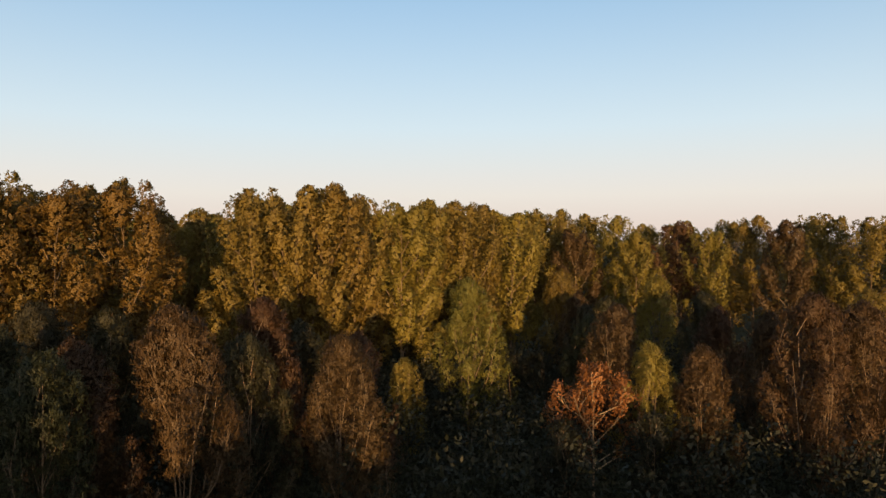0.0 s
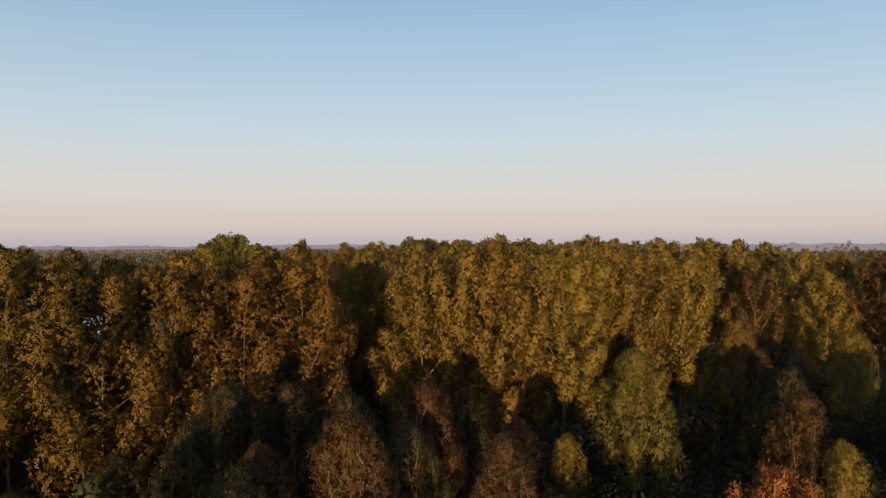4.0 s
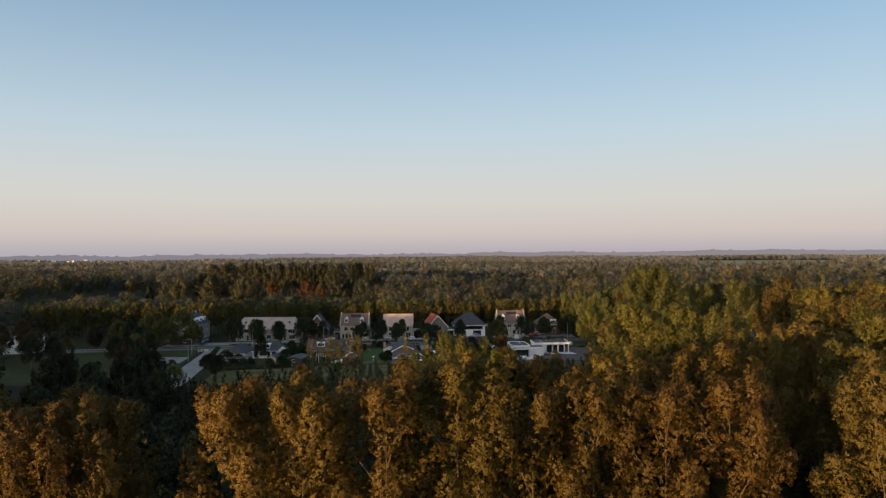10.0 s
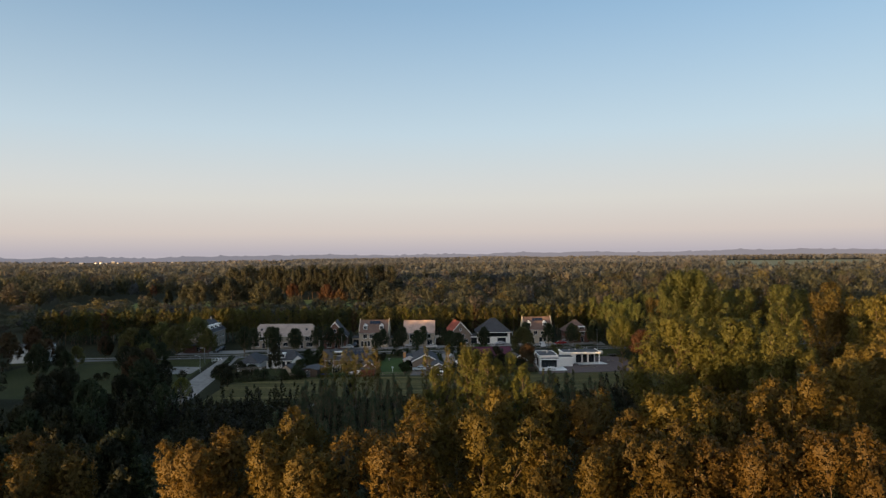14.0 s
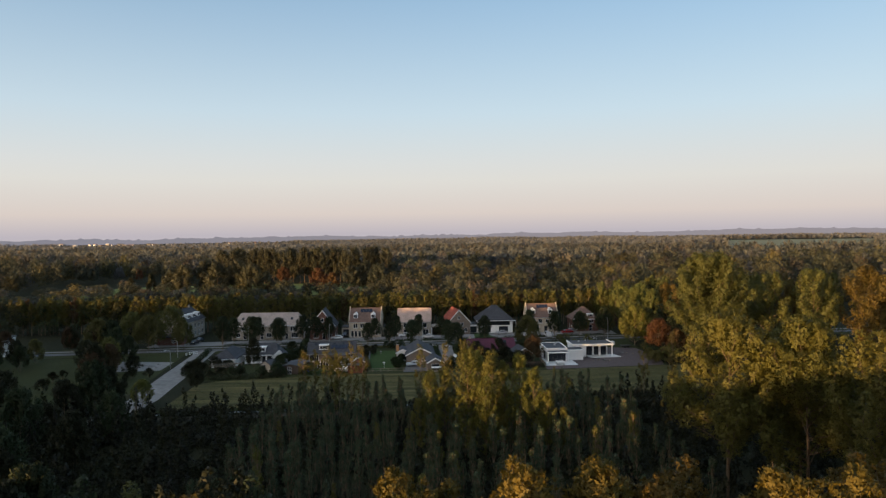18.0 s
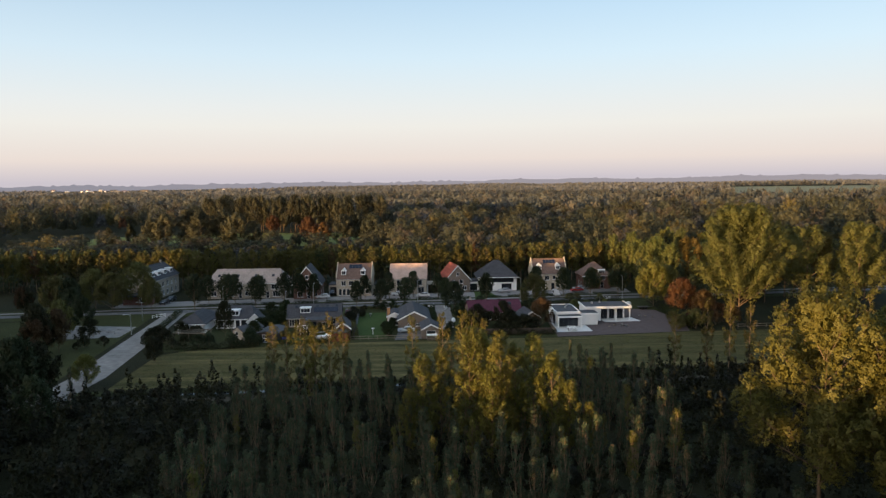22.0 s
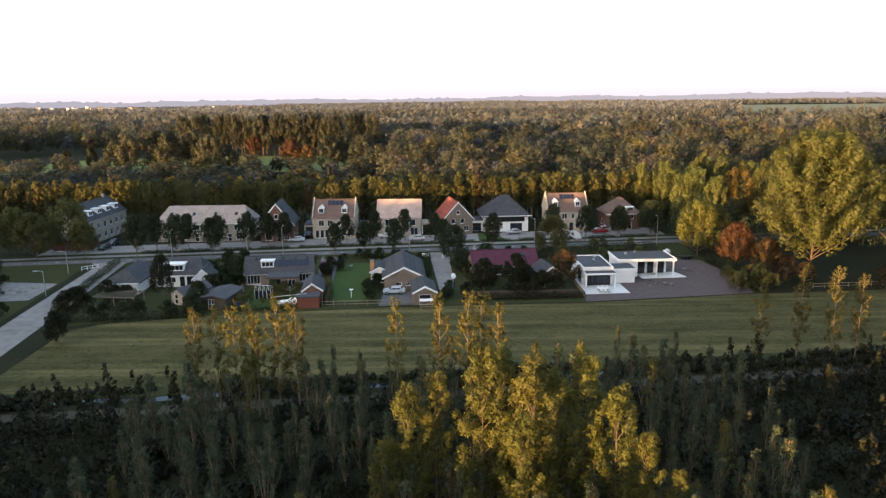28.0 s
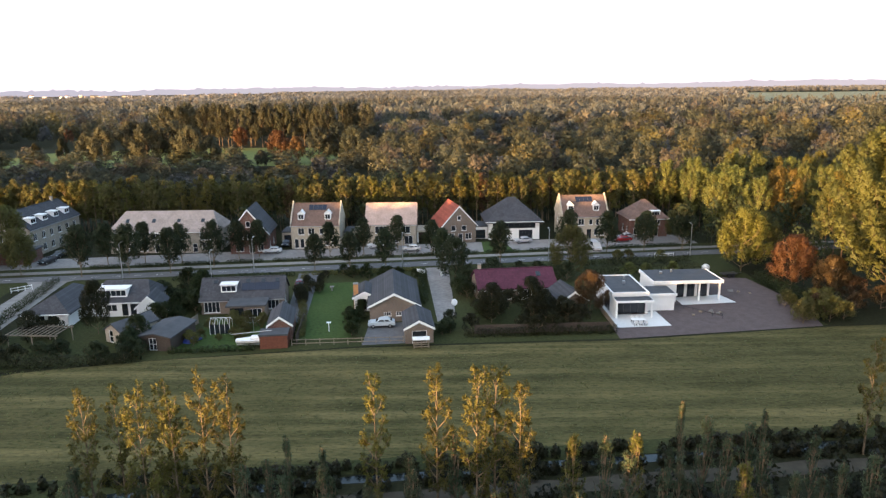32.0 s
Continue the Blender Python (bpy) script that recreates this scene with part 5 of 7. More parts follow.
def skylight(h, x, y, z, slope, w=0.8, l=1.1):
    """A roof window lying on a slope that rises towards +y (slope: rise over run)."""
    a = math.atan(slope)
    m = Matrix.Translation((x, y, z)) @ Matrix.Rotation(a, 4, "X")
    bm = bmesh.new()
    box(bm, -w / 2, -l / 2, 0.0, w / 2, l / 2, 0.09)
    s = part("skylight", bm, DARK_METAL, h, at=m)
    part("pane", box(bmesh.new(), -w / 2 + 0.07, -l / 2 + 0.07, 0.09, w / 2 - 0.07, l / 2 - 0.07, 0.11), GLASS, s)


def chimney(h, x, y, z0, z1, mat, w=0.55):
    c = part("chimney", box(bmesh.new(), x - w / 2, y - w / 2, z0, x + w / 2, y + w / 2, z1), mat, h)
    part("chimney_cap", box(bmesh.new(), x - w / 2 - 0.06, y - w / 2 - 0.06, z1, x + w / 2 + 0.06, y + w / 2 + 0.06, z1 + 0.12), CONCRETE, c)


def solar(h, x, y, z, slope, n):
    a = math.atan(slope)
    for k in range(n):
        part("solar_panel", box(bmesh.new(), -0.5, -0.8, 0.06, 0.5, 0.8, 0.1), PANEL, h, at=Matrix.Translation((x + k * 1.05, y, z)) @ Matrix.Rotation(a, 4, "X"))


W = lambda a, z, w=1.3, h=1.5, b=2, k="window", m=None: (a, z, a + w, z + h, b, k, m)

# the long beige house
h1 = house("terraced_house", -76.0, 277.5, 1.0, 25.0, 10.5, 5.0, 8.9, "hip", BRICK_BEIGE, TILE_GREYBEIGE,
           [W(1.5, 0.9, 1.6), W(4.2, 0.1, 1.1, 2.1, 1, "door"), W(6.5, 0.6, 2.2, 1.8, 3), W(10.2, 0.1, 1.1, 2.1, 1, "door"), W(12.3, 0.9, 1.8), W(15.2, 0.6, 2.2, 1.8, 3), W(19.0, 0.1, 1.1, 2.1, 1, "door"), W(21.2, 0.6, 2.4, 1.8, 3), W(3.4, 3.2, 2.0, 1.4), W(9.6, 3.2, 2.0, 1.4), W(15.4, 3.2, 2.0, 1.4), W(20.8, 3.0, 2.6, 1.6, 3)],
           right=[W(2.0, 0.9, 1.4), W(6.0, 0.9, 1.4)], label="long beige brick house with a weathered hipped tile roof", inset=2.2)
for k in (3.5, 9.6, 15.4, 21.0):
    skylight(h1, k, 2.6, 5.0 + 2.6 * 0.74 + 0.2, 0.74)
# the narrow red-brick house with white bargeboards
h = house("gabled_house", -47.6, 275.8, 4.0, 8.6, 10.5, 5.0, 10.3, "y", BRICK_RED, TILE_GREY,
          [W(1.2, 0.6, 1.8, 1.8), W(4.2, 0.1, 1.1, 2.2, 1, "door"), W(6.1, 0.6, 1.4, 1.8), W(1.9, 3.4, 1.1, 1.5, 1), W(3.9, 3.4, 1.1, 1.5, 1), W(5.9, 3.4, 1.1, 1.5, 1)],
          right=[W(2.0, 0.9), W(6.5, 0.9)], label="narrow red-brick house with white bargeboards and a dark roof", trim=WHITE, over=0.5)
window(h, (3.8, -0.13, 0), (1, 0, 0), 0, 6.3, 1.0, 7.6)
# two cream houses with stepped gables and twin dormers
for x, y, t in ((-34.6, 280.5, 0.5), (30.5, 288.3, 2.0)):
    h = house("cream_house", x, y, t, 11.4, 9.5, 5.7, 10.0, "x", BRICK_CREAM, TILE_BROWN,
              [W(0.7, 0.2, 1.0, 2.2, 1, "window"), W(2.0, 0.2, 1.0, 2.2, 1), W(3.3, 0.2, 1.0, 2.2, 1), W(6.2, 0.1, 1.1, 2.3, 1, "door", DARK_WOOD), W(8.0, 0.8, 1.0, 1.6, 1), W(9.5, 0.8, 1.0, 1.6, 1), W(1.6, 3.4, 1.5, 1.6), W(4.0, 3.4, 1.5, 1.6), W(6.7, 3.5, 0.9, 1.4, 1), W(8.4, 3.4, 0.8, 1.5, 1), W(9.5, 3.4, 0.8, 1.5, 1)],
              left=[W(3.5, 3.4, 1.0, 1.5, 1), W(6.0, 0.8, 1.2, 1.5, 1)], label="cream brick house with gable parapets and twin dormers under brown tiles", parapet=True, group="cream houses with twin dormers")
    for k in (2.3, 8.6):
        dormer(h, k, 1.15, 6.75, 1.5, 1.45, 2.2, WHITE, WHITE)
    solar(h, 4.4, 3.7, 5.7 + 3.7 * 0.905 + 0.2, 0.905, 4)
# the broad cream house with the pale roof
h = house("broad_house", -17.3, 283.0, 0.0, 12.0, 10.0, 5.0, 9.4, "x", BRICK_CREAM, TILE_PINK,
          [W(2.2, 3.0, 3.0, 1.75, 3, "window", WHITE), W(8.4, 3.0, 2.2, 1.7, 2), W(2.2, 0.2, 1.8, 2.2, 2), W(4.6, 0.1, 1.1, 2.3, 1, "door"), W(6.4, 0.7, 1.4, 1.7), W(9.2, 0.3, 2.0, 2.1, 2)],
          label="broad cream brick house with a plain pale clay-tile roof", over=0.05)
for x0, x1, y0, hh in ((-20.8, -17.4, 286.5, 3.0), (-5.2, -0.2, 286.0, 3.1)):
    g = thing("carport", pose(x0, y0, 0), "flat-roofed cream brick carport beside a house", "carport", "carports")
    part("roof", box(bmesh.new(), 0, -0.4, hh - 0.45, x1 - x0, 6, hh, 0.03), BRICK_CREAM, g)
    part("wall", box(bmesh.new(), 0.1, 3.6, 0, x1 - x0 - 0.1, 3.8, hh - 0.45), DARK_WOOD, g)
    for xx in (0.1, x1 - x0 - 0.35):
        part("post", box(bmesh.new(), xx, -0.2, 0, xx + 0.25, 0.05, hh - 0.45), WHITE, g)
for x0, x1, y0, hh in ((-38.0, -34.9, 285.5, 2.9), (-22.8, -20.9, 285.0, 2.9), (8.8, 12.2, 289.5, 3.0)):
    white = x0 > 0
    house("garage", x0, y0, 0.0, x1 - x0, 6.0, hh, hh, "flat", RENDER_WHITE if white else BRICK_CREAM, BITUMEN, [(0.5, 0.05, x1 - x0 - 0.5, 2.3, 1, "door", DARK_WOOD)], label="white flat-roofed garage with a dark door" if white else "cream brick garage with a dark door", category="garage", over=0.08)
# the brown gabled house with the red roof, turned a little
h = house("red_roofed_house", 1.0, 284.2, 14.0, 8.4, 10.5, 4.4, 9.0, "y", BRICK_BROWN, TILE_RED,
          [W(1.0, 0.5, 2.0, 1.9, 2), W(4.0, 0.1, 1.1, 2.2, 1, "door"), W(5.8, 0.8, 1.5, 1.5), W(2.2, 3.0, 1.2, 1.3, 1), W(4.8, 3.0, 1.2, 1.3, 1)], left=[W(3, 0.9), W(6.5, 0.9)],
          label="brown brick house with white bargeboards and a red tile roof", trim=WHITE, over=0.45)
window(h, (3.75, -0.13, 0), (1, 0, 0), 0, 5.6, 0.9, 6.7)
# the white house with the dark pyramid roof
h = house("white_house", 12.4, 288.0, 3.0, 12.6, 11.0, 4.7, 9.6, "hip", RENDER_WHITE, TILE_GREY,
          [W(1.5, 0.3, 3.0, 2.1, 3, "window", DARK_METAL), W(7.5, 0.2, 3.4, 2.2, 4, "window", DARK_METAL), W(1.0, 2.9, 10.6, 1.5, 8, "window", DARK_METAL)],
          left=[W(4, 0.9, 1.5, 1.4)], label="white rendered house with a steep dark grey pyramid roof", inset=5.4, over=0.9)
skylight(h, 6.0, 3.4, 4.7 + 3.4 * 0.85 + 0.25, 0.85)
# the red-brown hipped house
h = house("brick_house", 47.6, 289.5, 4.0, 9.5, 9.0, 4.6, 8.6, "hip", BRICK_RED, TILE_BROWN,
          [W(0.9, 0.7, 1.6, 1.6), W(3.2, 0.8, 1.4, 1.5), W(6.0, 0.1, 1.2, 2.3, 1, "door"), W(1.2, 3.0, 1.4, 1.4), W(5.6, 3.0, 2.0, 1.4, 3)],
          left=[W(3, 0.9), W(6, 0.9)], label="red-brown brick house with a hipped brown tile roof", inset=4.3, over=0.5)
dormer(h, 6.6, 0.6, 4.9, 2.2, 1.4, 2.2, WHITE, WHITE, False)
skylight(h, 2.6, 2.2, 4.6 + 2.2 * 0.82 + 0.2, 0.82)
# the long house at the crossing, its front along the side street
h = house("corner_house", -92.3, 274.5, 88.0, 20.0, 10.0, 6.4, 10.2, "x", BRICK_BEIGE, TILE_GREY,
          [q for k in range(6) for q in (W(1.0 + k * 3.2, 0.8, 1.3, 1.6), W(1.0 + k * 3.2, 3.6, 1.3, 1.6))], left=[W(2, 0.8), W(6, 0.8), W(2, 3.6), W(6, 3.6)],
          label="long beige brick house with a slate roof and white dormers", over=0.3)
for k in (3.0, 7.5, 12.0, 16.5):
    dormer(h, k, 0.9, 7.3, 2.0, 1.3, 2.0, WHITE, WHITE, False)
chimney(h, 17.5, 5, 9.5, 11.2, BRICK_BEIGE)

# ---- bungalows with their gardens on the meadow side ----
# white bungalow at the side road
b1 = house("white_bungalow", -58.0, 232.6, 3.0, 9.6, 8.0, 2.6, 5.2, "hip", RENDER_WHITE, TILE_GREY,
           [W(0.5, 0.3, 1.3, 1.9), W(2.4, 0.9, 1.8, 1.2, 2), W(5.0, 0.1, 1.0, 2.1, 1, "door", DARK_WOOD), W(6.4, 0.3, 2.6, 1.9, 3, "window", DARK_METAL)], right=[W(2, 0.9, 1.0, 1.1, 1)],
           label="white bungalow with a dark hipped roof and a wide dormer", inset=1.2, over=0.4)
dormer(b1, 3.2, 0.7, 3.2, 5.2, 1.35, 3.4, WHITE, WHITE, False)
wing = house("bungalow_wing", -65.8, 227.2, 3.0, 6.6, 13.0, 2.5, 4.6, "hip", RENDER_WHITE, TILE_GREY, [W(1.4, 0.4, 1.5, 1.7), W(3.3, 0.4, 1.6, 1.7, 2)], left=[W(3, 0.9), W(7, 0.9)], label="white bungalow wing under a dark hipped roof", inset=3.2, over=0.5)
house("garden_house", -49.2, 230.0, 8.0, 3.8, 5.0, 2.5, 4.2, "y", RENDER_WHITE, TILE_GREY, [W(1.2, 0.9, 1.4, 0.9, 2)], label="small white garden house with a steep gable", trim=WHITE, over=0.3)
house("shed", -50.2, 221.2, -28.0, 3.6, 6.6, 2.0, 3.1, "y", BRICK_BEIGE, BITUMEN, [W(0.8, 0.1, 0.9, 1.9, 1, "door")], label="low brick shed with a dark felt roof", category="shed", over=0.2)
house("long_shed", -43.6, 217.6, -8.0, 5.0, 7.4, 2.1, 2.6, "y", DARK_WOOD, BITUMEN, [W(1.6, 0.05, 1.2, 1.9, 2, "door")], label="dark timber shed with a nearly flat felt roof", category="shed", over=0.25)
# brown bungalow with extension
b2 = house("brown_bungalow", -39.8, 233.2, 6.0, 13.8, 7.0, 2.7, 5.3, "x", BRICK_BROWN, TILE_GREY,
           [W(0.5, 0.3, 2.6, 1.9, 4), W(11.0, 0.6, 2.0, 1.6, 3)], right=[W(2, 0.9)], label="brown brick bungalow with a dark tile roof and a box dormer", over=0.4)
dormer(b2, 4.6, 1.0, 3.5, 2.6, 1.3, 2.2, WHITE, WHITE, False)
for k in (2.2, 7.6, 10.2, 12.6):
    skylight(b2, k, 2.7, 2.7 + 2.7 * 0.743 + 0.2, 0.743, 0.75, 0.8)
solar(b2, 7.2, 1.7, 2.7 + 1.7 * 0.743 + 0.2, 0.743, 6)
house("garden_room", -34.2, 229.6, 6.0, 6.0, 4.0, 2.5, 2.8, "flat", BRICK_BROWN, BITUMEN, [W(0.4, 0.1, 2.2, 2.2, 2, "door", DARK_METAL), W(3.3, 0.6, 2.2, 1.5, 3)], label="flat-roofed brick garden room with a pale roof edge", over=0.25)
house("brick_garage", -25.4, 220.8, 8.0, 3.6, 7.5, 2.4, 3.7, "y", BRICK_RED, TILE_GREY, [], label="small red-brick garage with a tiled gable roof", trim=WHITE, category="garage", over=0.2)
house("timber_shed", -25.8, 217.4, 6.0, 4.0, 2.6, 2.0, 2.2, "flat", plain("red_brown_boards", (0.15, 0.06, 0.04), 0.85, 0.2, 3.0), BITUMEN, [], label="red-brown timber shed with a flat felt roof", category="shed", over=0.12)
# brick bungalow with the broad gable
b3 = house("gabled_bungalow", -10.8, 228.6, 5.0, 8.0, 15.0, 2.7, 4.7, "y", BRICK_BROWN, TILE_GREY,
           [W(2.3, 1.0, 1.2, 0.7, 3), W(4.3, 1.0, 1.2, 0.7, 3)], left=[W(2, 0.9), W(8, 0.9)], label="brown brick bungalow with a broad low gable and dark tiles", trim=WHITE, over=0.4)
house("bungalow_side_wing", -14.0, 234.2, 5.0, 3.6, 6.5, 2.5, 3.4, "y", RENDER_WHITE, TILE_GREY, [W(0.5, 0.2, 2.4, 2.0, 3)], label="white side wing with a glazed garden front", trim=WHITE, over=0.3)
chimney(b3, -2.4, 7.0, 0.0, 4.6, plain("orange_brick", (0.42, 0.22, 0.10), 0.85, 0.2, 4.0), 0.8)
house("small_garage", -4.5, 219.0, 6.0, 4.2, 7.5, 2.4, 3.5, "y", BRICK_BROWN, TILE_GREY, [(1.0, 0.05, 3.2, 2.0, 1, "door", WHITE)], label="brown brick garage with white trim under a tiled gable", trim=WHITE, category="garage", over=0.25)
# maroon-roofed bungalow
b4 = house("maroon_bungalow", 7.4, 238.4, 7.0, 14.0, 7.4, 2.7, 4.9, "x", BRICK_BROWN, TILE_MAROON,
           [W(4.6, 0.4, 1.4, 1.8), W(7.2, 0.3, 2.4, 1.9, 3), W(10.8, 0.8, 1.6, 1.3)], left=[W(3, 0.9)], label="long low bungalow with a maroon tile roof", over=0.6)
skylight(b4, 11.2, 2.2, 2.7 + 2.2 * 0.6 + 0.2, 0.6)
chimney(b4, 0.8, 4.0, 4.2, 5.9, BRICK_BEIGE)
house("low_annex", 20.8, 231.6, 10.0, 4.6, 7.0, 2.3, 3.8, "y", BRICK_BROWN, TILE_GREY, [W(1.2, 0.8, 1.4, 1.0)], label="low brick annex with a grey gabled roof", trim=WHITE, over=0.3)

# ---- the white flat-roofed villa ----
v = thing("villa", pose(29.3, 229.2, 0, 0, 0, 2.0), "modern white flat-roofed villa with large glass fronts", "villa")
bm = bmesh.new()
wall_run(bm, (0, 2.2, 0), (1, 0, 0), 6.0, -0.2, 3.3, [(0.7, 0.05, 5.6, 2.75)])
wall_run(bm, (6.0, 2.2, 0), (0, 1, 0), 10.5, -0.2, 3.3, [])
wall_run(bm, (6.0, 12.7, 0), (-1, 0, 0), 6.0, -0.2, 3.3, [])
wall_run(bm, (0, 12.7, 0), (0, -1, 0), 10.5, -0.2, 3.3, [(5.6, 0.2, 9.0, 2.7)])
part("wall", bm, RENDER_WHITE, v)
window(v, (0, 2.2, 0), (1, 0, 0), 0.7, 0.05, 5.6, 2.75, "glass_front", DARK_METAL, 4)
window(v, (0, 12.7, 0), (0, -1, 0), 5.6, 0.2, 9.0, 2.7, "window", DARK_METAL, 3)
part("roof", box(bmesh.new(), 0.12, 2.3, 3.3, 5.9, 12.6, 3.72), BITUMEN, v)
for b in ((-0.1, 2.05, 3.3, 6.1, 2.3, 3.85), (-0.1, 12.6, 3.3, 6.1, 12.85, 3.85), (-0.1, 2.3, 3.3, 0.14, 12.6, 3.85), (5.88, 2.3, 3.3, 6.1, 12.6, 3.85)):
    part("roof_edge", box(bmesh.new(), *b), WHITE, v)
part("canopy", box(bmesh.new(), -0.05, -0.2, 2.75, 6.2, 2.2, 3.1, 0.03), WHITE, v)
part("canopy_felt", box(bmesh.new(), 0.1, -0.05, 3.1, 6.05, 2.04, 3.13), BITUMEN, v)
for b in ((0.0, 0.0, 0, 0.3, 2.2, 2.75), (5.85, 0.0, 0, 6.1, 0.3, 2.75)):
    part("pillar", box(bmesh.new(), *b), WHITE, v)
bm = bmesh.new()
wall_run(bm, (6.0, 3.6, 0), (1, 0, 0), 5.0, -0.2, 2.75, [])
wall_run(bm, (11.0, 3.6, 0), (0, 1, 0), 4.4, -0.2, 2.75, [(0.5, 0.1, 2.8, 2.3)])
part("wall", bm, RENDER_WHITE, v)
window(v, (11.0, 3.6, 0), (0, 1, 0), 0.5, 0.1, 2.8, 2.3, "window", DARK_METAL, 2)
part("roof", box(bmesh.new(), 6.1, 3.5, 2.75, 11.2, 8.2, 3.0, 0.03), BITUMEN, v)
part("roof_edge", box(bmesh.new(), 6.1, 3.35, 2.62, 11.3, 3.52, 3.08), WHITE, v)
bm = bmesh.new()
wall_run(bm, (9.0, 8.2, 0), (1, 0, 0), 4.0, -0.2, 3.5, [])
wall_run(bm, (13.0, 8.2, 0), (0, 1, 0), 2.6, -0.2, 3.5, [])
wall_run(bm, (13.0, 10.8, 0), (1, 0, 0), 7.0, -0.2, 3.5, [(0.4, 0.05, 2.4, 2.7), (2.9, 0.05, 4.3, 2.7), (4.8, 0.05, 6.6, 2.7)])
wall_run(bm, (20.0, 10.8, 0), (0, 1, 0), 5.0, -0.2, 3.5, [])
wall_run(bm, (20.0, 15.8, 0), (-1, 0, 0), 11.0, -0.2, 3.5, [])
wall_run(bm, (9.0, 15.8, 0), (0, -1, 0), 7.6, -0.2, 3.5, [])
part("wall", bm, RENDER_WHITE, v)
for a0, a1 in ((0.4, 2.4), (2.9, 4.3), (4.8, 6.6)):
    window(v, (13.0, 10.8, 0), (1, 0, 0), a0, 0.05, a1, 2.7, "glass_front", DARK_METAL, 2)
part("roof", box(bmesh.new(), 8.9, 8.1, 3.5, 21.0, 15.9, 3.78), BITUMEN, v)
part("roof_edge", box(bmesh.new(), 8.7, 7.9, 3.35, 21.2, 8.1, 3.9), WHITE, v)
part("roof_edge", box(bmesh.new(), 21.0, 8.1, 3.35, 21.2, 15.9, 3.9), WHITE, v)
part("roof_edge", box(bmesh.new(), 8.7, 8.1, 3.35, 8.9, 15.9, 3.9), WHITE, v)
for xx, yy in ((20.6, 8.3), (17.0, 8.3)):
    part("pillar", box(bmesh.new(), xx, yy, 0, xx + 0.28, yy + 0.28, 3.4), WHITE, v)
for xx, yy, s in ((3.2, 7.5, 0.5), (4.2, 10.6, 0.4), (11.6, 13.0, 0.45), (14.0, 14.2, 0.35)):
    part("roof_vent", box(bmesh.new(), xx, yy, 3.7, xx + s, yy + s, 4.2, 0.04), GALV, v)
tagged(patch("terrace", [(28.3, 224.9), (37.3, 225.6), (36.9, 232.6), (35.3, 232.4), (35.3, 231.2), (29.2, 231.0), (29.0, 236), (28.2, 236)], 0.12, TERRACE, "pale stone terrace before the villa", thick=0.12), category="terrace")
patch("terrace", [(42.6, 235.9), (52.3, 237.0), (51.0, 241.5), (42.3, 240.0)], 0.12, TERRACE, "pale stone terrace under the villa's roof", thick=0.12)
patch("gravel_yard", [(27.8, 220.2), (61.0, 224.9), (63, 236), (60.5, 252), (52, 254), (36, 250), (28, 240)], 0.06, GRAVEL, "dark bare gravel yard round the villa")
patch("lawn", [(-21.0, 220.8), (-13.0, 221.6), (-14.6, 236), (-15.8, 252), (-24.0, 251.4)], 0.05, LAWN, "bright green garden lawn")
patch("lawn", [(-38.5, 217.6), (-27.5, 217.8), (-27.0, 229.0), (-36.5, 231.5)], 0.05, LAWN, "green back lawn behind the brown bungalow")
patch("lawn", [(10.5, 274.5), (18.0, 275.5), (15.5, 286.5), (10.5, 286)], 0.05, LAWN, "green front lawn beside the drive")
patch("driveway", [(0.2, 228.6), (3.2, 231.5), (2.2, 262.6), (-2.6, 262.2)], 0.06, PAVE, "pale paved drive between hedges")
patch("driveway", [(-24.8, 229), (-21.5, 229), (-24.2, 259), (-28.5, 258.6)], 0.06, ASPHALT, "grey asphalt drive beside the garden")
patch("yard", [(-11.0, 218.6), (-4.6, 219.2), (-5.0, 228.4), (-10.8, 228.4)], 0.06, ASPHALT, "grey paved yard behind the bungalow")

# ---- hedges, shrubs, fences and small things of the village ----
rg = np.random.default_rng(21)


def paint(name, col, rough=0.35):
    return plain(name, col, rough, 0.06, 3.0)


def hedge(x0, y0, x1, y1, w, h, label, leaf=None, name="hedge"):
    """A clipped run of leaves with an uneven face."""
    n = max(2, int(math.hypot(x1 - x0, y1 - y0) / 0.8))
    cl = []
    for i in range(n + 1):
        f = i / n
        cl.append((x0 + (x1 - x0) * f + rg.normal() * 0.1, y0 + (y1 - y0) * f + rg.normal() * 0.1, h * 0.5, w * 0.62, h * 0.55 * (1 + 0.1 * rg.normal()), int(110 * max(1, h / 1.6))))
    v, nn = leaves(rg, cl, 0.12, point=0.0, shell=0.72)
    v[:, 2] = np.maximum(v[:, 2], 0.02)
    tagged(new(name, quads(name, v, nn, leaf or LEAF_HEDGE)), label, "hedge")


def shrubs(pts, label, leaf=None, lo=0.5, hi=1.0, group=""):
    for x, y in pts:
        plant("shrub", BUSH[rg.integers(2)], x, y, lo + (hi - lo) * rg.random(), rg.random() * 6.28, label, group, 1.0, leaf)["category"] = "shrub"


def scatter(n, x0, y0, x1, y1):
    return [(rg.uniform(x0, x1), rg.uniform(y0, y1)) for k in range(n)]


hedge(-75.5, 253.0, -69.5, 216.5, 1.6, 1.5, "long clipped green hedge along the side road")
hedge(-68.5, 216.0, -64.0, 210.0, 1.4, 1.2, "ragged hedge at the corner of the garden")
hedge(30.5, 262.4, 53.5, 264.4, 1.3, 1.9, "dense dark conifer hedge along the road", LEAF_DARK)
hedge(61.8, 250.0, 63.6, 235.5, 2.6, 2.6, "tall green hedge beside the gravel yard")
hedge(63.6, 235.5, 66.0, 228.0, 2.2, 2.0, "tall green hedge beside the gravel yard")
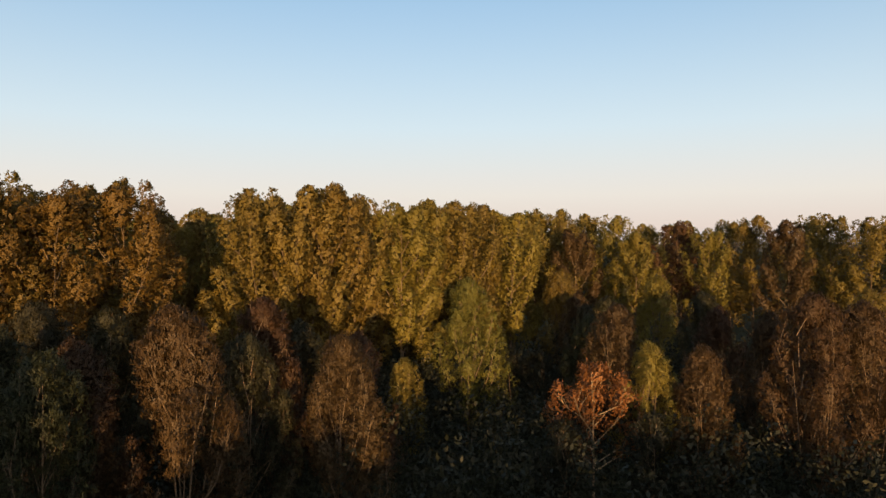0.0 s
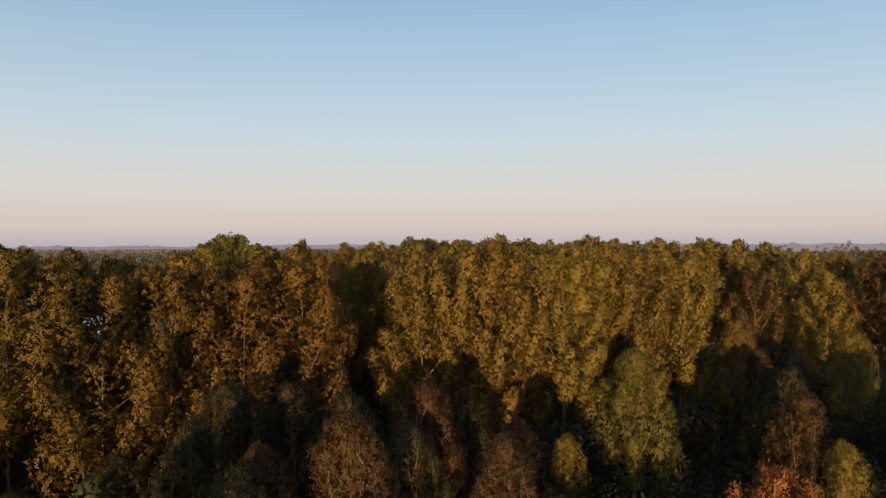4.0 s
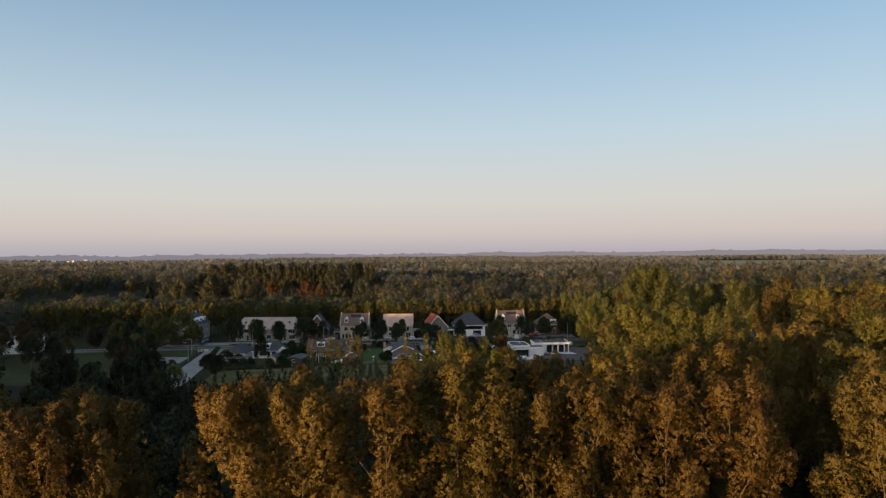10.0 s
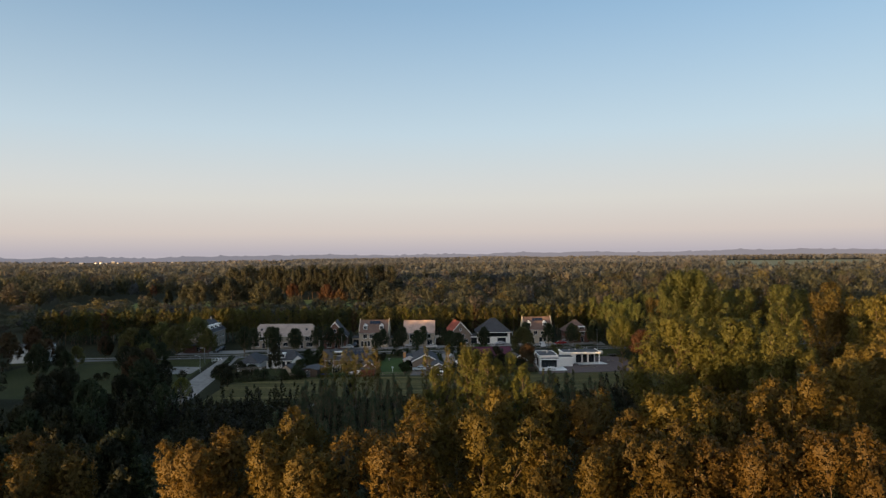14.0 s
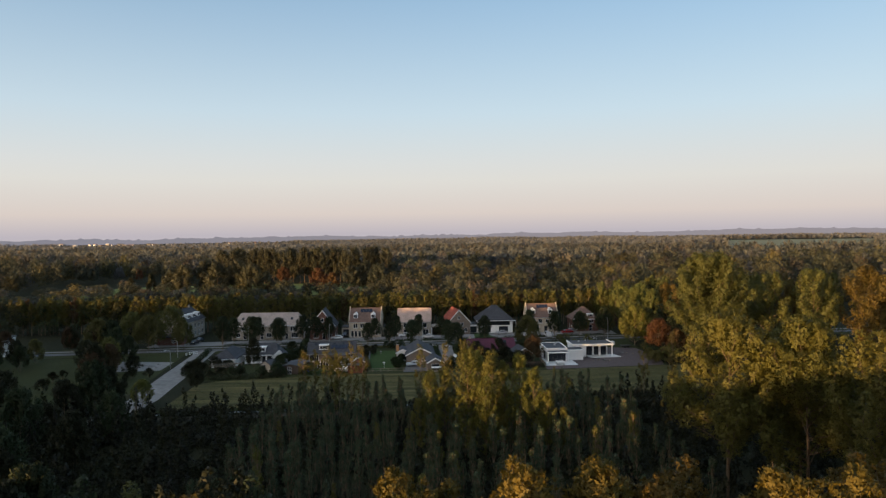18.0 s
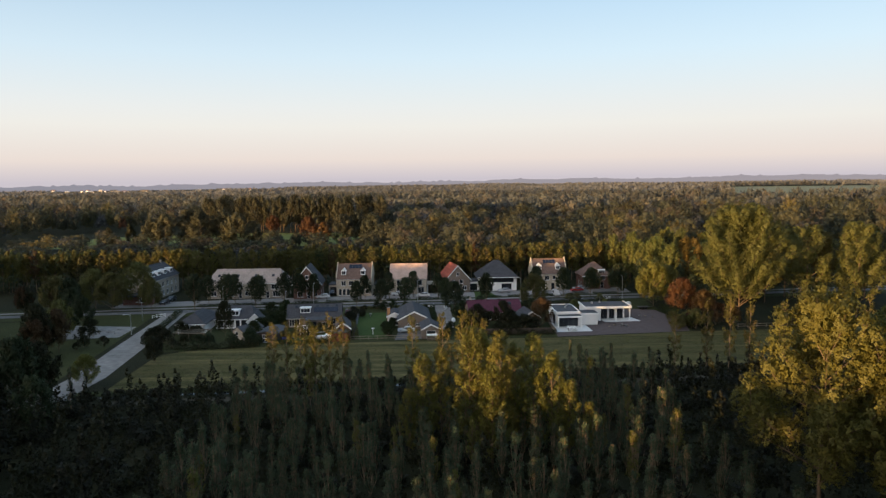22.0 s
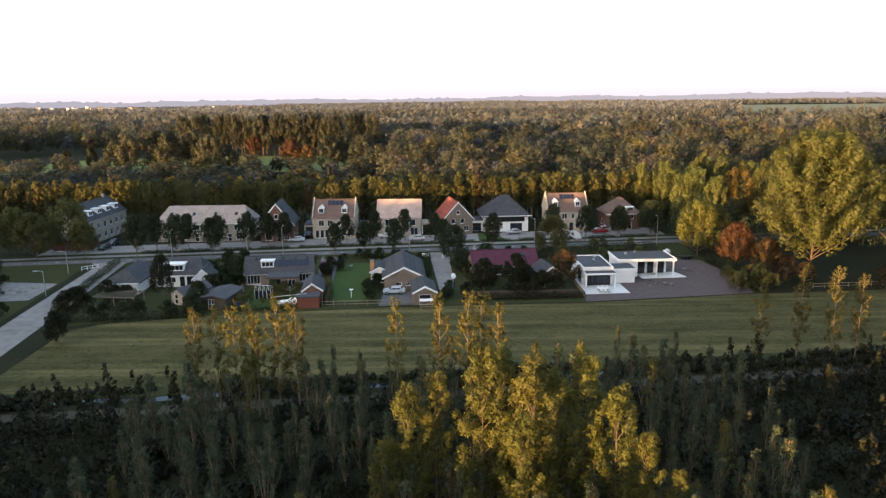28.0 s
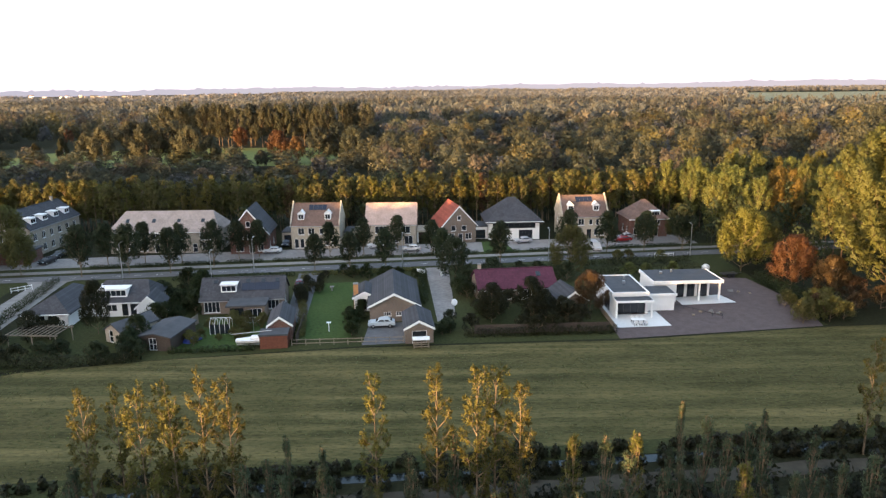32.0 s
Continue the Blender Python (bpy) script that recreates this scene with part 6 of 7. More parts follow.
hedge(-26.6, 255.4, -20.6, 221.5, 1.3, 1.3, "loose border of green shrubs along the lawn", LEAF_OLIVE)
hedge(-3.0, 256.0, -2.3, 238.0, 1.5, 1.7, "clipped green hedge beside the drive")
hedge(4.6, 256.0, 5.2, 243.0, 1.4, 1.4, "clipped green hedge beside the drive")
hedge(5.0, 221.6, 27.6, 222.8, 1.0, 1.4, "dark mixed hedge at the meadow's edge", LEAF_DARK)
hedge(-64.0, 210.6, -43.0, 213.0, 1.8, 1.5, "dark overgrown hedge at the meadow's edge", LEAF_DARK)
hedge(-38.5, 216.2, -27.0, 217.0, 0.9, 1.0, "low green hedge behind the lawn")
hedge(-25.0, 257.5, -4.0, 260.0, 1.2, 0.9, "low hedge between garden and road", LEAF_OLIVE)
hedge(-52.0, 254.0, -29.5, 257.0, 1.2, 1.0, "low hedge between garden and road")
hedge(7.0, 258.5, 24.0, 261.2, 1.3, 1.2, "low hedge between garden and road", LEAF_STREET)
for x in np.arange(-74, 52, 9.5):
    hedge(x, road_y(x) + 8.2, x + 6.6, road_y(x + 6.6) + 8.2, 1.3, 0.75, "low dark planting before the forecourts", LEAF_STREET, "planting_strip")
shrubs(scatter(16, -70, 212, -56, 226), "dark garden shrub beside the white bungalow", LEAF_DARK, 0.6, 1.2, "shrubs round the white bungalow")
shrubs(scatter(8, -50, 236, -41, 252), "rounded green garden shrub", None, 0.6, 1.2, "shrubs by the road gardens")
shrubs(scatter(9, -38, 219, -29, 224), "small green shrub on the back lawn", LEAF_OLIVE, 0.35, 0.7, "shrubs on the back lawn")
shrubs(scatter(12, -14.6, 222, -11.6, 234), "green garden shrub beside the lawn", None, 0.4, 0.8, "shrubs beside the lawn")
shrubs(scatter(22, 4.5, 223, 27, 235), "dense dark green garden shrub", LEAF_DARK, 0.6, 1.3, "shrubs of the maroon bungalow")
shrubs([(4.3, 243.2), (5.4, 240.5), (8.2, 229.5), (18.5, 236.0)], "bright green rounded shrub", LEAF_HEDGE, 0.9, 1.3, "bright shrubs")
shrubs([(38.5, 265.4), (41.0, 265.8), (48.0, 266.2)], "pale green rounded shrub at the roadside", LEAF_OLIVE, 0.7, 0.9, "roadside shrubs")
shrubs([(63, 231), (66, 233), (70, 232), (72, 236), (75, 233), (90, 230), (94, 232), (87, 226), (98, 228)], "brown-green shrub under the big poplar", LEAF_BROWN, 0.9, 1.6, "shrubs under the poplar")
shrubs(scatter(14, -104, 196, -76, 236), "dark rough bush on the bare plot", LEAF_DARK, 0.6, 1.3, "bushes on the bare plot")
shrubs(scatter(16, -56, 213, -42, 219), "dark overgrown shrub by the sheds", LEAF_STREET, 0.5, 1.1, "shrubs by the sheds")
shrubs(scatter(10, -46, 228, -40.5, 238), "dense green shrub between two bungalows", LEAF_HEDGE, 0.7, 1.3, "shrubs between the bungalows")
shrubs(scatter(10, -37.5, 225.5, -28, 229), "green shrub before the garden room", LEAF_OLIVE, 0.4, 0.8, "shrubs on the back lawn")
shrubs(scatter(12, -25.5, 236, -21.5, 255), "rounded dark shrub along the drive", LEAF_DARK, 0.5, 0.9, "shrubs along the drive")
shrubs(scatter(10, -2.6, 222, 3.0, 228), "low green shrub at the foot of the drive", LEAF_STREET, 0.4, 0.8, "shrubs at the drive's foot")
shrubs(scatter(14, 5, 247, 26, 258), "dark garden shrub on the road side", LEAF_STREET, 0.6, 1.3, "shrubs on the road side")
shrubs(scatter(14, -20, 253, -4, 257.5), "low green shrub in the front garden", LEAF_HEDGE, 0.4, 0.9, "front garden shrubs")
shrubs(scatter(12, -52, 240, -30, 253), "low shrub in the front garden", LEAF_STREET, 0.4, 0.9, "front garden shrubs")
shrubs(scatter(12, 58, 225, 66, 236), "rough green shrub beside the gravel yard", LEAF_OLIVE, 0.7, 1.4, "shrubs beside the yard")
hedge(29.0, 254.5, 52.5, 257.5, 1.5, 2.1, "dense dark conifer hedge behind the villa", LEAF_DARK)
shrubs([(38.0, 253.6), (41.5, 254.6), (47.0, 255.2)], "yellow-green rounded shrub before the dark hedge", LEAF_BIG, 0.8, 1.0, "roadside shrubs")
patch("rough_plot", [(-140, 190), (-73.5, 186), (-76.5, 214), (-81.5, 249), (-140, 240)], 0.02, VERGE, "rough grass plot beside the side road")
patch("rubble_plot", [(-95, 222), (-79, 224), (-80, 236), (-97, 238)], 0.05, CONCRETE, "bare concrete slab with rubble on the plot")
for x, y, s in ((-84, 230, 1.0), (-86.5, 231.5, 0.8), (-83, 233, 0.6), (-88, 228, 0.7), (-81.5, 228, 0.5), (-91, 233, 0.9)):
    bm = bmesh.new()
    bmesh.ops.create_icosphere(bm, subdivisions=2, radius=1.2 * s)
    for vv in bm.verts:
        vv.co *= 1 + 0.3 * noise.noise(vv.co * 1.7 + Vector((x, y, 0)))
        vv.co.z = max(-0.1, vv.co.z * 0.45)
    me = bpy.data.meshes.new("rubble_heap")
    bm.to_mesh(me)
    bm.free()
    me.materials.append(CONCRETE)
    o = new("rubble_heap", me)
    o.matrix_basis = pose(x, y, 0.06, 0, 0, s * 90)
    tagged(o, "low heap of grey rubble on the bare plot", "rubble", "rubble heaps")

# vehicles
TYRE = paint("tyre_rubber", (0.02, 0.02, 0.02), 0.9)
LAMP_GLASS = paint("headlight_glass", (0.6, 0.6, 0.6), 0.15)
LAMP_RED = paint("tail_light", (0.35, 0.02, 0.02), 0.2)


def car(x, y, turn_deg, col, label, van=False):
    c = thing("car", pose(x, y, 0.06, 0, 0, turn_deg), label, "car", "parked cars")
    m = paint("car_paint", col, 0.25)
    prof = [(-2.1, 0.35), (-2.15, 0.75), (-1.75, 0.95), (-0.9, 1.0), (-0.2, 1.45), (1.1, 1.46), (1.75, 1.02), (2.12, 0.95), (2.15, 0.4)]
    if van:
        prof = [(-2.3, 0.35), (-2.35, 0.85), (-1.6, 1.05), (-1.0, 1.85), (2.2, 1.9), (2.3, 0.4)]
    bm = bmesh.new()
    a = [bm.verts.new((px, -0.86 if pz < 1.1 else -0.68, pz)) for px, pz in prof]
    b = [bm.verts.new((px, 0.86 if pz < 1.1 else 0.68, pz)) for px, pz in prof]
    bm.faces.new(a), bm.faces.new(b[::-1])
    for i in range(len(prof)):
        j = (i + 1) % len(prof)
        bm.faces.new((a[j], a[i], b[i], b[j]))
    bmesh.ops.recalc_face_normals(bm, faces=bm.faces)
    bmesh.ops.bevel(bm, geom=list(bm.edges), offset=0.06, segments=2, affect="EDGES")
    part("body", bm, m, c)
    top = 1.36 if not van else 1.7
    for s in (-1, 1):
        bm = bmesh.new()
        q = [(-0.72, 1.04), (-0.18, top), (0.42, top), (0.42, 1.04)], [(0.5, 1.04), (0.5, top), (1.05, top), (1.5, 1.06)]
        for quad in q:
            vs = [bm.verts.new((px, s * ((0.87 if pz < 1.1 else 0.72) + 0.004), pz)) for px, pz in quad]
            bm.faces.new(vs if s < 0 else vs[::-1])
        part("side_window", bm, GLASS, c)
    for nm, q in (("windscreen", ((-0.86, 1.05), (-0.26, top))), ("rear_window", ((1.66, 1.1), (1.18, top)))):
        bm = bmesh.new()
        off = -0.03 if nm == "windscreen" else 0.03
        vs = [bm.verts.new((q[0][0] + off, -0.72, q[0][1])), bm.verts.new((q[0][0] + off, 0.72, q[0][1])), bm.verts.new((q[1][0] + off, 0.6, q[1][1])), bm.verts.new((q[1][0] + off, -0.6, q[1][1]))]
        bm.faces.new(vs)
        part(nm, bm, GLASS, c)
    for wx in (-1.35, 1.35):
        for s in (-1, 1):
            bm = bmesh.new()
            bmesh.ops.create_cone(bm, cap_ends=True, segments=16, radius1=0.31, radius2=0.31, depth=0.2, matrix=pose(wx, s * 0.78, 0.31, 90, 0, 0))
            w = part("wheel", bm, TYRE, c)
            bm = bmesh.new()
            bmesh.ops.create_cone(bm, cap_ends=True, segments=12, radius1=0.19, radius2=0.16, depth=0.03, matrix=pose(wx, s * 0.89, 0.31, 90 * s, 0, 0))
            part("rim", bm, GALV, w)
    for s in (-1, 1):
        part("headlight", box(bmesh.new(), -2.17, s * 0.62 - 0.17, 0.66, -2.06, s * 0.62 + 0.17, 0.8, 0.02), LAMP_GLASS, c)
        part("tail_light", box(bmesh.new(), 2.08, s * 0.66 - 0.13, 0.7, 2.18, s * 0.66 + 0.13, 0.86, 0.02), LAMP_RED, c)


car(-8.7, 226.6, 3, (0.42, 0.48, 0.52), "silver-blue saloon car in a back yard")
car(-14.6, 280.6, 8, (0.65, 0.65, 0.66), "white hatchback car on a paved forecourt")
car(-6.2, 277.2, 5, (0.6, 0.6, 0.6), "white estate car on a paved forecourt")
car(-38.3, 276.6, 6, (0.6, 0.61, 0.62), "white car parked before the red-brick house")
car(-36.6, 284.0, 90, (0.03, 0.035, 0.05), "dark blue car beside the cream house")
car(-26.2, 248.4, 96, (0.08, 0.012, 0.02), "dark maroon car on an asphalt drive")
car(44.6, 284.6, 10, (0.28, 0.015, 0.015), "bright red car beside the cream house")
car(46.0, 287.6, 10, (0.3, 0.31, 0.33), "grey car beside the brick house")
car(36.4, 277.0, 95, (0.55, 0.55, 0.55), "white van at the roadside", True)
car(-86.0, 269.0, 80, (0.025, 0.025, 0.028), "black car by the corner house")
car(-86.5, 275.0, 85, (0.05, 0.055, 0.06), "dark grey car by the corner house")
car(20.5, 284.5, 12, (0.4, 0.4, 0.42), "grey car before the white house")

# boat on the lawn
bt = thing("boat", pose(-27.0, 218.6, 0.05, 0, 0, 2), "small white sailing boat on a trailer", "boat")
bm = bmesh.new()
sec = []
for i in range(9):
    f = i / 8
    w, zt, zb = 0.95 * math.sin(math.pi * (0.12 + 0.62 * f)) * (1 if f < 0.75 else 1 - ((f - 0.75) / 0.25) ** 2 * 0.95), 1.15 + 0.25 * f * f, 0.5 + 0.5 * max(0, f - 0.6)
    sec.append([bm.verts.new((-2.6 + 5.2 * f, yy * w, zz)) for yy, zz in ((-1, zt), (-0.8, (zt + zb) / 2), (0, zb), (0.8, (zt + zb) / 2), (1, zt))])
for p, q in zip(sec, sec[1:]):
    for i in range(4):
        bm.faces.new((p[i], q[i], q[i + 1], p[i + 1]))
    bm.faces.new((p[4], q[4], q[0], p[0]))
bm.faces.new(sec[0])
bmesh.ops.recalc_face_normals(bm, faces=bm.faces)
part("hull", bm, WHITE, bt)
part("cabin", box(bmesh.new(), -0.4, -0.5, 1.2, 1.2, 0.5, 1.62, 0.08), WHITE, bt)
v_, f_ = [], []
tube(v_, f_, (-3.2, 0.1, 1.9), (2.8, -0.1, 2.5), 0.05, 0.04, 8)
mesh_obj("mast", v_, f_, GALV, bt)
part("trailer_frame", box(bmesh.new(), -2.4, -0.4, 0.34, 3.0, 0.4, 0.5, 0.03), GALV, bt)
for s in (-0.8, 0.8):
    bm = bmesh.new()
    bmesh.ops.create_cone(bm, cap_ends=True, segments=14, radius1=0.3, radius2=0.3, depth=0.18, matrix=pose(-0.5, s, 0.3, 90, 0, 0))
    part("wheel", bm, TYRE, bt)


def lamp(x, y, h, a, label="tall grey street lamp on a slim pole"):
    l = thing("street_lamp", pose(x, y, 0, 0, 0, a), label, "street lamp", "street lamps")
    v1, f1 = [], []
    limb(v1, f1, [(0, 0, 0), (0, 0, h * 0.5), (0, 0, h)], 0.09, 0.06, 8)
    mesh_obj("pole", v1, f1, GALV, l)
    v1, f1 = [], []
    limb(v1, f1, [(0, 0, h - 0.05), (0.5, 0, h + 0.15), (1.2, 0, h + 0.2)], 0.045, 0.04, 6)
    mesh_obj("arm", v1, f1, GALV, l)
    part("lantern", box(bmesh.new(), 1.0, -0.13, h + 0.12, 1.7, 0.13, h + 0.27, 0.03), GALV, l, "pale grey lantern")


for x, y, h, a in ((-38.2, 260.4, 7.0, 90), (-7.4, 262.9, 7.0, 90), (-77.3, 227.0, 5.0, 200), (-64, 257.0, 7.0, 90), (24.0, 266.6, 7.0, 90), (56.0, 270.5, 7.0, 90), (-45.4, 255.4, 5.5, 90), (-82, 244, 5.0, 180)):
    lamp(x, y, h, a)


def rail_fence(name, x0, y0, x1, y1, h, step, rails, mat, label, w=0.09):
    n = max(1, round(math.hypot(x1 - x0, y1 - y0) / step))
    L = math.hypot(x1 - x0, y1 - y0)
    fe = thing(name, pose(x0, y0, 0, 0, 0, math.degrees(math.atan2(y1 - y0, x1 - x0))), label, "fence")
    for i in range(n + 1):
        part("post", box(bmesh.new(), L * i / n - w / 2, -w / 2, 0, L * i / n + w / 2, w / 2, h), mat, fe)
    for k in range(rails):
        z = h * (k + 0.75) / rails - 0.06
        part("rail", box(bmesh.new(), 0, -w / 2 - 0.03, z, L, -w / 2, z + 0.1), mat, fe)


def board_fence(x0, y0, x1, y1, h, mat, label):
    n = max(1, round(math.hypot(x1 - x0, y1 - y0) / 1.8))
    L = math.hypot(x1 - x0, y1 - y0)
    fe = thing("board_fence", pose(x0, y0, 0, 0, 0, math.degrees(math.atan2(y1 - y0, x1 - x0))), label, "fence")
    for i in range(n):
        part("panel", box(bmesh.new(), L * i / n + 0.06, -0.03, 0.06, L * (i + 1) / n - 0.06, 0.03, h), mat, fe)
    for i in range(n + 1):
        part("post", box(bmesh.new(), L * i / n - 0.05, -0.05, 0, L * i / n + 0.05, 0.05, h + 0.08), mat, fe)


rail_fence("garden_fence", -21.4, 218.7, -4.8, 219.6, 1.1, 2.1, 2, WOOD, "weathered grey post-and-rail garden fence")
rail_fence("white_railing", 47.8, 269.3, 52.0, 269.6, 1.0, 1.0, 2, WHITE, "short white railing beside the road")
rail_fence("white_railing", -80.6, 247.0, -78.0, 249.4, 1.0, 1.2, 2, WHITE, "short white bridge railing at the side road")
rail_fence("field_fence", 74.0, 228.0, 96.0, 230.0, 1.1, 2.4, 2, WOOD, "grey timber fence under the big poplar")
board_fence(28.0, 223.6, 27.8, 232.4, 1.0, WOOD, "pale timber board fence beside the villa")
board_fence(27.8, 232.4, 28.4, 243.0, 1.0, WOOD, "pale timber board fence beside the villa")
board_fence(-40.2, 218.0, -38.9, 229.0, 1.6, WOOD, "weathered board fence between two gardens")
board_fence(-20.8, 219.0, -21.6, 229.0, 1.5, DARK_WOOD, "dark board fence beside the lawn")
board_fence(6.0, 222.8, 27.0, 223.8, 1.5, DARK_WOOD, "dark board fence behind the meadow hedge")
for x, y, a in ((-2.6, 256.6, 20), (0.7, 255.6, -20)):
    w_ = thing("gate_wall", pose(x, y, 0, 0, 0, 90 + a), "low white curved wall beside the drive", "wall", "gate walls")
    for k in range(5):
        part("pier", box(bmesh.new(), k * 0.7, -0.12 + 0.03 * k * k, 0, k * 0.7 + 0.6, 0.12 + 0.03 * k * k, 1.0 - 0.1 * k, 0.02), WHITE, w_)

# the pergola
pg = thing("pergola", pose(-63.4, 218.4, 0, 0, 0, -4), "open grey timber pergola beside the bungalow", "pergola")
for x in (0, 3.7, 7.4):
    for y in (0, 4.0):
        part("post", box(bmesh.new(), x, y, 0, x + 0.12, y + 0.12, 2.1), WOOD, pg)
for y in (0, 4.0):
    part("beam", box(bmesh.new(), -0.3, y, 2.1, 7.8, y + 0.12, 2.28), WOOD, pg)
for k in range(11):
    part("slat", box(bmesh.new(), k * 0.74, -0.4, 2.28, k * 0.74 + 0.07, 4.5, 2.42), WOOD, pg)
# glasshouse
gh = thing("glasshouse", pose(-35.2, 223.6, 0, 0, 0, 6), "small white-framed garden glasshouse", "glasshouse")
for x in (0, 0.75, 1.5, 2.25, 3.0):
    for y in (0, 2.3):
        part("post", box(bmesh.new(), x, y, 0, x + 0.05, y + 0.05, 1.7), WHITE, gh)
    part("rafter", slab(bmesh.new(), [(x, 0, 1.72), (x + 0.05, 0, 1.72), (x + 0.05, 1.17, 2.35), (x, 1.17, 2.35)], 0.05), WHITE, gh)
    part("rafter", slab(bmesh.new(), [(x, 1.17, 2.35), (x + 0.05, 1.17, 2.35), (x + 0.05, 2.35, 1.72), (x, 2.35, 1.72)], 0.05), WHITE, gh)
for k in range(4):
    part("pane", box(bmesh.new(), k * 0.75 + 0.06, 0.01, 0.1, k * 0.75 + 0.74, 0.025, 1.65), GLASS, gh)
part("ridge", box(bmesh.new(), 0, 1.13, 2.33, 3.05, 1.21, 2.4), WHITE, gh)
# blue cover beside the long shed
bm = bmesh.new()
bmesh.ops.create_grid(bm, x_segments=10, y_segments=8, size=1.4)
for vv in bm.verts:
    vv.co.z = 0.9 - 0.35 * (abs(vv.co.x) / 1.4) ** 3 - 0.4 * (abs(vv.co.y) / 1.4) ** 3 + 0.12 * noise.noise(vv.co * 2)
bmesh.ops.solidify(bm, geom=bm.faces[:], thickness=0.4)
me = bpy.data.meshes.new("tarpaulin")
bm.to_mesh(me)
bm.free()
me.materials.append(paint("blue_tarpaulin", (0.03, 0.06, 0.30), 0.5))
o = new("tarpaulin", me)
o.matrix_basis = pose(-37.6, 221.5, -0.25, 0, 0, 60)
tagged(o, "blue tarpaulin over a stack beside the shed", "cover")
# clothes dryer, bird table, dish
for x, y, lab in ((-28.6, 224.5, "rotary clothes dryer on the back lawn"), ):
    d = thing("clothes_dryer", pose(x, y, 0), lab, "clothes dryer")
    v1, f1 = [], []
    tube(v1, f1, (0, 0, 0), (0, 0, 2.0), 0.03, 0.025, 6)
    mesh_obj("pole", v1, f1, GALV, d)
    for k in range(4):
        v1, f1 = [], []
        a = k * math.pi / 2 + 0.4
        tube(v1, f1, (0, 0, 1.5), (1.2 * math.cos(a), 1.2 * math.sin(a), 2.05), 0.018, 0.015, 5)
        mesh_obj("arm", v1, f1, GALV, d)
d = thing("bird_table", pose(-16.8, 224.5, 0), "white bird table on a post in the lawn", "bird table")
part("post", box(bmesh.new(), -0.05, -0.05, 0, 0.05, 0.05, 1.5), WHITE, d)
part("tray", box(bmesh.new(), -0.35, -0.25, 1.5, 0.35, 0.25, 1.62, 0.02), WHITE, d)
d = thing("garden_post", pose(-19.8, 246.5, 0), "small pale garden ornament on the lawn", "ornament")
part("post", box(bmesh.new(), -0.12, -0.12, 0, 0.12, 0.12, 0.7, 0.03), CONCRETE, d)
part("bowl", box(bmesh.new(), -0.4, -0.4, 0.7, 0.4, 0.4, 0.9, 0.08), CONCRETE, d)
sd = thing("satellite_dish", pose(3.0, 234.6, 0, 0, 0, 30), "white satellite dish beside the drive", "dish")
part("post", box(bmesh.new(), -0.05, -0.05, 0, 0.05, 0.05, 1.2), GALV, sd)
bm = bmesh.new()
bmesh.ops.create_uvsphere(bm, u_segments=16, v_segments=8, radius=0.6)
for vv in bm.verts:
    vv.co.y *= 0.25
part("dish", bm, WHITE, sd, at=pose(0, -0.1, 1.4, -20, 0, 0))
# log store and cage behind the small garage
cg = thing("log_store", pose(-3.2, 217.0, 0, 0, 0, 5), "pale timber log store with a white sheet over it", "log store")
for x in (0, 1.1, 2.2):
    for y in (0, 1.0):
        part("post", box(bmesh.new(), x, y, 0, x + 0.09, y + 0.09, 1.3), WOOD, cg)
for z in (0.25, 0.6, 0.95):
    part("board", box(bmesh.new(), 0, -0.03, z, 2.3, 0.0, z + 0.16), WOOD, cg)
part("sheet", box(bmesh.new(), -0.1, -0.1, 1.3, 2.4, 1.2, 1.5, 0.06), WHITE, cg)
# villa: garden furniture, pool edge, tank, trailer, building stuff
tb = thing("garden_table", pose(32.3, 226.6, 0.12), "white garden table on the terrace", "table")
part("tabletop", box(bmesh.new(), -1.1, -0.5, 0.7, 1.1, 0.5, 0.76, 0.02), WHITE, tb)
for x in (-0.95, 0.9):
    for y in (-0.4, 0.35):
        part("leg", box(bmesh.new(), x, y, 0, x + 0.06, y + 0.06, 0.7), DARK_METAL, tb)
ch = thing("garden_chair", pose(31.6, 227.6, 0.12), "white garden chair on the terrace", "chair", "chairs round the garden table")
part("seat", box(bmesh.new(), -0.22, -0.22, 0.42, 0.22, 0.22, 0.47, 0.015), WHITE, ch)
part("backrest", box(bmesh.new(), -0.22, 0.19, 0.5, 0.22, 0.23, 0.88, 0.015), WHITE, ch)
for x in (-0.2, 0.16):
    for y in (-0.2, 0.17):
        part("leg", box(bmesh.new(), x, y, 0, x + 0.04, y + 0.04, 0.42), DARK_METAL, ch)
for x, y, a in ((32.4, 227.6, 0), (33.2, 227.6, 0), (31.6, 225.6, 180), (32.4, 225.6, 180), (33.2, 225.6, 180)):
    copy_thing(ch, pose(x, y, 0.12, 0, 0, a))
tk = thing("water_tank", pose(54.4, 257.0, 0.06, 0, 0, 20), "round white tank at the yard's edge", "tank")
bm = bmesh.new()
bmesh.ops.create_uvsphere(bm, u_segments=18, v_segments=10, radius=0.8)
for vv in bm.verts:
    vv.co.z = vv.co.z * 0.95 + 0.85
part("vessel", bm, plain("weathered_plastic", (0.52, 0.53, 0.52), 0.5, 0.3, 2.0), tk)
for a in range(3):
    part("leg", box(bmesh.new(), 0.6 * math.cos(a * 2.1) - 0.06, 0.6 * math.sin(a * 2.1) - 0.06, 0, 0.6 * math.cos(a * 2.1) + 0.06, 0.6 * math.sin(a * 2.1) + 0.06, 0.5), GALV, tk)
tr = thing("trailer", pose(57.6, 253.4, 0.06, 0, 0, 12), "dark flat trailer on the gravel", "trailer")
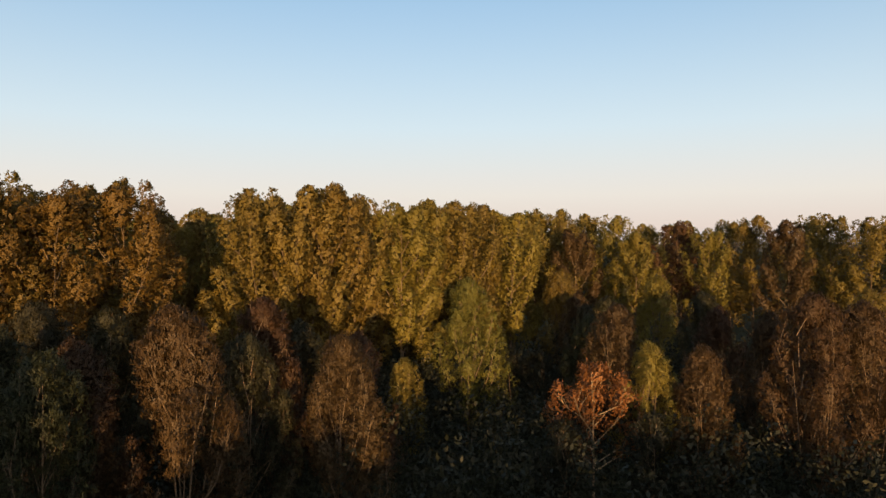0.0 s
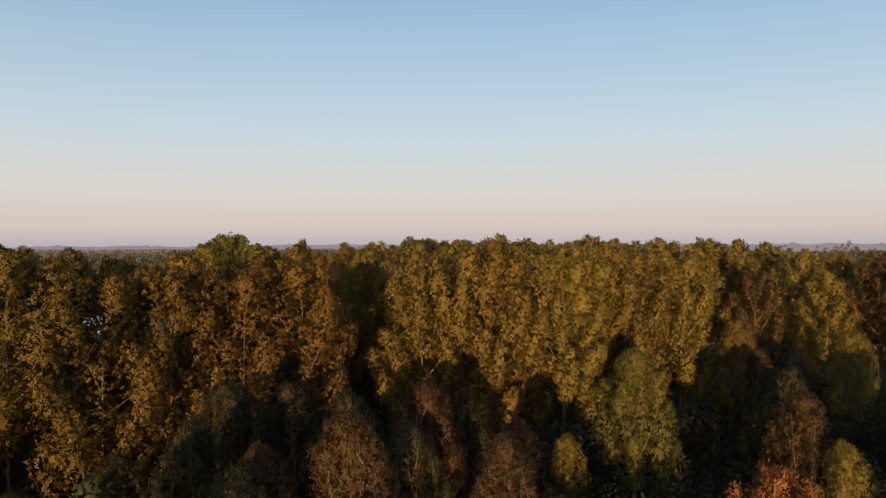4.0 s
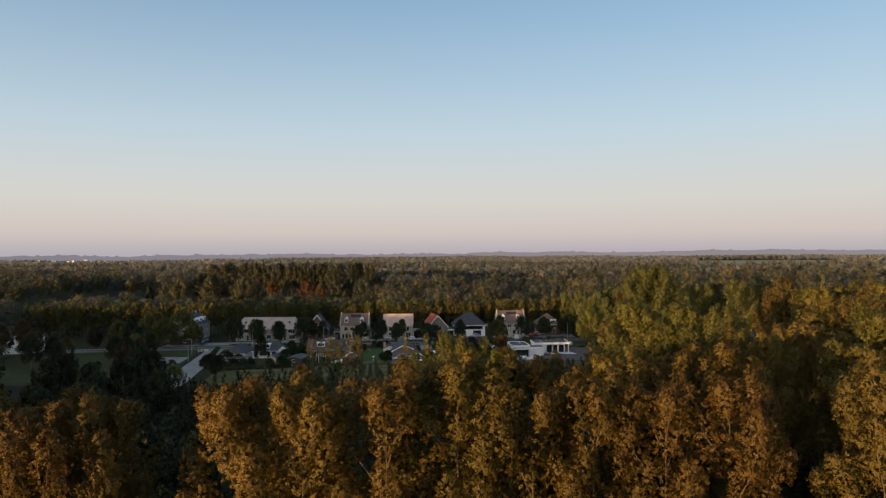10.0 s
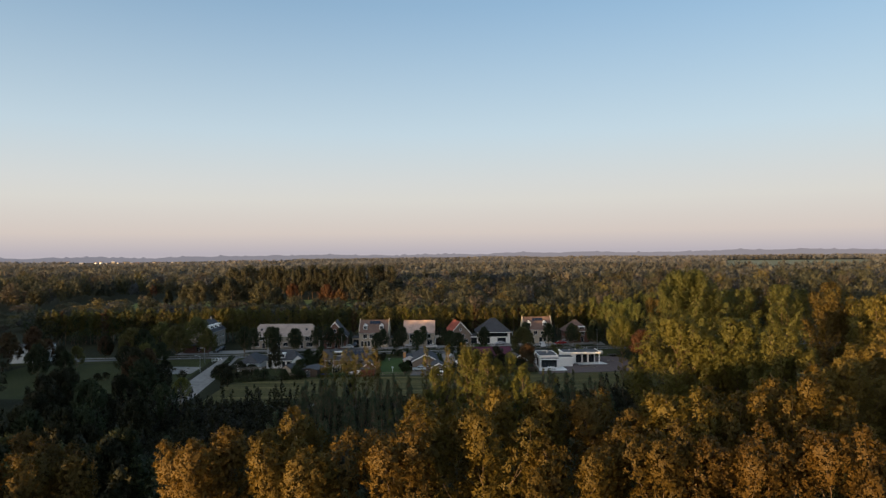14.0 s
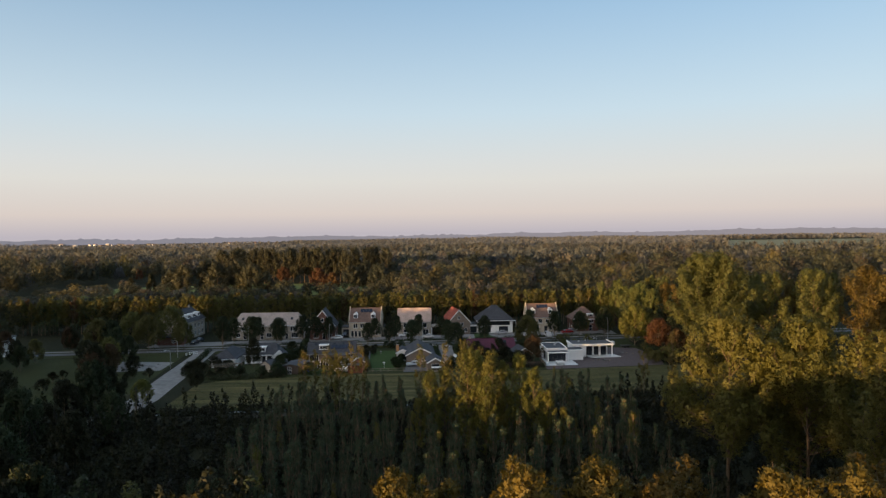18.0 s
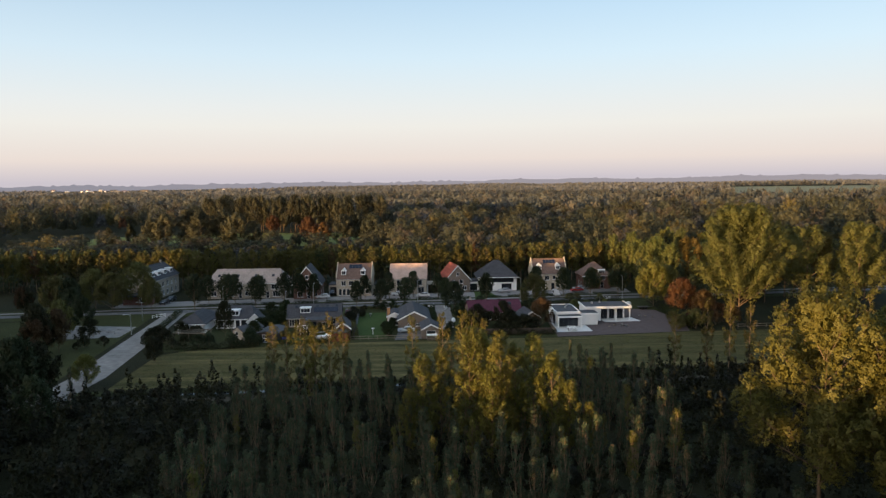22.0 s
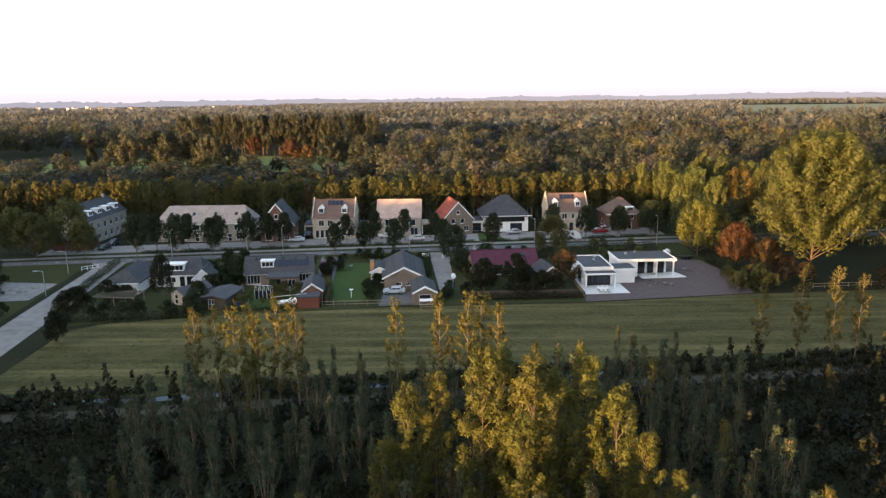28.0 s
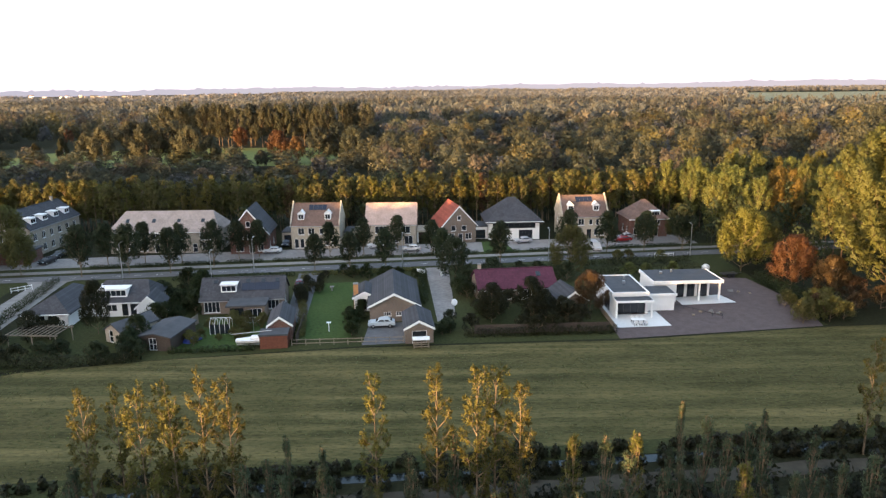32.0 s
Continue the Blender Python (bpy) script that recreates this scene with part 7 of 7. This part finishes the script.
part("bed", box(bmesh.new(), -1.6, -0.8, 0.55, 1.6, 0.8, 0.72, 0.02), DARK_METAL, tr)
part("drawbar", box(bmesh.new(), 1.6, -0.06, 0.5, 2.9, 0.06, 0.6), DARK_METAL, tr)
for x in (-0.5, 0.4):
    for s in (-0.9, 0.9):
        bm = bmesh.new()
        bmesh.ops.create_cone(bm, cap_ends=True, segments=16, radius1=0.36, radius2=0.36, depth=0.2, matrix=pose(x, s, 0.36, 90, 0, 0))
        part("wheel", bm, TYRE, tr)
for x, y, s in ((45.9, 231.6, 1.0), (46.8, 230.8, 0.7), (44.2, 232.2, 0.6), (53.8, 243.4, 0.9), (55.2, 243.0, 0.6), (57.0, 242.0, 0.5), (47.6, 231.8, 0.5), (42.5, 230.6, 0.5)):
    o = thing("stone_pile", pose(x, y, 0.065, 0, 0, x * 40), "small pile of building stone on the gravel", "stone pile", "building leftovers")
    for k in range(4):
        part("stone", box(bmesh.new(), rg.uniform(-0.5, 0.2) * s, rg.uniform(-0.4, 0.2) * s, 0.0, rg.uniform(0.3, 0.7) * s, rg.uniform(0.3, 0.6) * s, rg.uniform(0.15, 0.5) * s, 0.02), WOOD if s < 0.65 else CONCRETE, o)
rail_fence("site_barrier", 40.8, 235.0, 46.5, 228.5, 0.9, 1.6, 1, DARK_METAL, "low dark barrier across the gravel", 0.06)
for k in range(7):
    x, y = 30.8 + rg.random() * 5, 245 + rg.random() * 6
    o = thing("pallet_stack", pose(x, y, 0.065, 0, 0, rg.random() * 90), "stack of pale building boards behind the villa", "stack", "building leftovers")
    for j in range(3):
        part("board", box(bmesh.new(), -0.6, -0.5, j * 0.16, 0.6, 0.5, j * 0.16 + 0.12), WOOD, o)

# ---- far houses ----
fh = []
for k, (wm, rm) in enumerate(((BRICK_BEIGE, ZINC), (BRICK_BEIGE, BITUMEN), (RENDER_WHITE, TILE_BROWN))):
    h = thing("far_house", pose(-600, 2050 + k * 30, 0), "distant pale village house among trees", "house", "far village")
    bm = bmesh.new()
    wall_run(bm, (0, 0, 0), (1, 0, 0), 18, 0, 12, [])
    wall_run(bm, (18, 0, 0), (0, 1, 0), 10, 0, 12, [])
    wall_run(bm, (18, 10, 0), (-1, 0, 0), 18, 0, 12, [])
    wall_run(bm, (0, 10, 0), (0, -1, 0), 10, 0, 12, [])
    part("wall", bm, wm, h)
    part("roof", gable_roof(bmesh.new(), 18, 10, 12, 16), rm, h)
    fh.append(h)
for k in range(150):
    d = rg.uniform(1850, 2700) if k < 100 else rg.uniform(2780, 3150)
    x = (-0.12 - rg.random() * 0.5) * d if k < 100 else (0.34 + rg.random() * 0.3) * d
    o = copy_thing(fh[rg.integers(3)], pose(x, d, 0, 0, 0, rg.uniform(-25, 25)))
    q = 0.4 + 0.3 * rg.random()
    o.scale = (q * (1 + 1.3 * rg.random() ** 3), q, q * 0.95)
# the red-roofed farm and a white house to the west
house("farmhouse", -324, 755, 10, 18, 10, 4.0, 9.5, "x", BRICK_BROWN, TILE_RED, [W(3, 1), W(8, 1), W(14, 1)], label="distant farmhouse with a large red roof")
house("flat_house", -150, 245, 15, 13, 8, 5.4, 5.8, "flat", RENDER_WHITE, BITUMEN, [W(1, 3.2, 1.5, 1.3), W(4, 3.2, 1.5, 1.3), W(7, 3.2, 1.5, 1.3), W(10, 3.2, 1.5, 1.3)], label="white flat-roofed house among dark trees")
house("outbuilding", -98.5, 267.5, 4, 9, 6, 2.6, 2.9, "flat", BRICK_RED, BITUMEN, [W(5, 0.8)], label="low red-brick outbuilding by the crossing", category="outbuilding")
